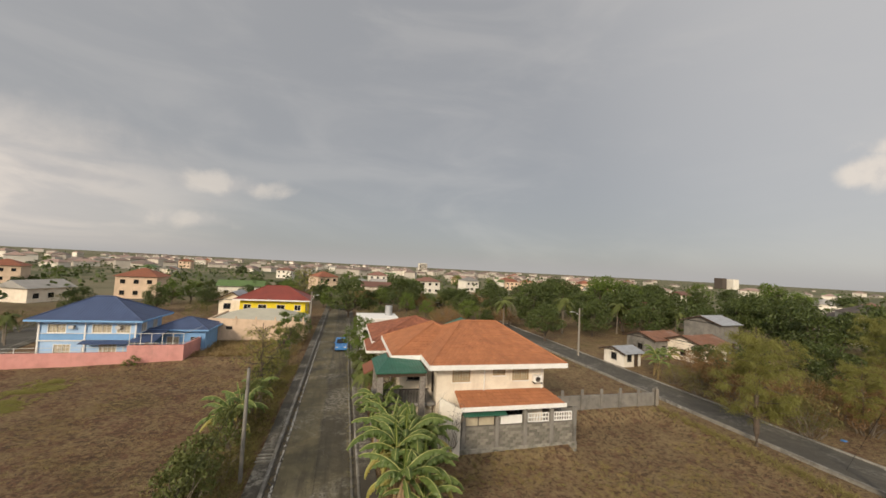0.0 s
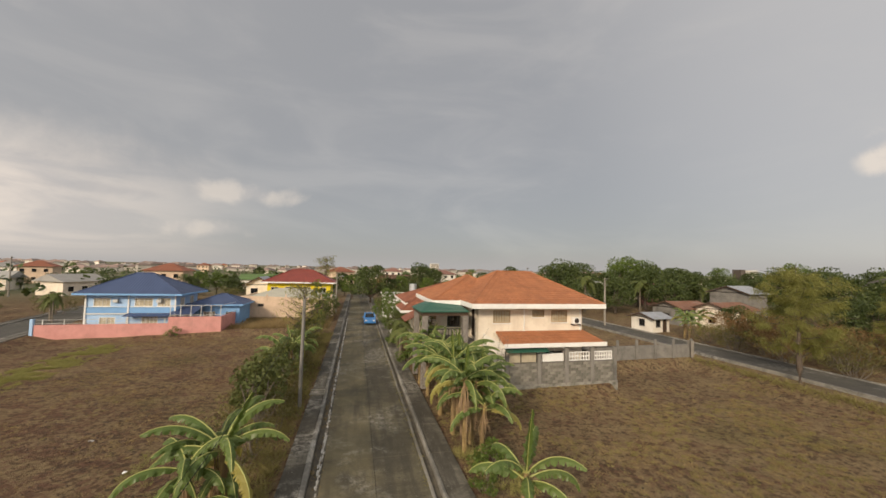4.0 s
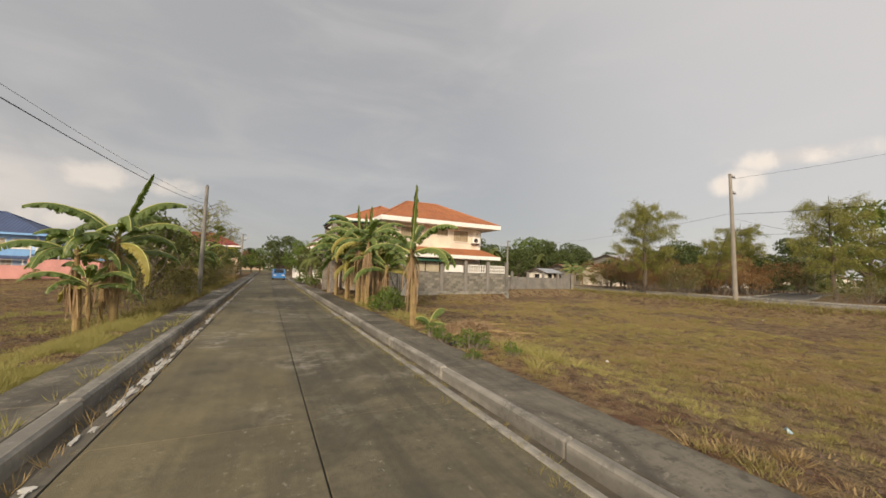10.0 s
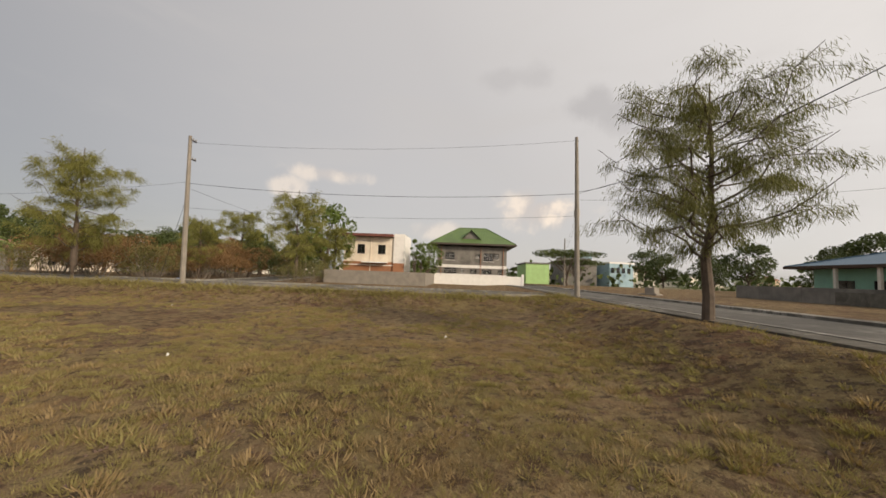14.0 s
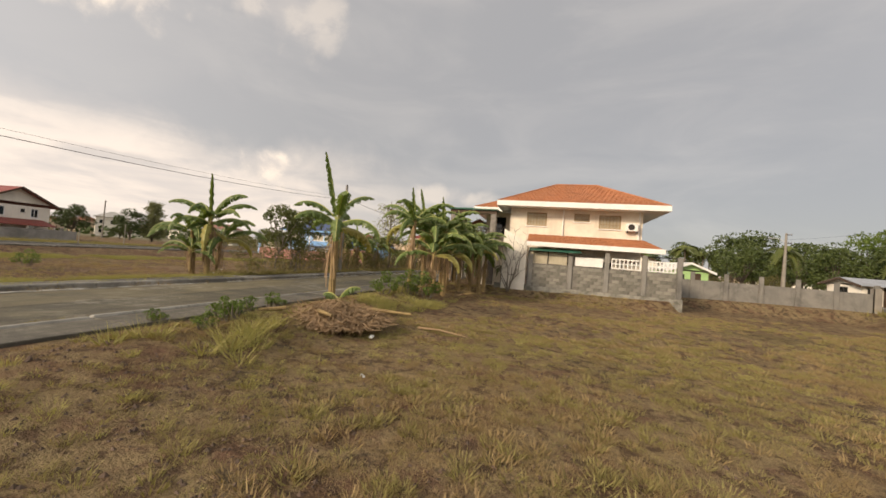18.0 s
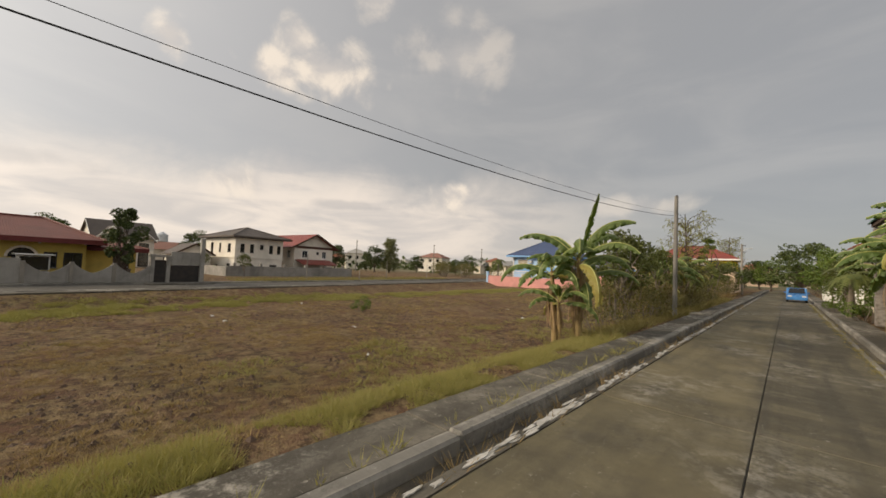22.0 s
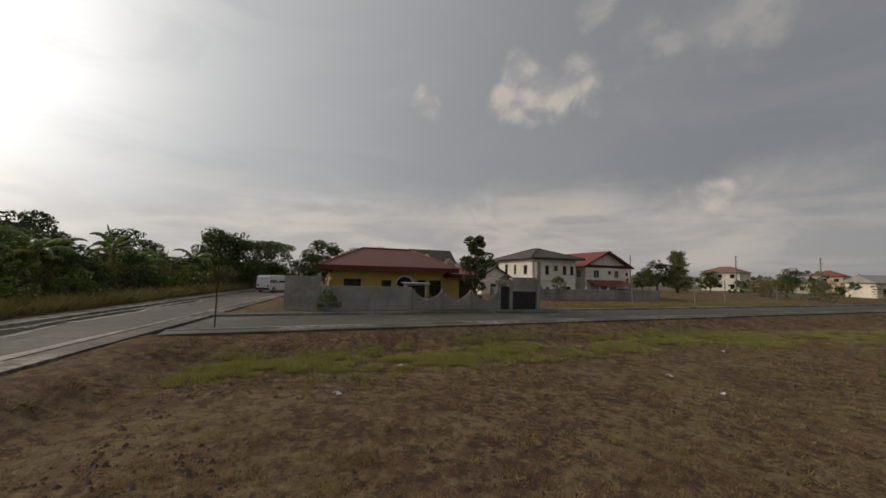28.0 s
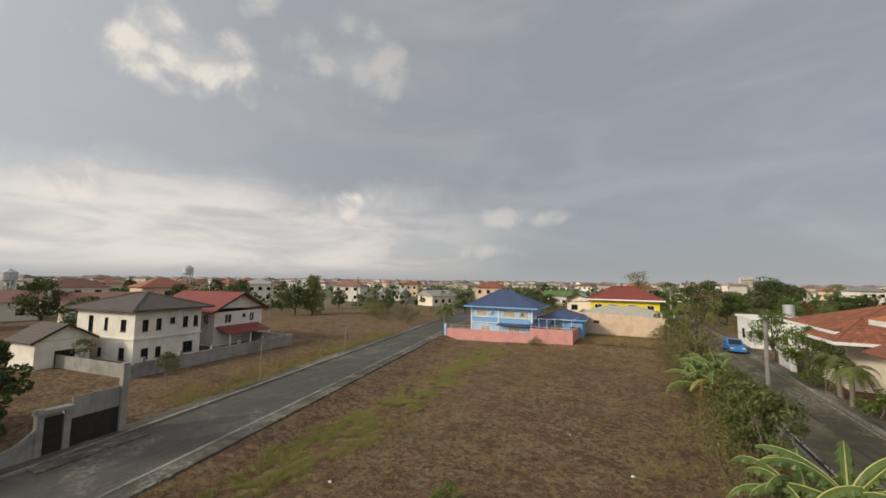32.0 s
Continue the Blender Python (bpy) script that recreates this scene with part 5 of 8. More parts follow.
# --- east side
def east_houses():
    h = thing("peach_house", "two-storey peach and white house with a flat dark parapet roof", "house", pose(66, 4.9, 0.5) @ Matrix.Scale(1.18, 4))
    shell(h, 0, 8, 0.9, 7.6, 0, 5.75, "cream_paint", W=[(2.5, 1.0, 3.5, 4.7, "dark"), (5.3, 1.0, 3.5, 4.7, "dark"), (3.3, 1.1, 0.4, 1.7, "dark"), (7.1, 0.6, 3.3, 4.6, "dark")])
    part("dado", bx(-0.05, 0.86, 0, -0.004, 7.64, 2.4), "terracotta_paint", h, "terracotta painted lower wall")
    part("dado_cap", bx(-0.1, 0.86, 1.9, -0.055, 7.64, 2.02), "clean_white", h)
    part("white_wing", bx(-0.2, -0.6, 0, 6, 0.88, 6.2), "clean_white", h)
    part("wing_dado", bx(-0.25, -0.62, 0, -0.205, 0.88, 2.3), "terracotta_paint", h)
    part("roof", bx(-1.0, 0.9, 5.77, 8.2, 8.4, 6.1), "maroon_sheet", h, "flat dark roof slab")
    part("drain", tb([(-0.06, 4.0, 5.7), (-0.06, 4.0, 0)], [0.05, 0.05], 6), "cream_paint", h)
    part("porch_hood", bx(-0.9, 1.6, 2.25, 0, 5.0, 2.4), "clean_white", h)
    g = thing("green_roof_house", "grey rendered house with a white base and a green hip roof", "house", pose(71, -13.3, 0.0))
    shell(g, 0, 11, 0.8, 12.6, 0, 6.6, "bare_render", W=[(2.6, 0.9, 4.6, 5.6, "steel"), (3.9, 1.6, 4.2, 5.6, "steel"), (5.7, 0.6, 4.8, 5.4, "steel"), (10.4, 1.6, 4.3, 5.6, "steel"), (12.0, 0.7, 4.7, 5.4, "steel"),
          (1.8, 0.9, 2.0, 2.9, "steel"), (4.1, 1.6, 2.0, 2.8, "steel"), (6.4, 1.2, 2.0, 2.8, "steel"), (8.3, 0.5, 2.2, 2.9, "steel"), (10.3, 2.1, 2.0, 3.0, "steel")])
    part("white_base", bx(-0.07, 0.76, 0, -0.02, 12.66, 1.98), "clean_white", g)
    part("white_base", bx(-0.07, 0.76, 3.0, -0.02, 12.66, 3.5), "clean_white", g)
    hip_roof(g, -1.2, 12.2, -0.6, 13.8, 7.1, 10.5, "green_sheet", "Y", "brown_sheet", 0.25, False, (4.0, 9.0), "green corrugated hip roof")
    bm = bmesh.new()
    slab(bm, [(0.2, 5.2, 8.0), (3.4, 5.2, 8.6), (3.4, 6.9, 9.8), (0.2, 6.9, 9.6)], 0.08)
    slab(bm, [(0.2, 6.9, 9.6), (3.4, 6.9, 9.8), (3.4, 8.6, 8.6), (0.2, 8.6, 8.0)], 0.08)
    part("dormer_roof", bm, "green_sheet", g)
    bm = bmesh.new()
    poly(bm, [(0.6, 5.5, 8.05), (0.6, 6.9, 9.4), (0.6, 8.3, 8.05)])
    poly(bm, [(0.65, 5.5, 8.05), (0.65, 8.3, 8.05), (0.65, 6.9, 9.4)])
    part("dormer_face", bm, "bare_render", g)
    for y in (1.4, 5.2, 11.9):
        part("drain", tb([(-0.12, y, 6.6), (-0.12, y, 0)], [0.05, 0.05], 6), "terracotta_paint", g)
    w = thing("white_fence", "smooth white painted boundary wall", "wall", kind="structure")
    part("wall", bx(60.0, -13.2, -0.2, 60.2, -0.4, 1.75), "clean_white", w)
    part("pier", bx(59.9, -13.5, -0.2, 60.3, -13.2, 2.1), "clean_white", w)
    v = thing("grey_fence", "plain grey rendered boundary wall", "wall", kind="structure")
    part("wall", bx(46.0, -1.0, 0.2, 46.2, 9.6, 1.75), "pole_concrete", v)
    part("wall", bx(46.2, -1.0, 0.2, 60.0, -0.8, 1.75), "pole_concrete", v)
    part("wall", bx(46.2, 9.4, 0.2, 60.0, 9.6, 1.75), "pole_concrete", v)
    l = thing("lime_building", "lime green windowless building", "building")
    part("wall", bx(92, -24.8, 0, 104, -19.6, 5.0), "lime_paint", l)
    part("parapet", bx(91.8, -25.0, 5.0, 104.2, -19.4, 5.3), "bare_render", l)
    t = thing("aqua_building", "unfinished concrete building with pale blue tanks", "building")
    part("frame", bx(110, -42, 0, 124, -33, 7.2), "bare_render", t)
    part("canopy", bx(108.6, -40, 6.4, 110, -31, 7.6), "bare_render", t)
    for y in (-41.4, -37.2):
        part("tank", bx(112, y, 7.2, 115.5, y + 3.0, 9.3, bevel=0.1), "aqua_paint", t, "pale blue roof tank")


east_houses()


def mint_house():
    h = thing("mint_house", "low mint green house with a slate blue roof", "house", pose(31.5, -33.5, 0.3, 0, 0, 0))
    shell(h, 0, 9, -10, -0.8, 0, 2.9, "mint_paint", N=[(1.6, 1.0, 0.2, 2.1, "dark"), (4.0, 1.0, 0.9, 2.0, "dark"), (6.5, 1.4, 0.9, 2.0, "dark")], W=[(-3, 1.2, 0.9, 2.0, "dark"), (-6.5, 1.2, 0.9, 2.0, "dark")])
    hip_roof(h, -1.2, 10.2, -11, 0.6, 3.1, 4.7, "steel_blue_sheet", "X", "dark_timber", 0.2, label="slate blue metal roof")
    for x in (0.1, 3.0, 6.0):
        part("porch_post", bx(x, 0.2, 0, x + 0.2, 0.4, 2.9), "white_paint", h)
    w = thing("mint_house_wall", "weathered grey block wall", "wall", pose(31.5, -33.5, 0.3), kind="structure")
    part("wall", bx(-5.0, 3.2, -0.5, 12, 3.4, 1.35), "bare_render", w)
    part("wall", bx(-5.0, -12, -0.5, -4.8, 3.19, 1.35), "bare_render", w)
    part("wall_scar", bx(0.0, 3.402, 0.2, 3.0, 3.43, 1.1), "block_concrete", w)


mint_house()


def shanties():
    specs = [("white_shed", "small white shed with a shiny tin roof", 37.2, 41.0, 3.0, 3.4, 2.0, "white_paint", "tin_sheet"),
             ("tin_shack", "patched shack with a rusty corrugated roof", 47, 46, 6.5, 5.0, 2.7, "bare_render", "rust_sheet"),
             ("red_shack", "low shack with a faded red sheet roof", 50.5, 41.5, 6, 5, 2.9, "cream_paint", "rust_sheet"),
             ("tall_shed", "taller plastered shed with a slanted tin roof", 61, 47, 5, 6, 5.0, "bare_render", "tin_sheet"),
             ("red_cabin", "small house with red walls and a red roof", 72, 77, 6, 5, 4.8, "pink_paint", "red_sheet"),
             ("lime_hut", "light green hut with a pitched roof", 22.2, 42, 3.8, 4.6, 2.1, "lime_paint", "white_steel")]
    for name, label, x, y, w, d, hh, wm, rm in specs:
        h = thing(name, label, "shed", pose(x, y, 0.2, 0, 0, 8))
        shell(h, 0, w, 0, d, 0, hh, wm, S=[(w * 0.3, 0.8, 0.9, 1.8, "dark"), (w * 0.72, 0.8, 0, 1.95, "door")], W=[(d * 0.5, 0.9, 0.9, 1.8, "dark")])
        gable_roof(h, -0.5, w + 0.5, -0.5, d + 0.5, hh, hh + d * 0.2, rm, "Y" if name == "lime_hut" else "X", 0.04, "clean_white" if name == "lime_hut" else "dark_timber", wm, 0.5)
    s = thing("rear_wall", "grey block wall with short pilasters behind the field", "wall", kind="structure")
    part("wall", bx(17.2, 28.6, -0.4, 30.0, 28.78, 1.55), "bare_render", s, "stained grey block wall")
    for k in range(7):
        part("pilaster", bx(17.8 + k * 2.0, 28.5, -0.4, 18.05 + k * 2.0, 28.595, 2.1), "bare_render", s)
    part("end_post", bx(29.8, 28.45, -0.4, 30.15, 28.85, 1.9), "pole_concrete", s)


shanties()


def rear_houses():
    """Neighbours behind the cream house."""
    h = thing("brown_roof_house", "house with a brick-brown tiled roof", "house")
    shell(h, 5.0, 13.5, 38.5, 47.0, 0, 4.3, "cream_paint", S=[(6.5, 1.2, 2.8, 3.8, "grille")], W=[(42, 1.3, 2.8, 3.8, "grille")])
    hip_roof(h, 4.0, 14.5, 37.5, 48.0, 4.5, 6.4, "brick_red_tile", "X", "clean_white", 0.2, True)
    hip_roof(h, 3.4, 8.5, 36.0, 41.0, 3.9, 5.6, "brick_red_tile", "Y", "clean_white", 0.2, True)
    g = thing("flat_white_building", "low white flat-roofed building", "building")
    shell(g, 3.4, 9.5, 58, 64, 0, 3.6, "clean_white", S=[(4.6, 0.8, 1.2, 2.0, "dark")], W=[(61, 1.2, 1.0, 2.2, "dark")])
    part("parapet", bx(3.2, 57.8, 3.6, 9.7, 64.2, 3.85), "clean_white", g)
    tk = part("water_tank", tb([(8.4, 62, 3.85), (8.4, 62, 5.4)], [0.6, 0.6], 14), "tank_steel", g, "steel roof water tank")
    for x, y, w, d, hh, m in ((15.5, 47, 7, 8, 3.0, "canopy_green"),):
        b = thing("green_roof_shed", "long house with a green sheet roof", "house")
        shell(b, x, x + w, y, y + d, 0, hh, "white_paint", E=[(y + 2, 1.2, 1.0, 2.0, "dark")])
        gable_roof(b, x - 0.5, x + w + 0.5, y - 0.5, y + d + 0.5, hh, hh + 1.6, m, "Y", wall_mat="white_paint")
    f = thing("white_gate_post", "slim white ornamental gate pillar", "gate")
    part("pillar", bx(3.2, 44.0, 0, 3.6, 44.4, 3.4, bevel=0.05), "clean_white", f)
    part("gate", bx(3.3, 44.4, 0.05, 3.38, 47.6, 2.2), "white_steel", f)


rear_houses()


# ---------- poles and cables ----------
def utility_pole(x, y, z, height, lean=(0, 0), arms=2, label="tall tapered concrete utility pole", lamp=None, box_at=None):
    p = thing("utility_pole", label, "pole", pose(x, y, z), "utility poles")
    top = (lean[0], lean[1], height)
    part("shaft", tb([(0, 0, -0.3), (lean[0] * 0.5, lean[1] * 0.5, height * 0.5), top], [0.17, 0.14, 0.10], 10), "pole_concrete", p)
    for k in range(arms):
        f = 0.97 - 0.13 * k
        zz = height * f
        cx, cy = lean[0] * f, lean[1] * f
        a = part("cross_arm", bx(cx - 0.05, cy - 0.1, zz, cx + 0.5, cy - 0.03, zz + 0.07), "dark_steel", p)
        for q in (0.2, 0.44):
            part("insulator", tb([(cx + q, cy - 0.065, zz + 0.07), (cx + q, cy - 0.065, zz + 0.2)], [0.035, 0.03], 6), "stone_post", a)
    if box_at:
        b = part("meter_box", bx(0.1, -0.15, box_at, 0.35, 0.15, box_at + 0.5, bevel=0.02), "white_steel", p)
    if lamp:
        f = 0.86
        zz = height * f
        part("lamp_arm", tb([(0, 0, zz), (lamp[0] * 0.5, lamp[1] * 0.5, zz + 0.35), (lamp[0], lamp[1], zz + 0.4)], [0.03, 0.03, 0.03], 6), "white_steel", p)
        part("lamp_head", bx(lamp[0] - 0.3, lamp[1] - 0.1, zz + 0.34, lamp[0] + 0.3, lamp[1] + 0.1, zz + 0.46, bevel=0.03), "tank_steel", p)
    return p


utility_pole(31.3, 13.4, 0.42, 9.6, (-0.3, 0.1), 2)
utility_pole(30.7, -11.5, 0.4, 10.0, (0.1, 0.1), 2, box_at=5.0)
utility_pole(34.8, 47.5, 0.3, 7.0, lamp=(-1.2, 0.2))
utility_pole(72, -22.5, 0.2, 8.5, label="slim dark utility pole by the roadside")
utility_pole(-4.3, 66.5, 0, 7.0, lamp=(0.9, 0))
utility_pole(-82, 55.3, 0, 8.1, label="far utility pole behind the white houses")
utility_pole(-78.6, 80.7, 0, 8.7, label="far utility pole among trees")
utility_pole(-72, 96, 0, 8.5, label="far utility pole among trees")
utility_pole(25, -40, 0.2, 9.5, lamp=(-1.3, 0.3), label="tall utility pole with a lamp behind the mint house")
utility_pole(20, 112, 0, 9)
utility_pole(44, 92, 0, 9)
lp = thing("short_pole", "plain round concrete post beside the pavement", "pole", pose(-3.85, 22.2, 0))
part("shaft", tb([(0, 0, -0.3), (0, 0, 3), (0.02, 0, 6.2)], [0.11, 0.10, 0.085], 10), "bare_render", lp)
part("cap", tb([(0.02, 0, 6.2), (0.02, 0, 6.26)], [0.06, 0.05], 8), "dark_steel", lp)
st = thing("street_sign_post", "thin rusty steel post at the street corner", "post", pose(-25.1, -9.6, -0.1))
part("shaft", tb([(0, 0, -0.2), (0.02, 0, 2.6)], [0.03, 0.03], 6), "dark_steel", st)
for x, y, hh in ((-36.2, 18.8, 2.9), (-38.4, 31, 2.7), (-41, 41, 2.4), (-36.5, 25.5, 1.6)):
    q = thing("thin_post", "thin weathered fence post in the grass", "post", pose(x, y, -0.1), "thin posts in the empty lot")
    part("shaft", tb([(0, 0, -0.2), (0.03, 0.02, hh)], [0.05, 0.04], 6), "pole_concrete", q)


def cable(a, b, sag, r=0.012, name="overhead_cable", label="thin black overhead cable"):
    pts = [(a[0] + (b[0] - a[0]) * t, a[1] + (b[1] - a[1]) * t, a[2] + (b[2] - a[2]) * t - sag * 4 * t * (1 - t)) for t in (i / 24 for i in range(25))]
    return tagged(part(name, tb(pts, [r] * 25, 4), "cable_black", None), label, "cable", "overhead cables")


cable((-3.85, 22.2, 5.2), (-3.9, -24, 5.1), 1.33, 0.009)
cable((-3.85, 22.2, 5.4), (-4.0, -24, 5.3), 1.33, 0.004)
cable((-3.75, 22.2, 5.3), (-4.2, 66.5, 6.2), 0.8, 0.012)
cable((31.0, 13.4, 9.6), (30.8, -11.4, 10.2), 0.5, 0.007)
cable((31.1, 13.4, 6.9), (31, -11.6, 6.9), 0.5, 0.013)
cable((31.1, 13.4, 5.3), (31, -11.6, 5.5), 0.4, 0.007)
cable((31.1, 13.4, 7.0), (34.7, 47.4, 6.6), 0.7, 0.007)
cable((31, -11.6, 7.0), (8.0, -13.0, 6.6), 0.9, 0.013)
cable((31, -11.6, 6.9), (-25, -17.5, 7.5), 1.6, 0.007)
cable((31, -11.6, 6.0), (72, -22.5, 8.0), 0.7, 0.007)
cable((31, -11.6, 5.6), (72, -22.5, 7.0), 0.7, 0.008)
cable((31, -11.6, 6.5), (25, -40, 8.8), 0.8, 0.007)
cable((31.1, 13.4, 6.6), (48, 5.5, 5.0), 0.6, 0.008)
guy = thing("guy_wire", "steel guy wire of a utility pole", "cable")
part("wire", tb([(31.25, 13.4, 6.8), (33.5, 16.8, 0.4)], [0.012, 0.012], 4), "cable_black", guy)


# ---------- plants ----------
RNG = np.random.default_rng(7)


def unit(v):
    return v / (np.linalg.norm(v, axis=-1, keepdims=True) + 1e-9)


def leaf_quads(rng, centres, size, aspect=0.45, droop=0.0, flat=0.0):
    """Leaf-shaped quads at the centres, turned at random."""
    n = len(centres)
    d = unit(rng.normal(size=(n, 3)) * np.array([1, 1, 1 - flat]) + np.array([0, 0, -droop]))
    s = unit(np.cross(d, rng.normal(size=(n, 3))))
    L = (size * rng.uniform(0.6, 1.35, (n, 1)))
    a, b = centres - d * L * 0.5, centres + d * L * 0.5
    m = centres + unit(np.cross(d, s)) * L * 0.08
    return np.stack([a, m + s * L * aspect * 0.5, b, m - s * L * aspect * 0.5], 1).reshape(-1, 3)


def blob_points(rng, centres, radius, per):
    c = np.repeat(np.asarray(centres, float), per, 0)
    r = np.repeat(np.asarray(radius, float).reshape(-1, 1) if np.ndim(radius) else np.full((len(centres), 1), radius), per, 0)
    v = unit(rng.normal(size=(len(c), 3))) * rng.uniform(0.45, 1.0, (len(c), 1)) ** 0.5
    return c + v * r * np.array([1, 1, 0.78])


def limbs(bm, rng, base, top, r0, r1, sides=7, wob=0.12, n=5):
    base, top = np.array(base, float), np.array(top, float)
    L = np.linalg.norm(top - base)
    pts = [base + (top - base) * t + (rng.normal(size=3) * wob * L * 0.3 * math.sin(math.pi * t)) for t in np.linspace(0, 1, n)]
    tube(bm, pts, [r0 + (r1 - r0) * t for t in np.linspace(0, 1, n)], sides)
    return pts


def broad_tree(name, label, height, spread, leaf, seed, clumps=26, per=120, size=0.34, bark="bark", trunk=0.25, trunk_r=None, low=0.25, flat=False, category="tree", split=True):
    rng = np.random.default_rng(seed)
    t = thing(name, label, category)
    trunk_r = trunk_r or height * 0.035
    bm = bmesh.new()
    fork = height * trunk
    limbs(bm, rng, (0, 0, -0.3), (rng.normal() * 0.15, rng.normal() * 0.15, fork), trunk_r, trunk_r * 0.7, 9)
    centres, radii = [], []
    for i in range(clumps):
        a = 2.4 * i + rng.uniform(-0.4, 0.4)
        u = (i + 0.5) / clumps
        if flat:
            r = spread * math.sqrt(u) * rng.uniform(0.85, 1.1)
            z = height * (0.86 + 0.1 * (1 - u)) + rng.normal() * height * 0.04
        else:
            zt = rng.uniform(-0.75, 1.0)
            r = spread * math.sqrt(max(0.06, 1 - zt * zt)) * rng.uniform(0.45, 0.95)
            z = height * (low + (1 - low) * 0.5) + zt * height * (1 - low) * 0.42
        centres.append((math.cos(a) * r, math.sin(a) * r, z))
        radii.append(spread * rng.uniform(0.22, 0.40))
    if split:
        part("trunk", bm, bark, t)
    for c in centres[::2]:
        if split:
            bm = bmesh.new()
        limbs(bm, rng, (0, 0, fork * rng.uniform(0.8, 1.0)), (c[0] * 0.85, c[1] * 0.85, c[2] * 0.95), trunk_r * 0.42, 0.02, 5, 0.2, 4)
        if split:
            part("limb", bm, bark, t)
    if not split:
        part("trunk", bm, bark, t)
    pts = blob_points(rng, centres, np.array(radii), per)
    if flat:
        pts[:, 2] = height * 0.88 + (pts[:, 2] - height * 0.88) * 0.4
    soup("crown", leaf_quads(rng, pts, size, droop=0.3), 4, leaf, t)
    return t


def casuarina(name, label, height, spread, seed, leaf="casuarina", needles=6000, width=0.035, length=0.45, crown_low=0.28, bare=0.0, nl=40, stout=0.4, cone=False, droop=0.55):
    """Wispy she-oak: one leader, upswept limbs and drooping needle sprays."""
    rng = np.random.default_rng(seed)
    t = thing(name, label, "tree")
    bm = bmesh.new()
    tr = height * 0.024
    limbs(bm, rng, (0, 0, -0.3), (rng.normal() * 0.1, rng.normal() * 0.1, height * 0.96), tr, 0.02, 9, 0.03, 8)
    part("trunk", bm, "bark", t)
    tw = bmesh.new()
    A, B = [], []
    for i in range(nl):
        u = crown_low + (0.90 - crown_low) * (i / nl)
        a = i * 2.39996 + rng.uniform(-0.35, 0.35)
        v = (u - crown_low) / (1.0 - crown_low)
        reach = max(spread * 0.22, spread * math.sqrt(max(0.03, 1 - (1.55 * v - 0.55) ** 2)) * rng.uniform(0.72, 1.05))
        if cone:
            reach = spread * (1.04 - v) * rng.uniform(0.75, 1.05)
        o = np.array([0, 0, height * u])
        end = o + np.array([math.cos(a) * reach, math.sin(a) * reach, reach * rng.uniform(0.30, 0.62)])
        end[2] = min(end[2], height * rng.uniform(0.86, 0.96))
        bm = bmesh.new()
        pts = limbs(bm, rng, o, end, tr * stout * (1.1 - 0.8 * u), 0.008, 5, 0.22, 6)
        for k in range(7):
            f = rng.uniform(0.28, 1.0)
            p0 = pts[min(5, int(f * 5))] + rng.normal(size=3) * 0.03
            q = p0 + np.array([math.cos(a), math.sin(a), 0]) * rng.uniform(0.0, 0.30) * spread * 0.6 + rng.uniform(-1, 1, 3) * np.array([0.20, 0.20, 0.12]) * spread
            tube(tw, [tuple(p0), tuple((p0 + q) / 2 + np.array([0, 0, 0.07])), tuple(q)], [0.010, 0.007, 0.003], 3, False)
            A.append(p0)
            B.append(q)
        part("branch", bm, "bark", t)
    tagged(part("twigs", tw, "bark", t), kind="stuff")
    A, B = np.array(A), np.array(B)
    k = rng.integers(0, len(A), needles)
    f = rng.uniform(0.15, 1.15, (needles, 1))
    c = A[k] + (B[k] - A[k]) * f + rng.normal(size=(needles, 3)) * 0.045 * spread * np.array([1, 1, 0.8])
    d = unit(unit(B[k] - A[k]) * 0.5 + rng.normal(size=(needles, 3)) * 0.45 + np.array([0, 0, -droop]))
    s = unit(np.cross(d, rng.normal(size=(needles, 3)))) * width * rng.uniform(0.6, 1.3, (needles, 1))
    L = length * rng.uniform(0.5, 1.25, (needles, 1))
    e = c + d * L + np.array([0, 0, -0.12]) * L
    soup("needles", np.stack([c - s * 0.6, c + d * L * 0.5 - s, e, c + d * L * 0.5 + s], 1).reshape(-1, 3), 4, leaf, t, "fine drooping needles")
    return t


def shrub(name, label, height, spread, leaf, seed, clumps=12, per=110, size=0.2, category="bush"):
    rng = np.random.default_rng(seed)
    t = thing(name, label, category)
    bm = bmesh.new()
    cs, rs = [], []
    for i in range(clumps):
        a = i * 2.4 + rng.uniform(-0.5, 0.5)
        r = spread * math.sqrt((i + 0.5) / clumps) * 0.85
        z = height * rng.uniform(0.32, 0.9) * (1 - 0.35 * r / spread)
        cs.append((math.cos(a) * r, math.sin(a) * r, z))
        rs.append(min(spread, height) * rng.uniform(0.2, 0.42))
        limbs(bm, rng, (math.cos(a) * r * 0.25, math.sin(a) * r * 0.25, -0.2), cs[-1], 0.035, 0.008, 4, 0.2, 4)
    part("stem", bm, "pale_bark", t)
    pts = blob_points(rng, cs, np.array(rs), per)
    pts[:, 2] = np.maximum(pts[:, 2], 0.05)
    soup("foliage", leaf_quads(rng, pts, size, droop=0.1), 4, leaf, t)
    return t


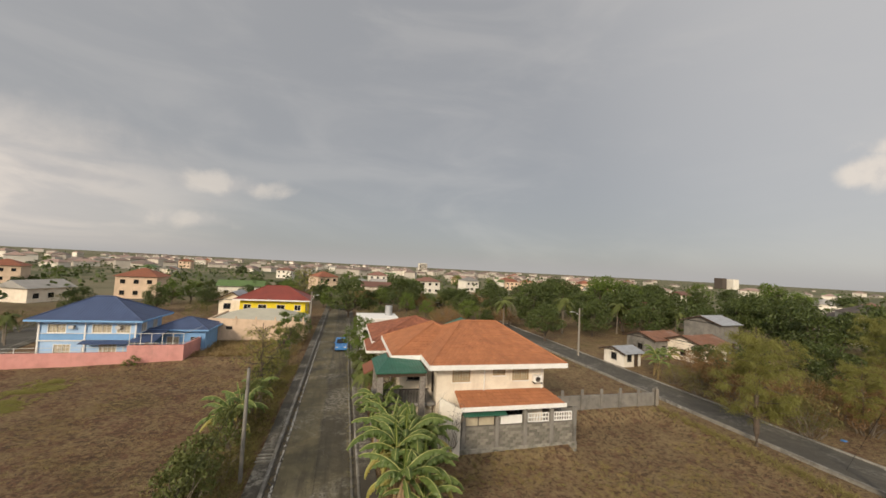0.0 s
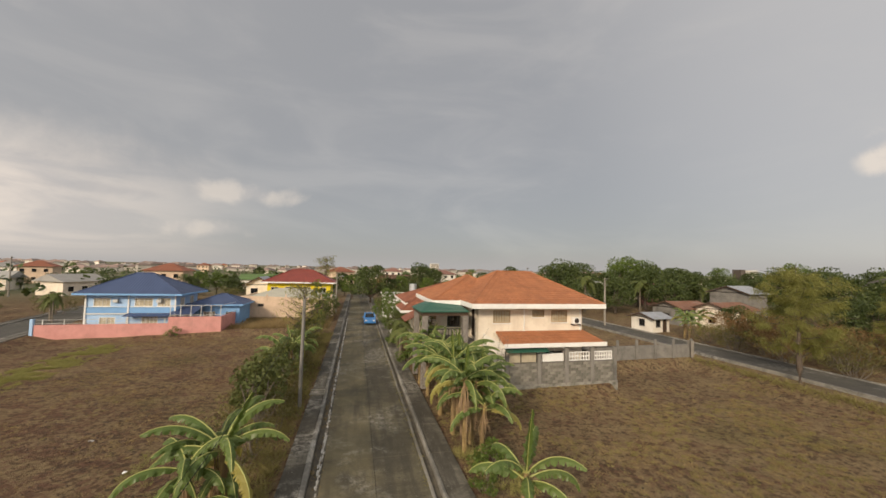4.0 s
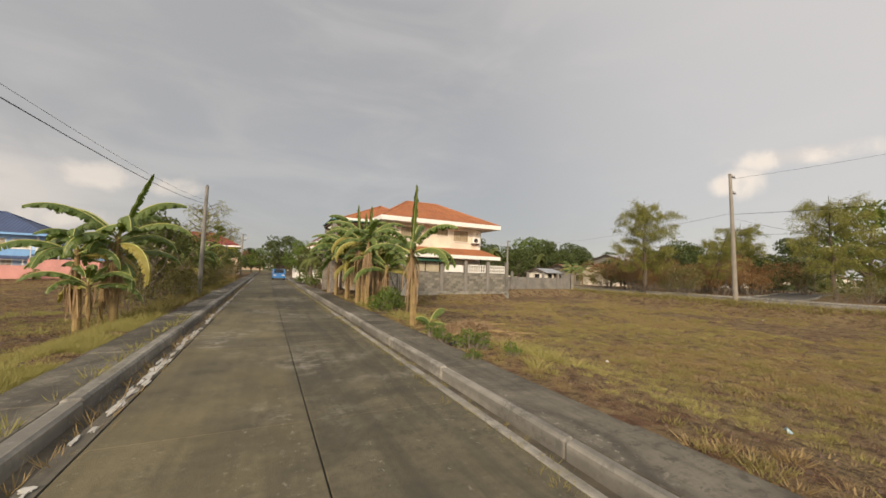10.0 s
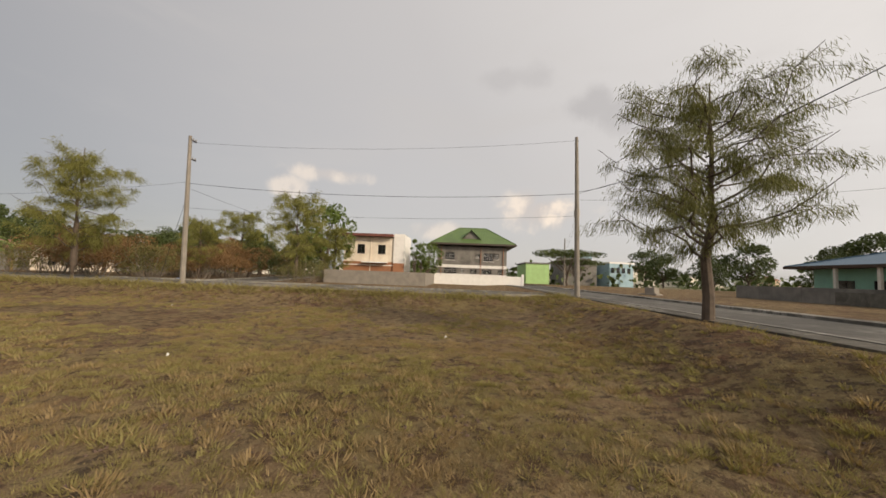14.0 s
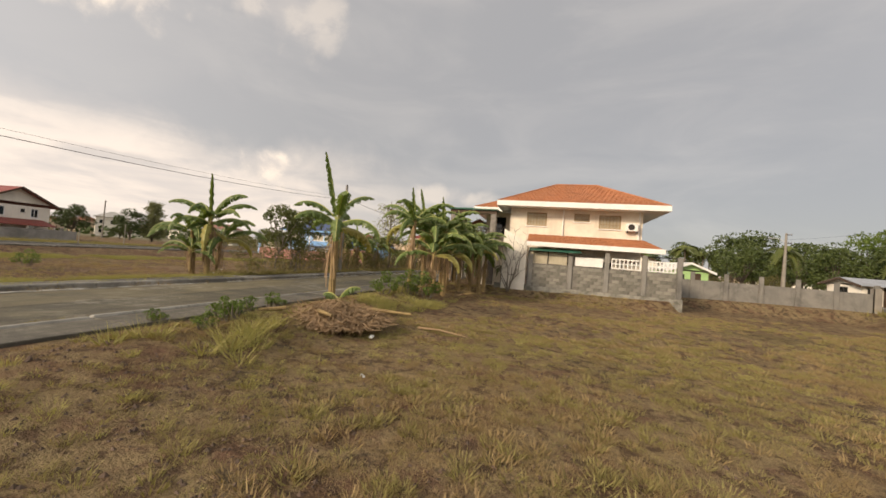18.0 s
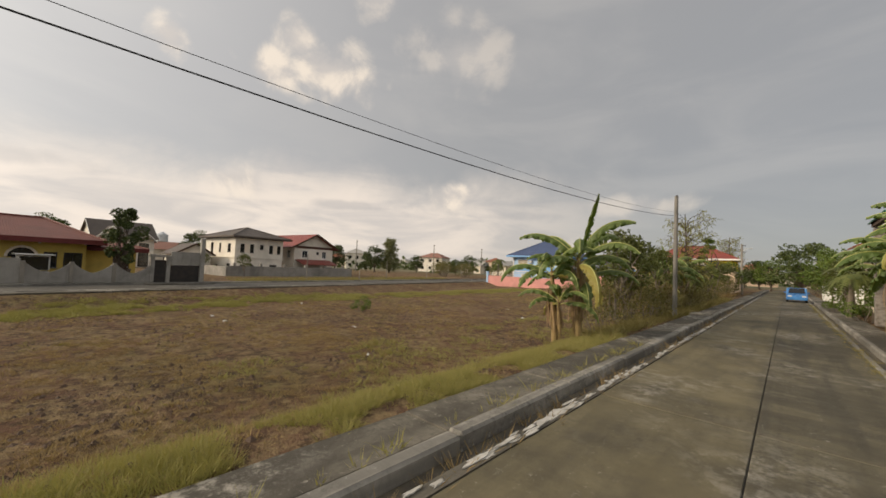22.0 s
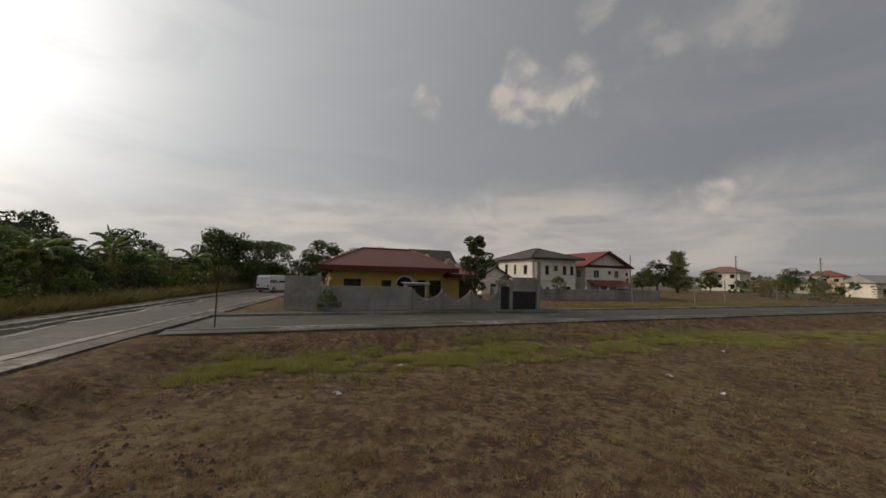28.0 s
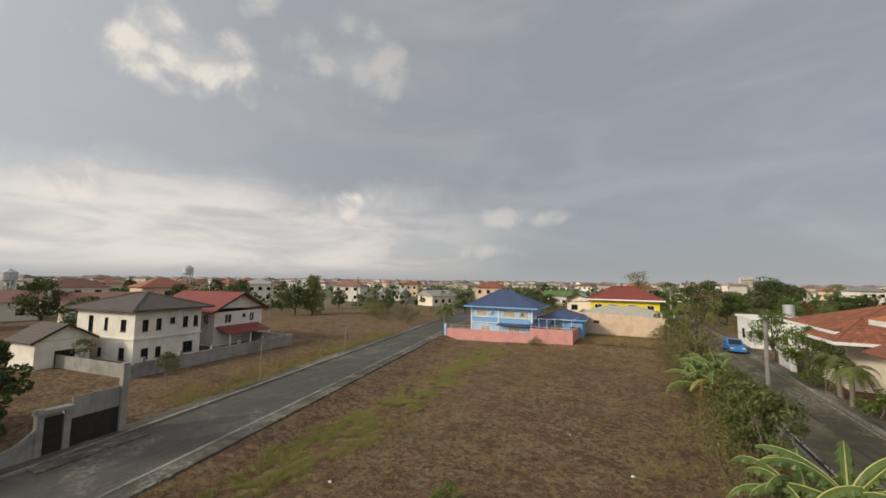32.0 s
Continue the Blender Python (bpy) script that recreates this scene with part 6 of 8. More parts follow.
def palm(name, label, height, seed, fronds=15, length=2.2, leaf="palm_leaf"):
    rng = np.random.default_rng(seed)
    t = thing(name, label, "palm")
    part("trunk", tb([(0, 0, -0.3), (0.1, 0.05, height * 0.5), (0.15, 0.1, height)], [0.17, 0.12, 0.10], 9), "pale_bark", t)
    for i in range(fronds):
        a = i * 2.4
        up = rng.uniform(-0.2, 0.9)
        quads = []
        dirv = np.array([math.cos(a), math.sin(a), 0])
        side = np.array([-math.sin(a), math.cos(a), 0])
        n = 16
        P = [np.array([0.15, 0.1, height]) + dirv * length * s * (0.95 - 0.2 * s) + np.array([0, 0, length * (up * s - 0.95 * s * s)]) for s in np.linspace(0, 1, n + 1)]
        for k in range(n):
            for sg in (-1, 1):
                w = length * 0.26 * math.sin(math.pi * (0.12 + 0.86 * k / n)) * rng.uniform(0.8, 1.1)
                tip = P[k] + side * sg * w + dirv * w * 0.5 + np.array([0, 0, -w * 0.55])
                quads += [P[k], (P[k] + P[k + 1]) / 2 + side * sg * w * 0.3 - np.array([0, 0, 0.02]), tip, P[k + 1]]
        soup("frond", np.array(quads), 4, leaf, t)
    return t


def banana_leaf(rng, parent, base, az, rise, length, width, droop, mat_name="banana_leaf", tears=0.5, fold=0.6, rib="banana_rib"):
    """One leaf: an arched rib with two blade halves folding down from it, their rims torn into strips."""
    n = 22
    d, s = np.array([math.cos(az), math.sin(az), 0]), np.array([-math.sin(az), math.cos(az), 0])
    P, ang = [np.array(base, float)], rise
    step = length / n
    N3 = []
    for k in range(n):
        t = d * math.cos(ang) + np.array([0, 0, math.sin(ang)])
        N3.append(np.array([0, 0, math.cos(ang)]) - d * math.sin(ang))
        P.append(P[-1] + step * t)
        ang -= droop / n * (0.35 + 1.4 * k / n)
    N3.append(N3[-1])
    verts, faces = [], []
    for sg in (-1, 1):
        prev = None
        for k in range(3, n + 1):
            q = (k - 3) / (n - 3)
            w = width * 0.5 * (math.sin(math.pi * min(1, 0.12 + 0.85 * q)) ** 0.6) * rng.uniform(0.9, 1.06)
            f = fold + 0.25 * math.sin(k * 1.7 + sg) + rng.uniform(-0.08, 0.08)
            mid = P[k] + s * sg * w * 0.55 * math.cos(f * 0.6) - N3[k] * w * 0.55 * math.sin(f * 0.6)
            tip = mid + s * sg * w * 0.5 * math.cos(f * 1.5) - N3[k] * w * 0.5 * math.sin(f * 1.5) - np.array([0, 0, w * 0.12])
            row = len(verts)
            verts += [tuple(P[k] + np.array([0, 0, 0.008])), tuple(mid)]
            if prev is not None:
                r0, m0, t0 = prev
                quad = (r0, r0 + 1, row + 1, row)
                torn = rng.uniform() < tears
                g = rng.uniform(0.12, 0.45) if torn else 0.0
                j = rng.uniform(0.8, 1.1) if torn else 1.0
                lean = (P[k] - P[k - 1]) * rng.uniform(-0.2, 0.7) * (1 if torn else 0)
                a0 = m0 + (t0 - m0) * j + (tip - t0) * g * 0.5 + lean
                a1 = mid + (tip - mid) * j - (tip - t0) * g * 0.5 + lean
                i = len(verts)
                verts += [tuple(a0), tuple(a1)]
                strip = (r0 + 1, i, i + 1, row + 1)
                faces += [quad, strip] if sg > 0 else [quad[::-1], strip[::-1]]
            prev = (row, mid, tip)
    leaf = raw("leaf", verts, faces, mat_name, parent)
    pts = P[::2]
    part("midrib", tb([tuple(p + np.array([0, 0, 0.012])) for p in pts], [0.026 * (1 - 0.75 * i / len(pts)) for i in range(len(pts))], 5), rib, leaf, "pale midrib")


def banana(seed, stem_h, leaves=8, length=1.9, dry=7, label="banana plant with torn green leaves and dry hanging ones", spear=1.3, spear_az=None, spear_rise=1.36):
    rng = np.random.default_rng(seed)
    t = thing("banana_plant", label, "banana plant", None, "banana plants")
    lx, ly = rng.normal(size=2) * 0.12
    part("pseudostem", tb([(0, 0, -0.2), (lx * 0.3, ly * 0.3, stem_h * 0.4), (lx, ly, stem_h)], [0.13, 0.11, 0.065], 10), "banana_stem", t)
    if spear:
        banana_leaf(rng, t, (lx, ly, stem_h - 0.2), rng.uniform(0, 6.28) if spear_az is None else spear_az, spear_rise, spear + 0.5, 0.30, 0.25, "banana_leaf", 0.9, 0.9)
    for i in range(leaves):
        az = i * 2.39996 + rng.uniform(-0.35, 0.35)
        u = i / max(1, leaves - 1)
        old = i >= leaves - 1
        banana_leaf(rng, t, (lx, ly, stem_h - 0.30 * u), az, 1.05 - 0.75 * u + rng.uniform(-0.15, 0.15), length * rng.uniform(0.85, 1.12), 0.50 * rng.uniform(0.85, 1.15),
                    rng.uniform(1.3, 2.0) + 0.3 * u, "banana_leaf_old" if old else "banana_leaf", rng.choice([0.25, 0.6, 0.9]), rng.uniform(0.45, 0.95))
    for i in range(dry):
        az = rng.uniform(0, 6.28)
        z = stem_h * rng.uniform(0.55, 1.0)
        L = z * rng.uniform(0.45, 0.85)
        d, s = np.array([math.cos(az), math.sin(az), 0]), np.array([-math.sin(az), math.cos(az), 0])
        q = []
        for w in range(6):
            o = s * (w - 2.5) * 0.05 + rng.normal(size=3) * 0.03
            p0 = np.array([lx * z / stem_h, ly * z / stem_h, z]) + d * 0.1
            p1 = p0 + d * rng.uniform(0.02, 0.14) + o * 1.2 - np.array([0, 0, L * rng.uniform(0.2, 0.5)])
            p2 = p0 + d * rng.uniform(-0.04, 0.10) + o * 1.4 - np.array([0, 0, L * rng.uniform(0.6, 1.0)])
            ww = s * rng.uniform(0.008, 0.030)
            q += [p0 - ww * 0.3, p0 + ww * 0.3, p1 + ww, p1 - ww, p1 - ww, p1 + ww, p2 + ww * 0.7, p2 - ww * 0.7]
        soup("dry_leaf", np.array(q), 4, "banana_dry", t)
    return t


def place(ob, x, y, scale=1.0, turn=0.0, z=None):
    """A copy of a plant, standing on the ground."""
    zz = ground_z(x, y) if z is None else z
    return copy_thing(ob, Matrix.LocRotScale((x, y, zz), Euler((0, 0, radians(turn))), (scale,) * 3))


def settle(ob, x, y, scale=1.0, turn=0.0, z=None):
    ob.matrix_world = Matrix.LocRotScale((x, y, ground_z(x, y) if z is None else z), Euler((0, 0, radians(turn))), (scale,) * 3)
    return ob


# bananas: the lone one on the verge, the thicket before the cream house, the clump across the road
lone = banana(11, 2.55, 9, 1.8, 5, "tall lone banana plant with a yellowed stem and dry skirt", spear=1.75)
settle(lone, 3.85, 9.15, 1.0, 40)
ban = [banana(21, 3.3, 10, 2.1, 6), banana(22, 2.8, 9, 2.2, 5, spear=0), banana(23, 3.6, 9, 2.0, 6), banana(24, 2.1, 9, 2.1, 4, spear=0)]
settle(ban[0], 3.9, 15.6, 1.0, 10)
settle(ban[1], 4.5, 16.6, 1.05, 100)
settle(ban[2], 3.9, 17.6, 1.0, 200)
settle(ban[3], 5.0, 18.2, 1.1, 320)
for i, (x, y, k, s) in enumerate(((4.5, 18.9, 0, 1.05), (3.8, 20.0, 1, 1.0), (5.2, 20.4, 2, 0.95), (4.2, 21.6, 0, 0.95), (5.6, 21.9, 3, 1.2), (6.4, 22.3, 1, 0.9), (3.7, 23.2, 2, 0.9),
                                  (4.8, 16.0, 3, 0.9), (5.8, 20.9, 0, 0.85), (3.6, 25.6, 1, 1.0), (3.9, 24.4, 2, 0.95), (4.4, 19.4, 1, 1.05), (5.2, 17.0, 2, 0.9), (4.0, 21.0, 3, 1.2), (6.3, 21.2, 1, 0.95))):
    place(ban[k], x, y, s, 47 * i)
left_ban = banana(31, 2.7, 11, 2.3, 9, "banana clump with broad arching leaves by the pavement", spear=2.0, spear_az=-1.15, spear_rise=1.05)
settle(left_ban, -4.7, 12.4, 1.0, 20)
for i, (x, y, k, s) in enumerate(((-5.5, 12.4, 1, 0.85), (-5.3, 13.4, 3, 0.95), (-5.1, 11.9, 3, 0.62), (-5.6, 25.8, 1, 1.0), (-5.2, 26.8, 0, 0.9), (-6.0, 27.6, 3, 1.0), (-4.9, 30.5, 1, 0.9))):
    place(ban[k], x, y, s, 61 * i + 15)
sapling = banana(41, 0.25, 5, 0.8, 0, spear=0, label= "young banana sucker beside a heap of cut leaves")
settle(sapling, 4.45, 8.9, 0.9, 30)

# leafless shrub against the end wall
rb = np.random.default_rng(17)
bare_shrub = thing("bare_shrub", "leafless grey shrub with thin crooked branches", "shrub")
tw = bmesh.new()
for i in range(9):
    a = i * 0.7
    bm = bmesh.new()
    tip = (math.cos(a) * rb.uniform(0.5, 1.3), math.sin(a) * rb.uniform(0.2, 0.6), rb.uniform(2.2, 3.7))
    pts = limbs(bm, rb, (0, 0, -0.2), tip, 0.035, 0.008, 5, 0.2, 6)
    for k in range(6):
        o = pts[int(rb.integers(2, 6))]
        limbs(tw, rb, o, o + rb.uniform(-1, 1, 3) * np.array([0.7, 0.4, 0.3]) + np.array([0, 0, 0.45]), 0.012, 0.004, 4, 0.2, 4)
    part("branch", bm, "pale_bark", bare_shrub)
tagged(part("twigs", tw, "pale_bark", bare_shrub), kind="stuff")
settle(bare_shrub, 7.9, 22.7, 1.0, 0)

# heap of cut banana leaves and stems
def leaf_heap(x, y, rx, ry, h, n, seed):
    rng = np.random.default_rng(seed)
    t = thing("leaf_heap", "heap of dry cut banana leaves and stems", "debris heap", pose(x, y, ground_z(x, y)))
    q = []
    for i in range(n):
        a, r = rng.uniform(0, 6.28), math.sqrt(rng.uniform(0, 1))
        c = np.array([math.cos(a) * r * rx, math.sin(a) * r * ry, h * (1 - r) * rng.uniform(0.4, 1.05) + 0.03])
        d = unit(np.array([rng.normal(), rng.normal(), rng.normal() * 0.4]))
        s = unit(np.cross(d, np.array([0, 0, 1.0]) + rng.normal(size=3) * 0.7)) * rng.uniform(0.003, 0.013)
        L = rng.uniform(0.08, 0.45)
        b = c + d * L * 0.5 + np.array([0, 0, -0.05])
        e = c + d * L
        e[2] = max(0.02, e[2] - 0.12)
        q += [c - s, c + s, b + s, b - s, b - s, b + s, e + s * 0.4, e - s * 0.4]
    soup("dry_leaves", np.array(q), 4, "banana_dry", t)
    for i in range(3):
        a = rng.uniform(0, 6.28)
        c = np.array([rng.uniform(-rx, rx) * 0.7, rng.uniform(-ry, ry) * 0.7, 0.12 + rng.uniform(0, h * 0.5)])
        d = np.array([math.cos(a), math.sin(a), rng.uniform(-0.1, 0.1)])
        part("cut_stem", tb([tuple(c), tuple(c + d * rng.uniform(0.5, 1.4))], [0.05, 0.035], 7), "banana_stem", t)


leaf_heap(5.0, 7.5, 1.35, 1.5, 0.50, 9000, 3)
leaf_heap(6.2, 19.6, 1.5, 0.6, 0.2, 120, 4)

# she-oaks
big_oak = casuarina("she_oak", "tall wispy she-oak with a dark straight trunk", 7.9, 3.3, 5, "casuarina_dark", 38000, 0.0085, 0.23, 0.24, stout=0.3, droop=0.95)
settle(big_oak, 18.5, -11.1, 0.88, 30)
oak2 = casuarina("she_oak", "yellow-green wispy she-oak at the roadside", 8.6, 3.0, 6, "casuarina", 19000, 0.011, 0.42, 0.2, nl=30, stout=0.2)
settle(oak2, 30.85, 20.4, 1.05, 0)
for x, y, s, a in ((47.8, 13.3, 1.15, 40), (52.5, 10.8, 0.8, 160), (58, 26, 1.1, 250), (42.5, 20.4, 0.7, 80)):
    place(oak2, x, y, s, a)
pale_oak = casuarina("she_oak", "sparse pale she-oak beyond the pavement shrubs", 7.5, 2.0, 8, "casuarina", 1500, 0.022, 0.4, 0.3, 0.2)
settle(pale_oak, -5.2, 33.5, 1.0, 0)
place(pale_oak, -8.5, 96, 1.5, 90)
place(pale_oak, 5.2, 29.9, 0.75, 10)
cone_pine = casuarina("conical_pine", "dense conical grey-green pine in the empty lot", 8.0, 2.5, 9, "pine_leaf", 9000, 0.04, 0.45, 0.05, nl=60, stout=0.15, cone=True)
settle(cone_pine, -73.4, 59.5, 1.17, 0)
spire = broad_tree("columnar_tree", "narrow columnar evergreen by the road", 5.2, 0.75, "bright_leaf", 13, 16, 110, 0.16, trunk=0.1, low=0.06)
settle(spire, -5.6, 46, 1.35)

# broad trees
mango = [broad_tree("mango_tree", "dense dark green mango tree", 9.0, 4.6, "mango_leaf", 50 + i, 30, 130, 0.46, trunk=0.2, low=0.15, split=False) for i in range(3)]
bright = broad_tree("rain_tree", "leafy bright green tree", 8.0, 3.6, "bright_leaf", 60, 26, 120, 0.36, trunk=0.25)
umbrella = broad_tree("acacia", "flat-topped dark green acacia tree", 6.6, 5.6, "mango_leaf", 61, 34, 110, 0.34, trunk=0.35, flat=True)
small = broad_tree("young_tree", "small leafy street tree with broad green leaves", 4.2, 1.25, "young_leaf", 62, 18, 80, 0.19, "pale_bark", trunk=0.35, trunk_r=0.06, low=0.4)
scrub = [shrub("scrub_bush", "dusty olive-green scrub bush in dry grass", 3.2, 2.1, "scrub_leaf", 70 + i, 18, 120, 0.13) for i in range(2)]
russet = shrub("dry_bush", "dry russet-brown bush with tangled stems", 3.6, 2.4, "russet_leaf", 75, 16, 330, 0.115)
greenbush = shrub("green_bush", "low green garden bush", 1.2, 0.8, "bright_leaf", 76, 9, 90, 0.12)
coco = palm("coconut_palm", "coconut palm with drooping fronds", 6.0, 80, 16, 3.0)
fan = palm("garden_palm", "short feathery garden palm", 2.6, 81, 14, 1.7)
settle(mango[0], 2.2, 86, 1.0, 0)
settle(mango[1], 15.5, 98, 1.0, 40)
settle(mango[2], 20, 104, 0.9, 70)
settle(bright, 58.5, 14.0, 1.3, 0)
settle(umbrella, 74, -23.5, 0.95, 0)
settle(small, -5.0, 17.4, 1.0, 0)
settle(scrub[0], -5.2, 19.3, 0.9, 0)
settle(scrub[1], -5.8, 21.0, 0.95, 60)
settle(russet, 41, 24, 1.2, 0)
settle(greenbush, -21.3, 48.3, 1.0, 0)
settle(coco, 31, 66, 1.0, 0)
settle(fan, 3.0, 33.0, 1.0, 0)
for ob, x, y, s, a in ((small, -5.3, 18.9, 0.85, 80), (small, -4.9, 23.6, 0.9, 200), (scrub[0], -5.2, 24.8, 0.8, 30), (scrub[1], -5.3, 28.6, 0.8, 10), (scrub[0], -5.6, 31.2, 0.9, 90), (small, -5.0, 29.8, 0.85, 10), (scrub[1], -5.4, 35, 0.8, 100),
                       (scrub[0], -5.3, 38, 0.75, 0), (small, -4.8, 40.5, 0.8, 30), (scrub[1], -5.6, 43, 0.7, 70), (fan, -5.6, 36.5, 0.9, 40), (small, -4.6, 53, 0.9, 0), (scrub[0], -5.2, 57, 0.9, 0), (bright, -5.3, 60.0, 0.4, 0)):
    place(ob, x, y, s, a)
for ob, x, y, s, a in ((fan, 3.4, 35.5, 1.1, 90), (small, 3.2, 37.5, 0.9, 70), (bright, 3.6, 41.5, 0.42, 20), (bright, 3.4, 49.5, 0.5, 200), (greenbush, 3.6, 31.2, 1.5, 0), (greenbush, 3.1, 39.2, 1.3, 50), (fan, 7.2, 24.2, 0.5, 0),
                       (greenbush, 4.3, 14.2, 0.9, 0), (greenbush, 3.9, 12.8, 0.8, 60), (greenbush, 5.0, 14.9, 1.0, 200),
                       (greenbush, -31.6, -5.9, 1.1, 0), (greenbush, -16.2, 11.9, 0.75, 0), (greenbush, -29.6, 50.4, 0.5, 90), (small, -52.6, 13.6, 0.6, 0)):
    place(ob, x, y, s, a)
rh = np.random.default_rng(71)
for i, y in enumerate(np.arange(16.6, 62, 2.9)):
    ob = (scrub[0], small, scrub[1], pale_oak, scrub[0])[i % 5]
    s = rh.uniform(0.8, 1.12) * (0.45 if ob is pale_oak else 1.0)
    place(ob, -5.0 - rh.uniform(0, 1.0), float(y), s, float(rh.uniform(0, 360)))
for x, y, k, s in ((37.5, 21, 0, 1.1), (43, 20.5, 2, 1.0), (46, 24, 1, 1.3), (39, 28, 2, 1.2), (44, 29, 0, 1.2), (50, 22.5, 2, 1.2), (49, 28, 1, 1.2), (38, 34, 1, 1.0), (53, 33, 0, 1.4), (42, 34, 2, 1.1), (56, 24, 2, 1.2),
                   (41, 11.0, 1, 0.7), (44, 10.2, 0, 0.9), (47.5, 10.2, 0, 0.8), (39.2, 22.4, 0, 1.2), (47.2, 19.6, 2, 1.1), (59, 30, 0, 1.5), (63, 21, 1, 1.3), (66, 25, 2, 1.4), (37.4, 25.4, 2, 1.1), (37.2, 30.2, 0, 1.1)):
    place((scrub[0], scrub[1], russet)[k], x, y, s, x * 37)
for x, y, s in ((38.5, 37.5, 0.9), (39.8, 38.6, 0.8), (37.6, 36.0, 0.7), (41.5, 38.0, 0.9)):
    place(ban[1], x, y, s, x * 50)
# dark trees behind the dry scrub
for x, y, s, k in ((47, 32, 0.55, 0), (52.5, 27.5, 0.58, 1), (56, 31, 0.65, 2), (61, 24.5, 0.6, 0), (51, 20.5, 0.42, 1), (45, 36, 0.5, 2), (41, 30.5, 0.4, 0)):
    place(mango[k], x, y, s, x * 29)
# woods to the north-east
rw = np.random.default_rng(90)
for i in range(46):
    x, y = rw.uniform(58, 150), rw.uniform(50, 150)
    az = math.degrees(math.atan2(x, y))
    if az < 27 or az > 66 or math.hypot(x, y) < 86:
        continue
    place(mango[i % 3] if i % 5 else bright, x, y, rw.uniform(0.8, 1.25), rw.uniform(0, 360))
for x, y, s in ((40, 72, 1.0), (35.5, 58, 0.8), (46, 78, 1.15), (52, 70, 0.9), (38, 88, 1.1), (60, 92, 1.2), (66, 64, 0.9), (29, 84, 0.9), (48, 62, 0.8), (56, 58, 0.85), (70, 40, 0.9), (76, 46, 1.0), (82, 38, 1.0), (88, 30, 1.0), (84, 54, 0.9), (92, 44, 1.1), (96, 34, 1.2), (74, 32, 0.8)):
    place(mango[int(x) % 3], x, y, s, x * 31)
for x, y, s in ((44, 66, 1.1), (37, 76, 1.0), (57, 66, 1.0), (66, 60, 0.9), (80, 26, 0.9), (118, 60, 1.3)):
    place(coco, x, y, s, y * 9)
place(umbrella, 80, -27, 0.8, 60)
place(bright, 68.5, 0.6, 0.62, 0)
place(spire, 65.0, 2.4, 1.0, 0)
place(spire, 66.2, 1.6, 0.9, 0)
# trees to the south and south-east
for x, y, s, k in ((34, -62, 1.0, 0), (42, -58, 0.9, 1), (50, -55, 0.85, 2), (60, -60, 1.0, 0), (26, -58, 0.8, 1), (70, -66, 1.0, 2), (84, -62, 1.1, 1), (16, -60, 0.9, 0), (4, -62, 1.0, 2), (-8, -58, 0.9, 1), (96, -52, 0.9, 0), (120, -60, 1.2, 1), (110, -72, 1.2, 2), (56, -50, 0.6, 0), (76, -50, 0.6, 2)):
    place(mango[k], x, y, s, x * 17)
# thicket along the south side of the cross street
for i in range(30):
    x = -16 - i * 1.35
    y = -21.5 - 3 * rw.uniform(0, 1.4)
    k = i % 4
    if k == 0:
        place(ban[i % 3], x, y, rw.uniform(0.9, 1.2), i * 50)
    elif k == 1:
        place(scrub[i % 2], x, y, rw.uniform(0.9, 1.25), i * 50)
    elif k == 2:
        place(greenbush, x, y + 2, rw.uniform(1.4, 2.2), i * 50)
    else:
        place(ban[(i + 1) % 3], x, y - 2, rw.uniform(0.9, 1.3), i * 50)
# deeper rows of the thicket
for i in range(44):
    x = -12 - i * 1.15
    k = i % 5
    ob = (scrub[0], ban[i % 4], scrub[1], greenbush, mango[i % 3])[k]
    s = rw.uniform(0.95, 1.3) * (1.0, 0.9, 1.0, 2.4, 0.42)[k]
    place(ob, x, -24.0 - rw.uniform(0, 5.0), s, i * 67)
for i in range(40):
    x = -34 - i * 1.25
    place((scrub[0], scrub[1], greenbush, mango[i % 3])[i % 4], x, -19.6 - rw.uniform(0, 6.0), rw.uniform(0.9, 1.25) * (0.95, 1.0, 1.9, 0.34)[i % 4], i * 83)
place(bright, -28.5, -24.0, 0.52, 0)
place(bright, -36, -26, 0.45, 100)
for x, y, s, k in ((-62, -22, 0.85, 0), (-70, -26, 0.9, 1), (-56, -30, 0.8, 2), (-48, -34, 0.8, 0), (-78, -20, 0.9, 2), (-66, -12, 0.6, 1), (-88, -12, 1.0, 0), (-38, -38, 0.8, 1), (-30, -42, 0.8, 2), (-96, 0, 0.9, 1), (-60, -18, 0.45, 2)):
    place(mango[k], x, y, s, x * 13)
place(umbrella, -66, -20, 1.05, 30)
# trees to the west and north-west
for ob, x, y, s in ((mango[0], -84, 60, 0.5), (mango[1], -81, 76, 0.55), (scrub[0], -55, 60, 1.3), (scrub[1], -59, 64, 1.4), (scrub[0], -63, 68, 1.5), (scrub[1], -54, 66, 1.3), (mango[2], -62, 72, 0.5), (coco, -38.5, 57.0, 0.62), (fan, -40, 59, 1.1),
                    (mango[0], -47, 84, 0.6), (mango[1], -36, 88, 0.6), (mango[2], -28, 92, 0.6), (scrub[0], -25, 78, 1.5), (scrub[1], -20, 92, 1.5), (mango[0], -4, 104, 0.7), (bright, -2, 96, 0.6), (mango[1], -75, 56, 0.7),
                    (mango[2], -88, 40, 0.8), (mango[0], -72, 20, 0.6), (mango[1], -92, 22, 0.8), (bright, -86, -6, 0.7), (scrub[0], -47, 58, 1.2), (scrub[1], -44, 66, 1.4), (small, -40, 14, 0.6), (mango[2], -100, 60, 0.9), (coco, -58, 27.5, 0.35)):
    place(ob, x, y, s, (x * 7 + y * 13) % 360)
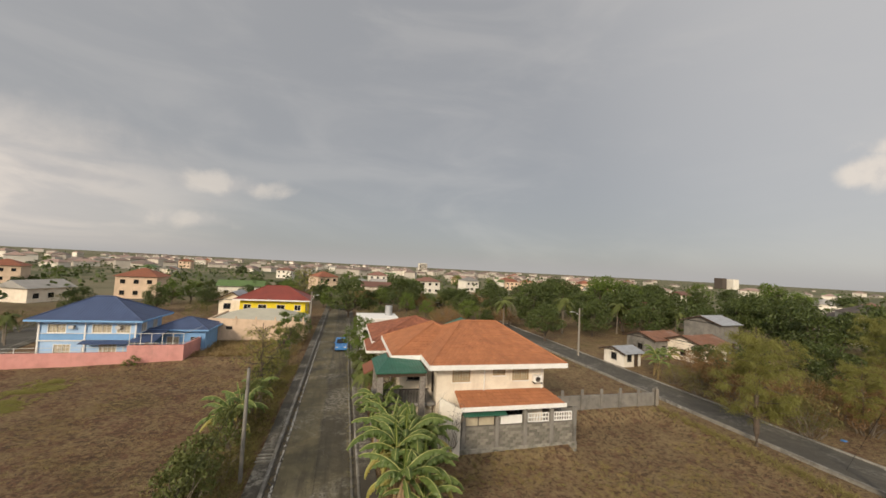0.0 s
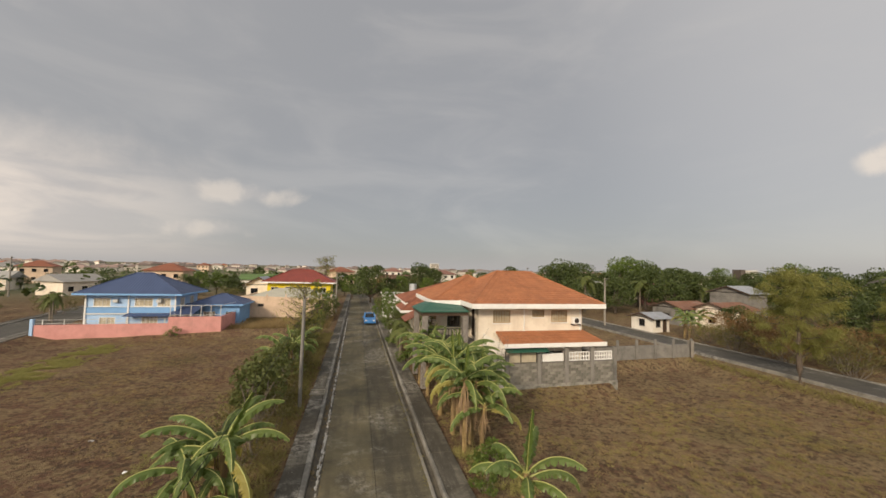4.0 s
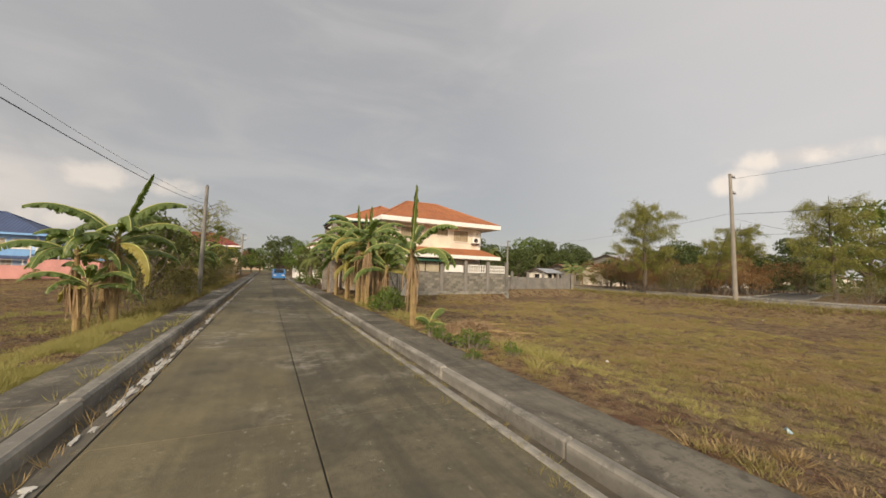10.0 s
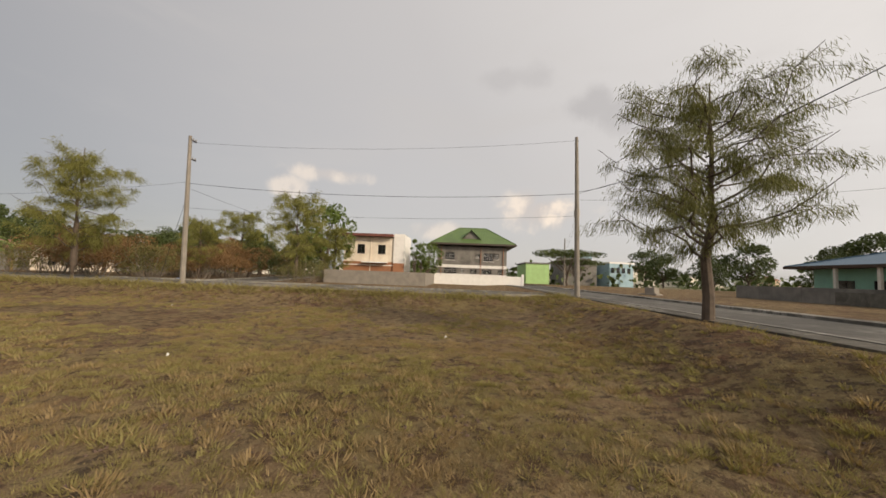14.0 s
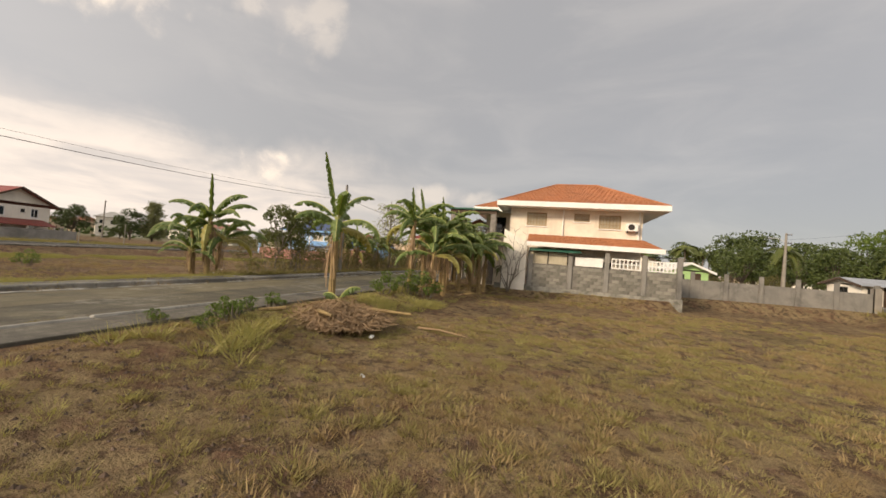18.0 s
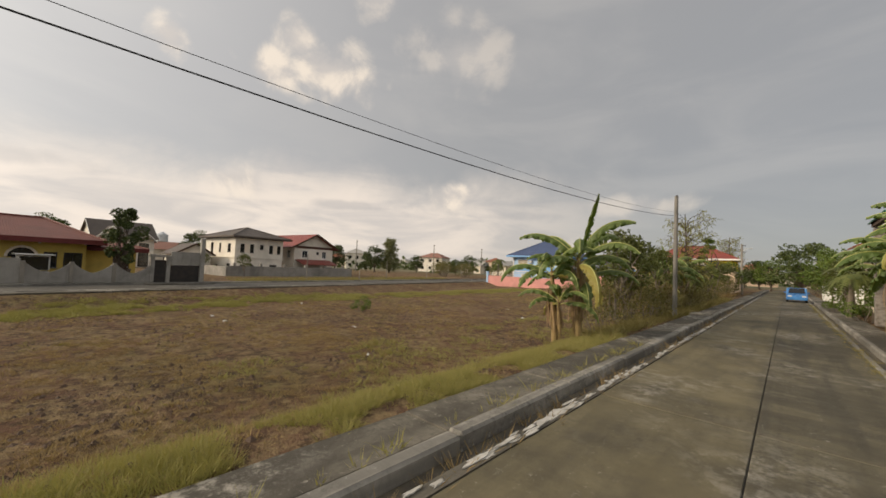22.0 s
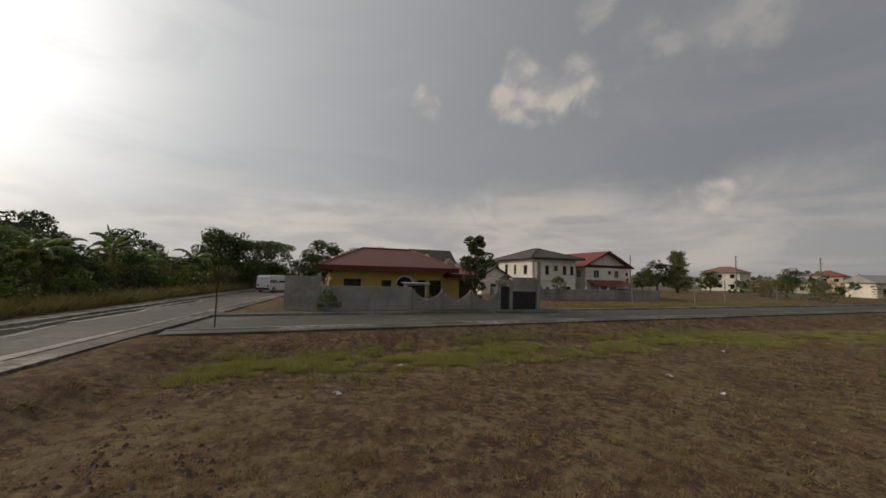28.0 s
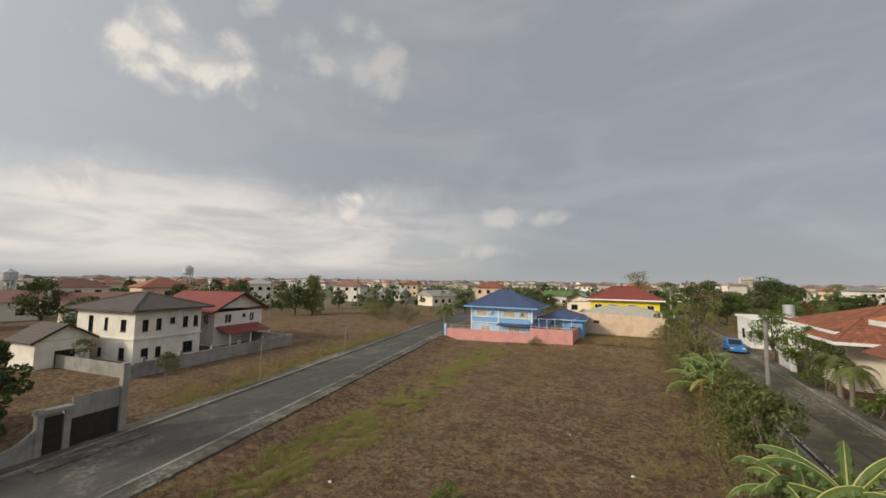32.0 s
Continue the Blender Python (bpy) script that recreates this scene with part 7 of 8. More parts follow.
for i in range(46):
    x, y = rw.uniform(4, 46), rw.uniform(66, 128)
    if x < 12 and y < 70:
        continue
    k = i % 5
    place((scrub[0], scrub[1], russet, mango[1], bright)[k], x, y, rw.uniform(1.0, 1.7) if k < 3 else rw.uniform(0.4, 0.65), i * 70)
for i in range(26):
    x, y = rw.uniform(-52, -6), rw.uniform(86, 130)
    if abs(x - xc(y)) < 4:
        continue
    k = i % 4
    place((scrub[0], scrub[1], mango[2], bright)[k], x, y, rw.uniform(1.0, 1.6) if k < 2 else rw.uniform(0.4, 0.6), i * 70)
weed = shrub("pavement_weed", "feathery green weed growing from a pavement joint", 0.42, 0.22, "bright_leaf", 77, 14, 60, 0.035, "weed")
settle(weed, 2.56, 3.1, 1.0, 0)
for x, y, s, a in ((3.25, 4.3, 0.9, 70), (3.7, 5.4, 1.5, 130), (4.0, 5.2, 1.3, 200), (3.5, 6.2, 1.2, 260), (4.3, 4.4, 1.0, 300), (3.6, 7.0, 1.3, 30)):
    place(weed, x, y, s, a)
front_tree = broad_tree("garden_tree", "dense dark green garden tree behind a low wall", 4.9, 1.15, "mango_leaf", 63, 26, 130, 0.20, trunk=0.18, low=0.12)
settle(front_tree, -33.4, 3.9, 1.1, 0)


# ---------- vehicles ----------
def vehicle(name, label, m, L, W, H, paint, van=False):
    """A car along local y, nose to +y."""
    v = thing(name, label, "van" if van else "car", m)
    h0 = 0.22
    if van:
        prof = [(-L / 2, h0), (L / 2, h0), (L / 2, 0.75), (L / 2 - 0.12, 0.95), (L / 2 - 0.75, H * 0.97), (L / 2 - 1.0, H), (-L / 2 + 0.12, H), (-L / 2, H * 0.9)]
    else:
        prof = [(-L / 2, h0), (L / 2, h0), (L / 2, 0.58), (L / 2 - 0.15, 0.72), (L / 2 - 1.05, 0.86), (L / 2 - 1.75, H * 0.98), (L / 2 - 2.2, H), (-L / 2 + 1.05, H), (-L / 2 + 0.5, 0.92), (-L / 2 + 0.05, 0.88), (-L / 2, 0.6)]
    bm = bmesh.new()
    rows = []
    for x, k in ((-W / 2, 0.0), (-W / 2 + 0.12, 1.0), (W / 2 - 0.12, 1.0), (W / 2, 0.0)):
        rows.append([bm.verts.new((x * (1 - 0.10 * max(0, (z - 0.9) / H)), y, z - (0.05 if k == 0 and z > h0 else 0))) for y, z in prof])
    n = len(prof)
    for a, b in zip(rows, rows[1:]):
        for i in range(n):
            bm.faces.new((a[i], a[(i + 1) % n], b[(i + 1) % n], b[i]))
    bm.faces.new(rows[0][::-1])
    bm.faces.new(rows[-1])
    bmesh.ops.recalc_face_normals(bm, faces=bm.faces)
    part("body", bm, paint, v)
    if van:
        glass = [((-W / 2 + 0.14, L / 2 - 0.20, 1.0), (W / 2 - 0.14, L / 2 - 0.20, 1.0), (W / 2 - 0.2, L / 2 - 0.70, H * 0.93), (-W / 2 + 0.2, L / 2 - 0.70, H * 0.93))]
        sides = [(L / 2 - 1.6, L / 2 - 0.75), (-0.3, 1.1), (-1.9, -0.45)]
        z0, z1 = 1.05, H * 0.88
    else:
        glass = [((-W / 2 + 0.16, L / 2 - 1.10, 0.90), (W / 2 - 0.16, L / 2 - 1.10, 0.90), (W / 2 - 0.24, L / 2 - 1.72, H * 0.96), (-W / 2 + 0.24, L / 2 - 1.72, H * 0.96)),
                 ((W / 2 - 0.16, -L / 2 + 0.53, 0.95), (-W / 2 + 0.16, -L / 2 + 0.53, 0.95), (-W / 2 + 0.24, -L / 2 + 1.0, H * 0.96), (W / 2 - 0.24, -L / 2 + 1.0, H * 0.96))]
        sides = [(0.1, L / 2 - 1.6), (-L / 2 + 1.1, 0.0)]
        z0, z1 = 0.93, H * 0.93
    for g in glass:
        bm = bmesh.new()
        c = Vector((0, 0.04 if g[0][1] > 0 else -0.04, 0.02))
        poly(bm, [Vector(p) + c for p in g])
        part("windscreen", bm, "car_glass", v)
    for s in (-1, 1):
        for a, b in sides:
            bm = bmesh.new()
            x0, x1 = s * (W / 2 + 0.003), s * (W / 2 * 0.93 + 0.003)
            pts = [(x0, a, z0), (x0, b, z0), (x1, b - 0.12, z1), (x1, a + 0.06, z1)]
            poly(bm, pts if s > 0 else pts[::-1])
            part("side_window", bm, "car_glass", v)
        for y in (L / 2 - 0.75, -L / 2 + 0.75):
            w = part("wheel", tb([(s * (W / 2 - 0.17), y, 0.3), (s * (W / 2 + 0.01), y, 0.3)], [0.3, 0.3], 16), "rubber", v)
            part("rim", tb([(s * (W / 2 + 0.005), y, 0.3), (s * (W / 2 + 0.02), y, 0.3)], [0.17, 0.15], 12), "chrome_grey", w)
        part("headlight", bx(s * W * 0.33 - 0.16, L / 2 - 0.05, 0.55, s * W * 0.33 + 0.16, L / 2 + 0.02, 0.68, bevel=0.02), "lamp_clear", v)
        part("tail_light", bx(s * W * 0.36 - 0.1, -L / 2 - 0.02, 0.62, s * W * 0.36 + 0.1, -L / 2 + 0.05, 0.85, bevel=0.02), "lamp_red", v)
        part("mirror", bx(s * (W / 2 + 0.09) - 0.08, L / 2 - 1.5, 0.9, s * (W / 2 + 0.09) + 0.08, L / 2 - 1.42, 1.02, bevel=0.02), paint, v)
    part("bumper", bx(-W / 2 + 0.02, -L / 2 - 0.06, 0.28, W / 2 - 0.02, -L / 2 + 0.02, 0.5, bevel=0.03), "dark_steel" if van else paint, v)
    part("bumper", bx(-W / 2 + 0.02, L / 2 - 0.02, 0.26, W / 2 - 0.02, L / 2 + 0.07, 0.48, bevel=0.03), "dark_steel" if van else paint, v)
    part("plate", bx(-0.2, -L / 2 - 0.075, 0.52, 0.2, -L / 2 - 0.065, 0.64), "white_steel", v)


vehicle("parked_car", "blue hatchback parked at the kerb", pose(1.05, 54.5, 0.01, 0, 0, 180), 3.8, 1.6, 1.45, "car_blue")
vehicle("parked_van", "white van parked at the end of the street", pose(-53.6, -13.9, 0.0, 0, 0, 70), 3.9, 1.6, 1.85, "van_white", True)
vehicle("parked_car", "dark car on a far street", pose(28.5, 110, 0, 0, 0, 60), 4.2, 1.7, 1.5, "dark_steel")


def bungalow_jeep():
    j = thing("white_jeepney", "white utility vehicle parked behind the low wall", "vehicle", YH @ pose(0.9, 5.7, 0))
    part("body", bx(-0.7, -0.75, 0.35, 0.85, 0.75, 0.70, bevel=0.06), "van_white", j)
    part("grille", bx(0.852, -0.5, 0.42, 0.875, 0.5, 0.64), "dark_steel", j)
    part("cab", bx(-0.65, -0.7, 0.78, 0.3, 0.7, 1.72, bevel=0.06), "van_white", j)
    part("windscreen", bx(0.302, -0.62, 0.80, 0.33, 0.62, 1.62), "car_glass", j)
    part("hood_roof", bx(-0.8, -0.85, 1.72, 0.75, 0.85, 1.8, bevel=0.02), "white_steel", j)
    for y in (-0.7, 0.7):
        part("wheel", tb([(0.5, y - 0.08, 0.32), (0.5, y + 0.08, 0.32)], [0.32, 0.32], 14), "rubber", j)
        part("wheel", tb([(-0.4, y - 0.08, 0.32), (-0.4, y + 0.08, 0.32)], [0.32, 0.32], 14), "rubber", j)


bungalow_jeep()


# ---------- far town ----------
def far_house(name, label, w, d, h, wm, rm, kind, storeys):
    t = thing(name, label, "house", None, "far houses")
    part("wall", bx(-w / 2, -d / 2, 0, w / 2, d / 2, h), wm, t)
    bm = bmesh.new()
    o, ridge = 0.6, h + d * 0.24
    if kind == "hip":
        a, b = (-w / 2 + d * 0.45, 0, ridge), (w / 2 - d * 0.45, 0, ridge)
    else:
        a, b = (-w / 2 - o, 0, ridge), (w / 2 + o, 0, ridge)
    c = [(-w / 2 - o, -d / 2 - o, h), (w / 2 + o, -d / 2 - o, h), (w / 2 + o, d / 2 + o, h), (-w / 2 - o, d / 2 + o, h)]
    poly(bm, [c[0], c[1], b, a])
    poly(bm, [c[2], c[3], a, b])
    poly(bm, [c[1], c[2], b])
    poly(bm, [c[3], c[0], a])
    poly(bm, c[::-1])
    part("roof", bm, rm, t)
    for s in range(storeys):
        for k in range(3):
            x = -w * 0.32 + k * w * 0.32
            for y, e in ((-d / 2, -1), (d / 2, 1)):
                part("window", bx(x - 0.55, min(y, y + e * 0.05), 1.0 + 2.9 * s, x + 0.55, max(y, y + e * 0.05), 2.1 + 2.9 * s), "dark_glass", t)
    return t


protos = [far_house("far_house", "distant white house with a red roof", 10, 8, 5.6, "white_paint", "far_red_roof", "hip", 2),
          far_house("far_house", "distant cream house with a grey roof", 9, 7, 3.2, "cream_paint", "far_grey_roof", "gable", 1),
          far_house("far_house", "distant beige house with a rust-red roof", 12, 8, 3.4, "far_wall", "far_red_roof", "gable", 1),
          far_house("far_house", "distant pale house of two storeys", 8, 8, 6.0, "white_paint", "far_grey_roof", "hip", 2),
          far_house("far_house", "distant peach house with a brown roof", 9, 9, 5.8, "peach_paint", "brick_red_tile", "hip", 2),
          far_house("far_house", "distant white house with a green roof", 12, 7, 3.4, "white_paint", "green_sheet", "gable", 1)]
fixed = ((-103, 106, 0, 20), (-125, 84, 3, 60), (-92, 118, 1, 10), (-52, 118, 4, 5), (-30, 128, 5, 8), (66, 190, 3, 15), (14, 150, 2, 0), (-8, 168, 4, 30), (38, 168, 0, 10), (-66, 104, 1, 70), (190, 92, 0, 20), (180, 100, 3, 60), (-110, 20, 2, 80), (-118, 34, 0, 80), (-104, 44, 4, 80),
         (-98, 8, 5, 80), (-118, -2, 1, 80), (-90, 30, 2, 80), (140, -66, 0, 10), (160, -50, 2, 30))
first = set()


def put(k, x, y, a, s=1.0):
    m = Matrix.LocRotScale((x, y, -0.05), Euler((0, 0, radians(a))), (s,) * 3)
    if k not in first:
        first.add(k)
        protos[k].matrix_world = m
    else:
        copy_thing(protos[k], m)


for x, y, k, a in fixed:
    put(k, x, y, a)
rc = np.random.default_rng(12)
n = 0
while n < 100:
    az, r = rc.uniform(-112, 40), 185 * math.exp(rc.uniform(0, 1.6))
    x, y = math.sin(radians(az)) * r - 5, math.cos(radians(az)) * r
    if -24 > x > -46 and y < 140:
        continue
    put(int(rc.integers(0, 6)), x, y, rc.uniform(-20, 20) + 90 * int(rc.integers(0, 2)), rc.uniform(0.75, 1.05))
    n += 1
n = 0
while n < 24:
    az, r = rc.uniform(40, 130), 240 * math.exp(rc.uniform(0, 1.1))
    put(int(rc.integers(0, 6)), math.sin(radians(az)) * r, math.cos(radians(az)) * r, rc.uniform(0, 90), 1.1)
    n += 1

# trees between the far houses
for i in range(64):
    az, r = rc.uniform(-112, 40), 125 * math.exp(rc.uniform(0, 1.3))
    x, y = math.sin(radians(az)) * r - 5, math.cos(radians(az)) * r
    if abs(x - xc(y)) < 7:
        continue
    place(mango[i % 3] if i % 3 else bright, x, y, rc.uniform(0.45, 0.8), i * 57)


# the rest of the town, too far off to tell house from house
rt = np.random.default_rng(61)
wq, rq = [], []
for i in range(600):
    az = rt.uniform(-125, 45) if i % 6 else rt.uniform(45, 235)
    r = 330 * math.exp(rt.uniform(0, 1.5))
    cx, cy, a = math.sin(radians(az)) * r, math.cos(radians(az)) * r, rt.uniform(0, 3.14)
    w, d, h = rt.uniform(4, 9), rt.uniform(3.5, 6), rt.choice([3.0, 3.2, 5.6, 6.2])
    c, s = math.cos(a), math.sin(a)

    def at(x, y, z):
        return (cx + x * c - y * s, cy + x * s + y * c, z)
    base = [(-w, -d), (w, -d), (w, d), (-w, d)]
    top = [(x * 0.4, y * 0.05) for x, y in base]
    for k in range(4):
        p, q = base[k], base[(k + 1) % 4]
        wq += [at(*p, 0), at(*q, 0), at(*q, h), at(*p, h)]
        p, q, u, v = [(e[0] * 1.08, e[1] * 1.1) for e in (p, q)] + [top[(k + 1) % 4], top[k]]
        rq += [at(*p, h), at(*q, h), at(*u, h + d * 0.45), at(*v, h + d * 0.45)]
tagged(soup("far_town_walls", np.array(wq), 4, "town_wall"), "pale walls of the distant town", "town", kind="stuff")
tagged(soup("far_town_roofs", np.array(rq), 4, "town_roof"), "brown and red roofs of the distant town", "town", kind="stuff")


def water_tower(x, y, h, r, label):
    t = thing("water_tower", label, "water tower", pose(x, y, 0))
    for k in range(6):
        a = k * math.pi / 3
        part("leg", tb([(math.cos(a) * r * 0.95, math.sin(a) * r * 0.95, 0), (math.cos(a) * r * 0.8, math.sin(a) * r * 0.8, h)], [0.22, 0.18], 6), "tank_steel", t)
    part("tank", tb([(0, 0, h - 0.6), (0, 0, h), (0, 0, h + r * 1.3), (0, 0, h + r * 1.9)], [r * 0.4, r, r, r * 0.15], 18), "tank_steel", t)


water_tower(-196, 99, 9.6, 2.1, "steel water tower on legs above the town")
water_tower(-205, 45, 6.2, 2.1, "squat steel water tank on legs")
water_tower(-200, 34, 8.0, 2.2, "squat steel water tank on legs")
water_tower(-90, -60, 6.6, 0.95, "steel water tank on legs behind the bananas")
villa = thing("white_villa", "white two-storey villa with dark brown roofs", "house", pose(117, 56, 0, 0, 0, 62))
for x0, x1, d, h in ((-6, 0, 7, 7.0), (0.02, 7, 7, 5.0)):
    part("wall", bx(x0, 0, 0, x1, d, h), "white_paint", villa)
    bm = bmesh.new()
    cx = (x0 + x1) / 2
    for p in (((x0 - .5, -.5, h), (x1 + .5, -.5, h), (cx, d / 2, h + 2)), ((x1 + .5, -.5, h), (x1 + .5, d + .5, h), (cx, d / 2, h + 2)), ((x1 + .5, d + .5, h), (x0 - .5, d + .5, h), (cx, d / 2, h + 2)), ((x0 - .5, d + .5, h), (x0 - .5, -.5, h), (cx, d / 2, h + 2))):
        poly(bm, p)
    poly(bm, [(x0 - .5, d + .5, h), (x1 + .5, d + .5, h), (x1 + .5, -.5, h), (x0 - .5, -.5, h)])
    part("roof", bm, "brown_sheet", villa)
    for z in (1.2, 3.6)[:1 if h < 5.5 else 2]:
        for k in range(2):
            x = x0 + 1.2 + k * 2.6
            part("window", bx(x, -0.05, z + 0.6, x + 1.2, -0.004, z + 2.0), "dark_glass", villa)
blue_block = thing("blue_building", "pale blue two-storey building behind the acacias", "building", pose(118, -50, 0, 0, 0, 20))
part("wall", bx(-7, 0, 0, 7, 8, 6.5), "aqua_paint", blue_block)
part("parapet", bx(-7.2, -0.2, 6.5, 7.2, 8.2, 6.9), "clean_white", blue_block)
for k in range(4):
    part("window", bx(-7.05, 1 + k * 1.8, 4.0, -7.004, 2.1 + k * 1.8, 5.4), "dark_glass", blue_block)
hotel = thing("tower_block", "pale multi-storey block on the horizon", "building")
part("wall", bx(176, 890, 0, 196, 905, 20), "far_wall", hotel)
for k in range(6):
    part("window_band", bx(176.5, 889.6, 3 + k * 2.8, 195.5, 889.95, 4.3 + k * 2.8), "dark_glass", hotel)
hotel2 = thing("tower_block", "twin towers on the horizon, one dark and one white", "building")
part("dark_tower", bx(640, 500, 0, 650, 515, 19), "brown_sheet", hotel2)
part("white_tower", bx(655, 492, 0, 667, 507, 18), "white_paint", hotel2)

# belts of trees between the houses, out to the horizon
rf = np.random.default_rng(33)
cen, rad = [], []
while len(cen) < 3600:
    az = rf.uniform(-180, 180)
    r = 105 * math.exp(rf.uniform(0, 2.6))
    if r < 160 and (-110 < az < 30) and rf.uniform() < 0.55:
        continue
    x, y = math.sin(radians(az)) * r, math.cos(radians(az)) * r
    k = rf.uniform(0.6, 1.05) + (0.35 if 28 < az < 140 else 0)
    cen.append((x, y, rf.uniform(0.8, 3.6) * k))
    rad.append(rf.uniform(1.6, 3.6) * k * (1 + r / 700))
pts = blob_points(rf, cen, np.array(rad), 14)
pts[:, 2] = np.maximum(pts[:, 2], 0.2)
far = soup("far_woods", leaf_quads(rf, pts, 1.5, 0.8), 4, "mango_leaf")
tagged(far, "belts of dark green trees out to the horizon", "woods", kind="stuff")


# ---------- grass ----------
def tufts(name, label, xy, height, blades, material, width=0.014, spread=0.09, seed=1, lean_by=1.0):
    rng = np.random.default_rng(seed)
    k = len(xy)
    z = np.array([ground_z(x, y) for x, y in xy])
    base = np.repeat(np.column_stack([xy, z]), blades, 0)
    h = np.repeat(np.broadcast_to(height, (k,)), blades) * rng.uniform(0.5, 1.3, k * blades)
    a = rng.uniform(0, 2 * np.pi, k * blades)
    off = np.sqrt(rng.uniform(0, 1, k * blades))[:, None] * spread
    base[:, :2] += np.column_stack([np.cos(a), np.sin(a)]) * off
    lean = np.column_stack([np.cos(a), np.sin(a), np.zeros_like(a)]) * (h * rng.uniform(0.3, 1.6, k * blades) * lean_by)[:, None] + rng.normal(size=(k * blades, 3)) * (h * 0.2 * lean_by)[:, None]
    tip = base + lean
    tip[:, 2] = base[:, 2] + h
    b = rng.uniform(0, 2 * np.pi, k * blades)
    s = np.column_stack([np.cos(b), np.sin(b), np.zeros_like(b)]) * (width * rng.uniform(0.6, 1.6, k * blades))[:, None]
    base[:, 2] -= 0.02
    ob = soup(name, np.stack([base - s, base + s, tip], 1).reshape(-1, 3), 3, material)
    return tagged(ob, label, "grass", kind="stuff")


rg = np.random.default_rng(44)


def area(n, x0, x1, y0, y1, patch=None, lo=0.0):
    """Scattered places in a rectangle, thinned by a patchy pattern."""
    out = []
    while len(out) < n:
        x, y = rg.uniform(x0, x1), rg.uniform(y0, y1)
        if patch is not None:
            v = noise.noise(Vector((x * patch, y * patch, lo * 10))) + 0.35 * noise.noise(Vector((x * patch * 4, y * patch * 4, 2)))
            if v < lo + rg.uniform(-0.25, 0.25):
                continue
        out.append((x, y))
    return np.array(out)


def in_left(p):
    return p[(p[:, 0] > xc(0) + 3.0 - 0.195 * p[:, 1])]


east_near, east_far = (3.6, 19, -9.0, 10), (3.6, 29.5, -11, 23.2)
# matted straw lying on the soil, then upright tufts
tufts("straw_thatch", "matted dry straw lying on the soil", area(15000, *east_near, 0.9, 0.0), 0.012, 10, "dry_grass", 0.003, 0.12, 1, 4.0)
tufts("straw_thatch", "matted dry straw lying on the soil", area(7000, *east_far, 0.6, 0.05), 0.025, 8, "dry_grass", 0.008, 0.16, 2, 3.0)
for k, (material, n, lo, hi) in enumerate((("olive_grass", 3600, 0.04, 0.085), ("dry_grass", 3200, 0.035, 0.08), ("green_grass", 520, 0.05, 0.12))):
    tufts("grass_tuft", ("yellow-green grass tufts on brown soil", "straw-coloured grass tufts on brown soil", "fresh green grass tufts on brown soil")[k],
          area(n, *east_near, 0.35, 0.0 + 0.12 * k), rg.uniform(lo, hi, n) * rg.uniform(0.5, 0.95, n), 70, material, 0.0030, 0.11, 3 + k, 0.9)
for k, (material, n) in enumerate((("olive_grass", 3200), ("dry_grass", 2400))):
    tufts("grass_tuft", ("yellow-green grass tufts on brown soil", "straw-coloured grass tufts on brown soil")[k], area(n, *east_far, 0.25, 0.0), rg.uniform(0.05, 0.11, n), 40, material, 0.008, 0.11, 30 + k, 1.0)
tufts("green_grass", "tall green grass clumps by the pavement", np.concatenate([area(24, 3.9, 5.8, 2.5, 8.0, 0.9, 0.2), area(110, 3.6, 6.2, 10, 16, 0.7, 0.1)]), rg.uniform(0.14, 0.34, 134), 40, "green_grass", 0.007, 0.14, 6)
lw = in_left(area(15000, -26, -3.6, -10, 49.5, 0.4, -0.05))
tufts("straw_thatch", "matted dry straw lying on the soil", lw, 0.022, 7, "dry_grass", 0.008, 0.15, 7, 3.0)
ln = area(11000, -16, -3.6, -8, 14, 0.6, 0.0)
tufts("straw_thatch", "matted dry straw lying on the soil", ln, 0.012, 10, "dry_grass", 0.003, 0.12, 8, 4.0)
lo = in_left(area(5200, -26, -3.6, -10, 49.5, 0.3, 0.0))
tufts("grass_tuft", "straw-coloured grass tufts on brown soil", lo, rg.uniform(0.03, 0.08, len(lo)), 26, "dry_grass", 0.008, 0.11, 9, 1.0)
near = area(1500, -15, -4.5, -7, 8, 0.5, 0.05)
tufts("grass_tuft", "straw-coloured grass tufts on brown soil", near, rg.uniform(0.025, 0.06, len(near)), 60, "dry_grass", 0.0036, 0.10, 40, 1.1)
lo = in_left(area(2000, -26, -3.6, -10, 49.5, 0.3, 0.15))
tufts("grass_tuft", "yellow-green grass tufts on brown soil", lo, rg.uniform(0.03, 0.08, len(lo)), 18, "olive_grass", 0.008, 0.10, 9, 1.0)
verge = np.column_stack([-3.55 - np.abs(rg.normal(size=4200)) * 0.7, rg.uniform(-9, 13.5, 4200)])
verge = verge[[noise.noise(Vector((p[0] * 0.9, p[1] * 0.7, 5))) > -0.42 for p in verge]]
tufts("verge_grass", "knee-high green grass along the pavement edge", verge, rg.uniform(0.05, 0.16, len(verge)), 26, "green_grass", 0.0038, 0.09, 10, 0.8)
verge2 = np.column_stack([-3.7 - np.abs(rg.normal(size=900)) * 0.9, rg.uniform(12, 46, 900)])
tufts("verge_grass", "rough grass under the roadside shrubs", verge2, rg.uniform(0.12, 0.4, 900), 12, "olive_grass", 0.014, 0.14, 11)


def strip_x(y):
    return float(np.interp(y, [-9, -4, 0, 4.5, 11, 24, 45], [-20.0, -20.5, -21.5, -22.4, -23.9, -24.3, -25.2]))


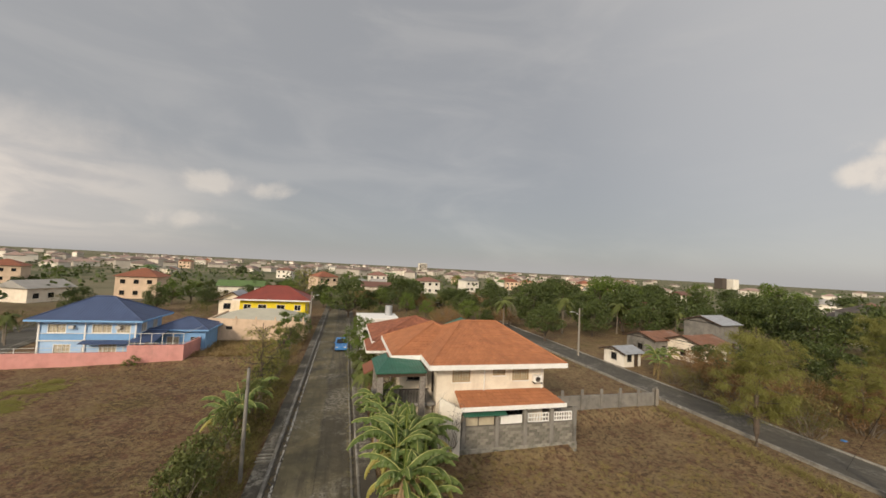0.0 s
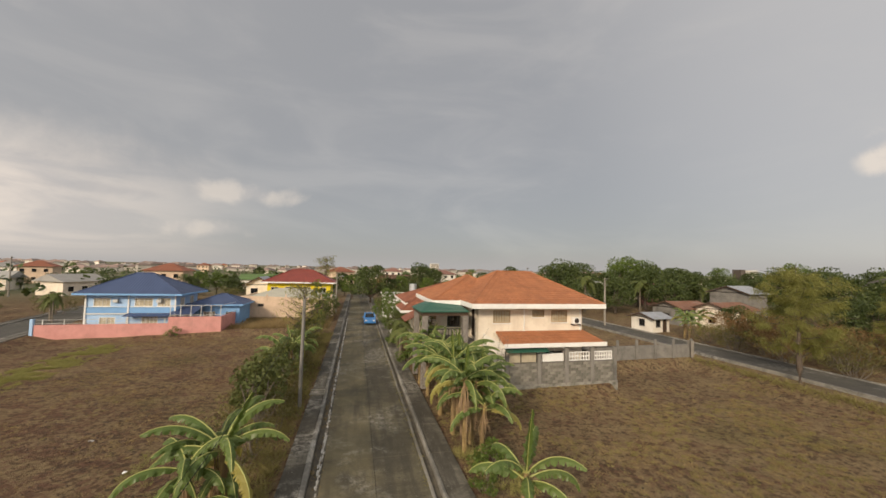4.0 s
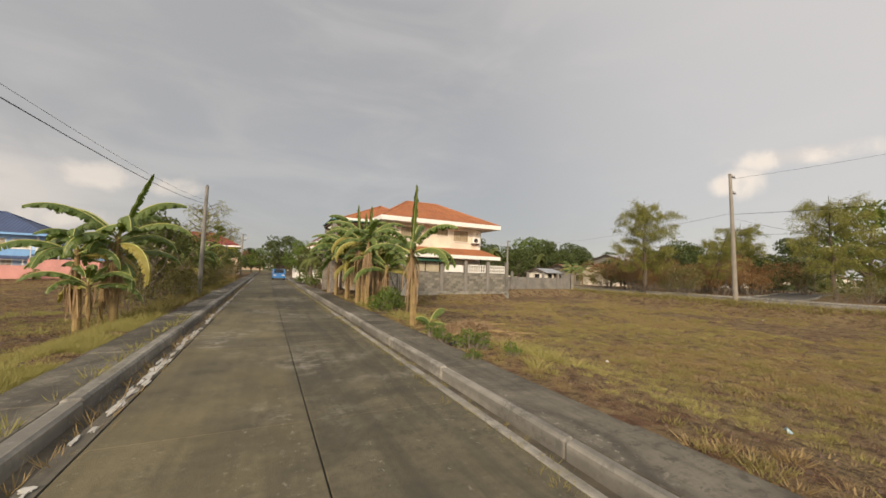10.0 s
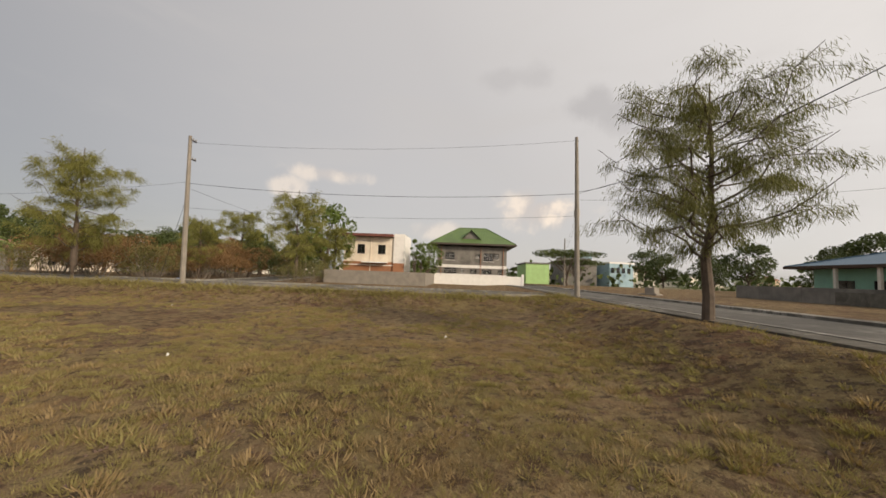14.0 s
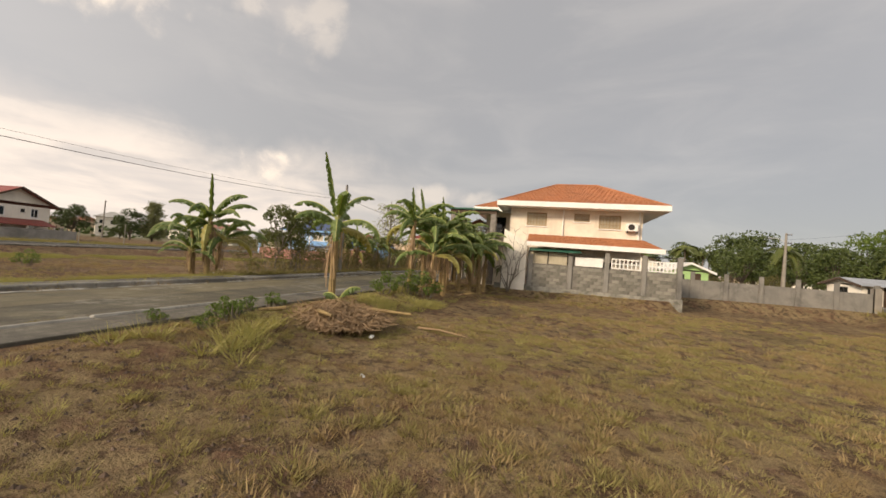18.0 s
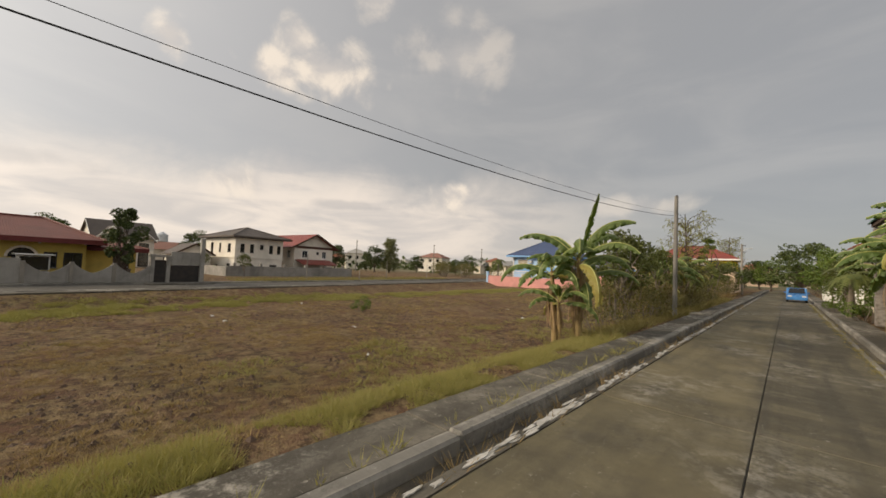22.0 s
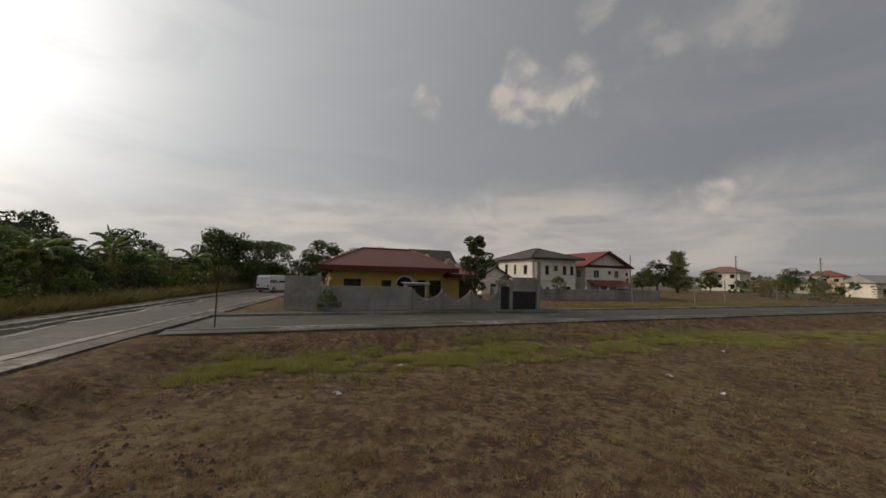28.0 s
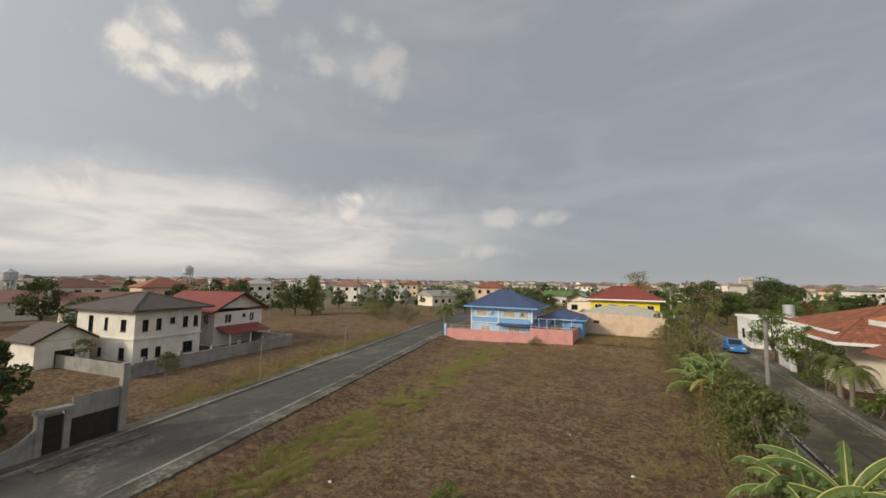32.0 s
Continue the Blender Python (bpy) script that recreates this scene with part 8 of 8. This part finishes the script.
gs = []
while len(gs) < 12000:
    y = rg.uniform(-8.5, 44)
    w = 1.7 + 0.9 * noise.noise(Vector((0, y * 0.25, 4)))
    x = strip_x(y) + 0.5 * (rg.uniform(-1, 1) + rg.uniform(-1, 1)) * 1.25 * w + 0.7 * noise.noise(Vector((y * 0.9, 0, 7)))
    if noise.noise(Vector((x * 0.7, y * 0.5, 9))) + 1.2 * noise.noise(Vector((x * 2.0, y * 1.7, 1))) < 0.06:
        continue
    gs.append((x, y))
tufts("ditch_grass", "strip of green grass along a damp ditch", np.array(gs), rg.uniform(0.05, 0.19, len(gs)), 16, "ditch_leaf", 0.008, 0.12, 12)
fe = area(900, -9.8, -5.0, 3.0, 27.0, 0.45, 0.12)
tufts("edge_grass", "patches of yellow-green grass at the field's edge below the shrubs", fe, rg.uniform(0.05, 0.15, len(fe)), 16, "ditch_leaf", 0.008, 0.13, 17)
wv = np.column_stack([[xc(y) - 3.2 - abs(rg.normal()) * 2.2 for y in np.linspace(12, 46, 1100)], np.linspace(12, 46, 1100) + rg.uniform(-0.1, 0.1, 1100)])
tufts("verge_grass", "dry tall grass on the empty lot", wv, rg.uniform(0.1, 0.4, 1100), 16, "olive_grass", 0.012, 0.16, 13)
sv = np.column_stack([rg.uniform(-60, -14, 1800), -18.6 - np.abs(rg.normal(size=1800)) * 1.3])
tufts("verge_grass", "tall dry grass along the cross street", sv, rg.uniform(0.3, 0.9, 1800), 9, "olive_grass", 0.03, 0.2, 14)
ev = np.column_stack([30.0 - np.abs(rg.normal(size=800)) * 0.5, rg.uniform(-11, 28, 800)])
tufts("verge_grass", "straggling grass at the road edge", ev, rg.uniform(0.1, 0.4, 800), 9, "olive_grass", 0.02, 0.16, 15)
nv = np.column_stack([rg.uniform(-16.5, -4.4, 1500), rg.uniform(50.5, 60.8, 1500)])
tufts("rough_grass", "rough yellow grass before the peach building", nv, rg.uniform(0.2, 0.6, 1500), 8, "dry_grass", 0.03, 0.2, 16)


def clods(name, label, xy, size, material, seed):
    rng = np.random.default_rng(seed)
    tris = []
    base = np.array([[1, 0, 0], [0, 1, 0], [-1, 0, 0], [0, -1, 0], [0, 0, 0.8], [0, 0, -0.5]])
    f = [(0, 1, 4), (1, 2, 4), (2, 3, 4), (3, 0, 4)]
    for x, y in xy:
        a = rng.uniform(0, 6.28)
        turn = np.array([[math.cos(a), math.sin(a), 0], [-math.sin(a), math.cos(a), 0], [0, 0, 1]])
        v = (base * rng.uniform(0.5, 1.3, (6, 1))) @ turn * size * rng.uniform(0.4, 1.6)
        v = v + np.array([x, y, ground_z(x, y)])
        for t in f:
            tris += [v[i] for i in t]
    ob = soup(name, np.array(tris), 3, material)
    return tagged(ob, label, "soil", kind="stuff")


mat("clod", (0.115, 0.074, 0.052), (0.065, 0.045, 0.034), scale=4, fine=20, bump=0.6)
cl = in_left(area(9500, -24, -4, -8, 40, 0.35, 0.08))
clods("soil_clods", "dark clods of burnt soil", cl, 0.042, "clod", 5)
clods("soil_clods", "dark clods between the grass tufts", area(3200, *east_near, 0.5, 0.1), 0.028, "clod", 7)
clods("soil_clods", "dark clods of turned soil on the bank", np.concatenate([area(1500, 3.8, 8.5, -4, 6.5, 0.6, -0.1), area(1500, 12, 29, -10.5, -7.0, 0.5, 0.0)]), 0.026, "clod", 6)


# ---------- litter ----------
def scrap(x, y, s, m, label):
    t = thing("litter", label, "litter", pose(x, y, ground_z(x, y) + 0.02, 0, 0, x * 70), "scattered litter")
    bm = bmesh.new()
    slab(bm, [(-s, -s * 0.6, 0.02), (s * 0.8, -s * 0.5, 0.05), (s, s * 0.6, 0.03), (-s * 0.2, s * 0.4, 0.08), (-s * 0.8, s * 0.7, 0.02)], 0.012)
    part("scrap", bm, m, t)


for x, y, s in ((-16.3, 5.4, 0.09), (-18.0, 5.4, 0.1), (-12.5, 9.0, 0.08), (-20, -2.5, 0.1), (-17.5, -4.2, 0.1), (-9.8, 17.5, 0.1), (-13.0, 21, 0.1), (-21.2, 11.0, 0.12), (7.4, 4.6, 0.04), (15.5, 1.5, 0.03), (-8.2, 6.6, 0.05), (19.6, -4.0, 0.04), (25, 9, 0.05)):
    scrap(x, y, s, "litter_white", "scrap of white plastic litter")
scrap(5.9, 0.4, 0.05, "aqua_paint", "crumpled pale blue plastic bag")
scrap(6.4, 6.9, 0.07, "litter_white", "torn white plastic bag")
rock = thing("rock", "dark rough stone in the grass", "stone", pose(3.7, 5.9, 0.02))
bm = bmesh.new()
bmesh.ops.create_icosphere(bm, subdivisions=2, radius=0.16)
for v in bm.verts:
    v.co *= 1 + 0.35 * noise.noise(v.co * 9)
    v.co.z *= 0.7
part("stone", bm, "rubber", rock)
dry_frond = thing("fallen_stem", "thin dry banana leaf rib lying on the grass", "stem", pose(7.6, 8.6, ground_z(7.6, 8.6) + 0.05, 0, 0, -12))
part("rib", tb([(-0.75, 0, 0.03), (-0.1, 0.06, 0.06), (0.75, -0.03, 0.02)], [0.03, 0.022, 0.01], 7), "banana_dry", dry_frond)
tarp = thing("tarpaulin", "blue plastic sheet over a heap", "tarpaulin", pose(39.4, 20.0, 0.3) @ Matrix.Scale(0.5, 4))
bm = bmesh.new()
bmesh.ops.create_icosphere(bm, subdivisions=3, radius=0.5)
for v in bm.verts:
    v.co.z = max(0, v.co.z) * (0.7 + 0.3 * noise.noise(v.co * 2))
    v.co.x *= 1.3
part("sheet", bm, "tarpaulin", tarp)
slabs = thing("broken_slab", "broken concrete slab by the road", "rubble", pose(41, -21, 0.35, 8, 4, 30))
part("slab", bx(-0.9, -0.5, 0, 0.9, 0.5, 0.25, bevel=0.04), "pole_concrete", slabs)
part("slab", bx(-0.6, -0.4, 0.25, 0.3, 0.3, 0.8, bevel=0.04), "pole_concrete", slabs)
drain = thing("drain_cover", "concrete drain crossing in the pavement", "drain", pose(-3.1, 24.6, 0.1))
for k in range(3):
    part("bar", bx(-0.45, -0.5 + k * 0.4, 0.004, 0.5, -0.35 + k * 0.4, 0.07), "kerb_concrete", drain)


# ---------- the main road, slab by slab ----------
def shared(name, me, parent, loc, label=""):
    ob = new(name, me)
    ob.parent = parent
    ob.location = loc
    return tagged(ob, label)


def mesh_of(bm, material):
    me = bpy.data.meshes.new("piece")
    bm.to_mesh(me)
    bm.free()
    me.materials.append(MATS[material])
    return me


part("bed", bx(-2.05, -11.8, -0.32, 2.07, 112, -0.02), "tar_joint", main_road)
for x0, x1 in ((-2.03, -0.008), (0.008, 1.935)):
    me = mesh_of(bx(x0, 0, -0.2, x1, 4.496, 0.0, bevel=0.008), "road_concrete")
    for k in range(27):
        shared("slab", me, main_road, (0, -11.0 + 4.5 * k, 0.001 * ((k * 7) % 5)))
part("gutter_edge", bx(-2.21, -11.8, -0.33, -2.051, 112, 0.001), "walk_concrete", main_road)
part("gutter", bx(-2.46, -11.8, -0.33, -2.211, 112, -0.085), "gutter_mud", main_road, "muddy gutter")
part("gutter", bx(2.071, -11.8, -0.33, 2.305, 112, -0.08), "gutter_mud", main_road, "dark open gutter")
for side, xs in ((-1, (-2.70, -2.47)), (1, (2.307, 2.46))):
    me = mesh_of(bx(xs[0], 0, -0.3, xs[1], 2.994, 0.115, bevel=0.035), "kerb_concrete")
    for k in range(41):
        shared("kerb", me, main_road, (0.012 * ((k * 5) % 3 - 1), -11.2 + 3.0 * k, 0.006 * ((k * 3) % 4)))
me = mesh_of(bx(1.938, 0, -0.2, 2.068, 2.985, 0.012, bevel=0.012), "kerb_concrete")
for k in range(41):
    shared("gutter_lip", me, main_road, (0.008 * ((k * 5) % 3 - 1), -11.2 + 3.0 * k, 0.004 * ((k * 3) % 3)))
for x0, x1 in ((-3.48, -2.705), (2.465, 3.40)):
    me = mesh_of(bx(x0, 0, -0.2, x1, 2.99, 0.085, bevel=0.010), "walk_concrete")
    for k in range(41):
        shared("paving_slab", me, main_road, (0, -11.2 + 3.0 * k, 0.008 * ((k * 5) % 4)))
# rain water and dried silt on the cross street
def pool(cx, cy, rx, ry, sd, z, name, material, label):
    bm = bmesh.new()
    ring = []
    for a in np.linspace(0, 2 * math.pi, 64, endpoint=False):
        c, s = math.cos(a), math.sin(a)
        ring.append((cx + rx * c * (1 + 0.2 * noise.noise(Vector((c * 2, s * 2, sd)))), cy + ry * s * (1 + 0.55 * noise.noise(Vector((c * 4, s * 4, sd + 9)))), street_z(cx) + z))
    slab(bm, ring, 0.006)
    part(name, bm, material, cross_road, label)


for cx, cy, rx, ry, sd in ((-20.5, -15.7, 5.2, 0.62, 1), (-29.0, -15.9, 3.6, 0.36, 2), (-16.6, -12.7, 1.7, 0.30, 3), (-36.5, -15.8, 3.0, 0.30, 4)):
    pool(cx, cy, rx * 1.06, ry + 0.26, sd, 0.001, "silt", "silt", "pale dried silt round a puddle")
    pool(cx, cy, rx, ry, sd, 0.006, "puddle", "puddle", "shallow rain puddle")
pool(-19.0, -12.35, 5.5, 0.24, 7, 0.0015, "silt", "silt", "pale dried silt along the kerb")
# flaking lime in the gutter
rl = np.random.default_rng(8)
bm = bmesh.new()
for k in range(420):
    y = rl.uniform(-8, 60)
    x = rl.normal(-2.14, 0.03)
    L, W = rl.uniform(0.05, 0.34), rl.uniform(0.015, 0.065)
    m = 14
    a0 = [rl.uniform(0.45, 1.15) for _ in range(m)]
    slab(bm, [(x + W * a0[i] * math.cos(2 * math.pi * i / m), y + L * a0[i] * math.sin(2 * math.pi * i / m), 0.006 + 0.00004 * k) for i in range(m)], 0.012)
fl = part("lime_flakes", bm, "lime_flakes", main_road, "flaking white lime along the gutter")
tagged(fl, kind="stuff")
gg = np.column_stack([rl.normal(-2.2, 0.06, 130), rl.uniform(-6, 40, 130)])
t = tufts("gutter_grass", "straw-coloured grass in the gutter", gg, rl.uniform(0.08, 0.22, 130), 14, "dry_grass", 0.008, 0.10, 20)
t.location.z = 0.24
rgut = np.column_stack([rl.normal(1.93, 0.07, 420), rl.uniform(-6, 50, 420)])
t = tufts("gutter_grass", "short straw-coloured grass along the gutter lip", rgut, rl.uniform(0.02, 0.07, 420), 22, "olive_grass", 0.005, 0.09, 22)
t.location.z = 0.30
kg = np.column_stack([rl.normal(-2.78, 0.03, 60), rl.uniform(-4, 12, 60)])
t = tufts("gutter_grass", "green grass in the joint behind the kerb", kg, rl.uniform(0.08, 0.2, 60), 12, "green_grass", 0.007, 0.08, 21)
t.location.z = 0.38

# ---------- blocks of the yard wall ----------
yard = bpy.data.objects["yard_wall"]
block = mesh_of(bx(0, 0, 0, 0.385, 0.03, 0.185, bevel=0.008), "block_concrete")
for r in range(7):
    for c in range(22):
        x = 8.46 + c * 0.4 + (0.2 if r % 2 else 0)
        if x + 0.385 > 17.05 or any(p - 0.3 < x < p + 0.2 for p in (10.9, 13.0, 15.05, 16.9)) or x < 8.6:
            continue
        shared("block", block, yard, (x, 23.388 + 0.006 * ((r * 7 + c * 5) % 3), 0.355 + r * 0.2))
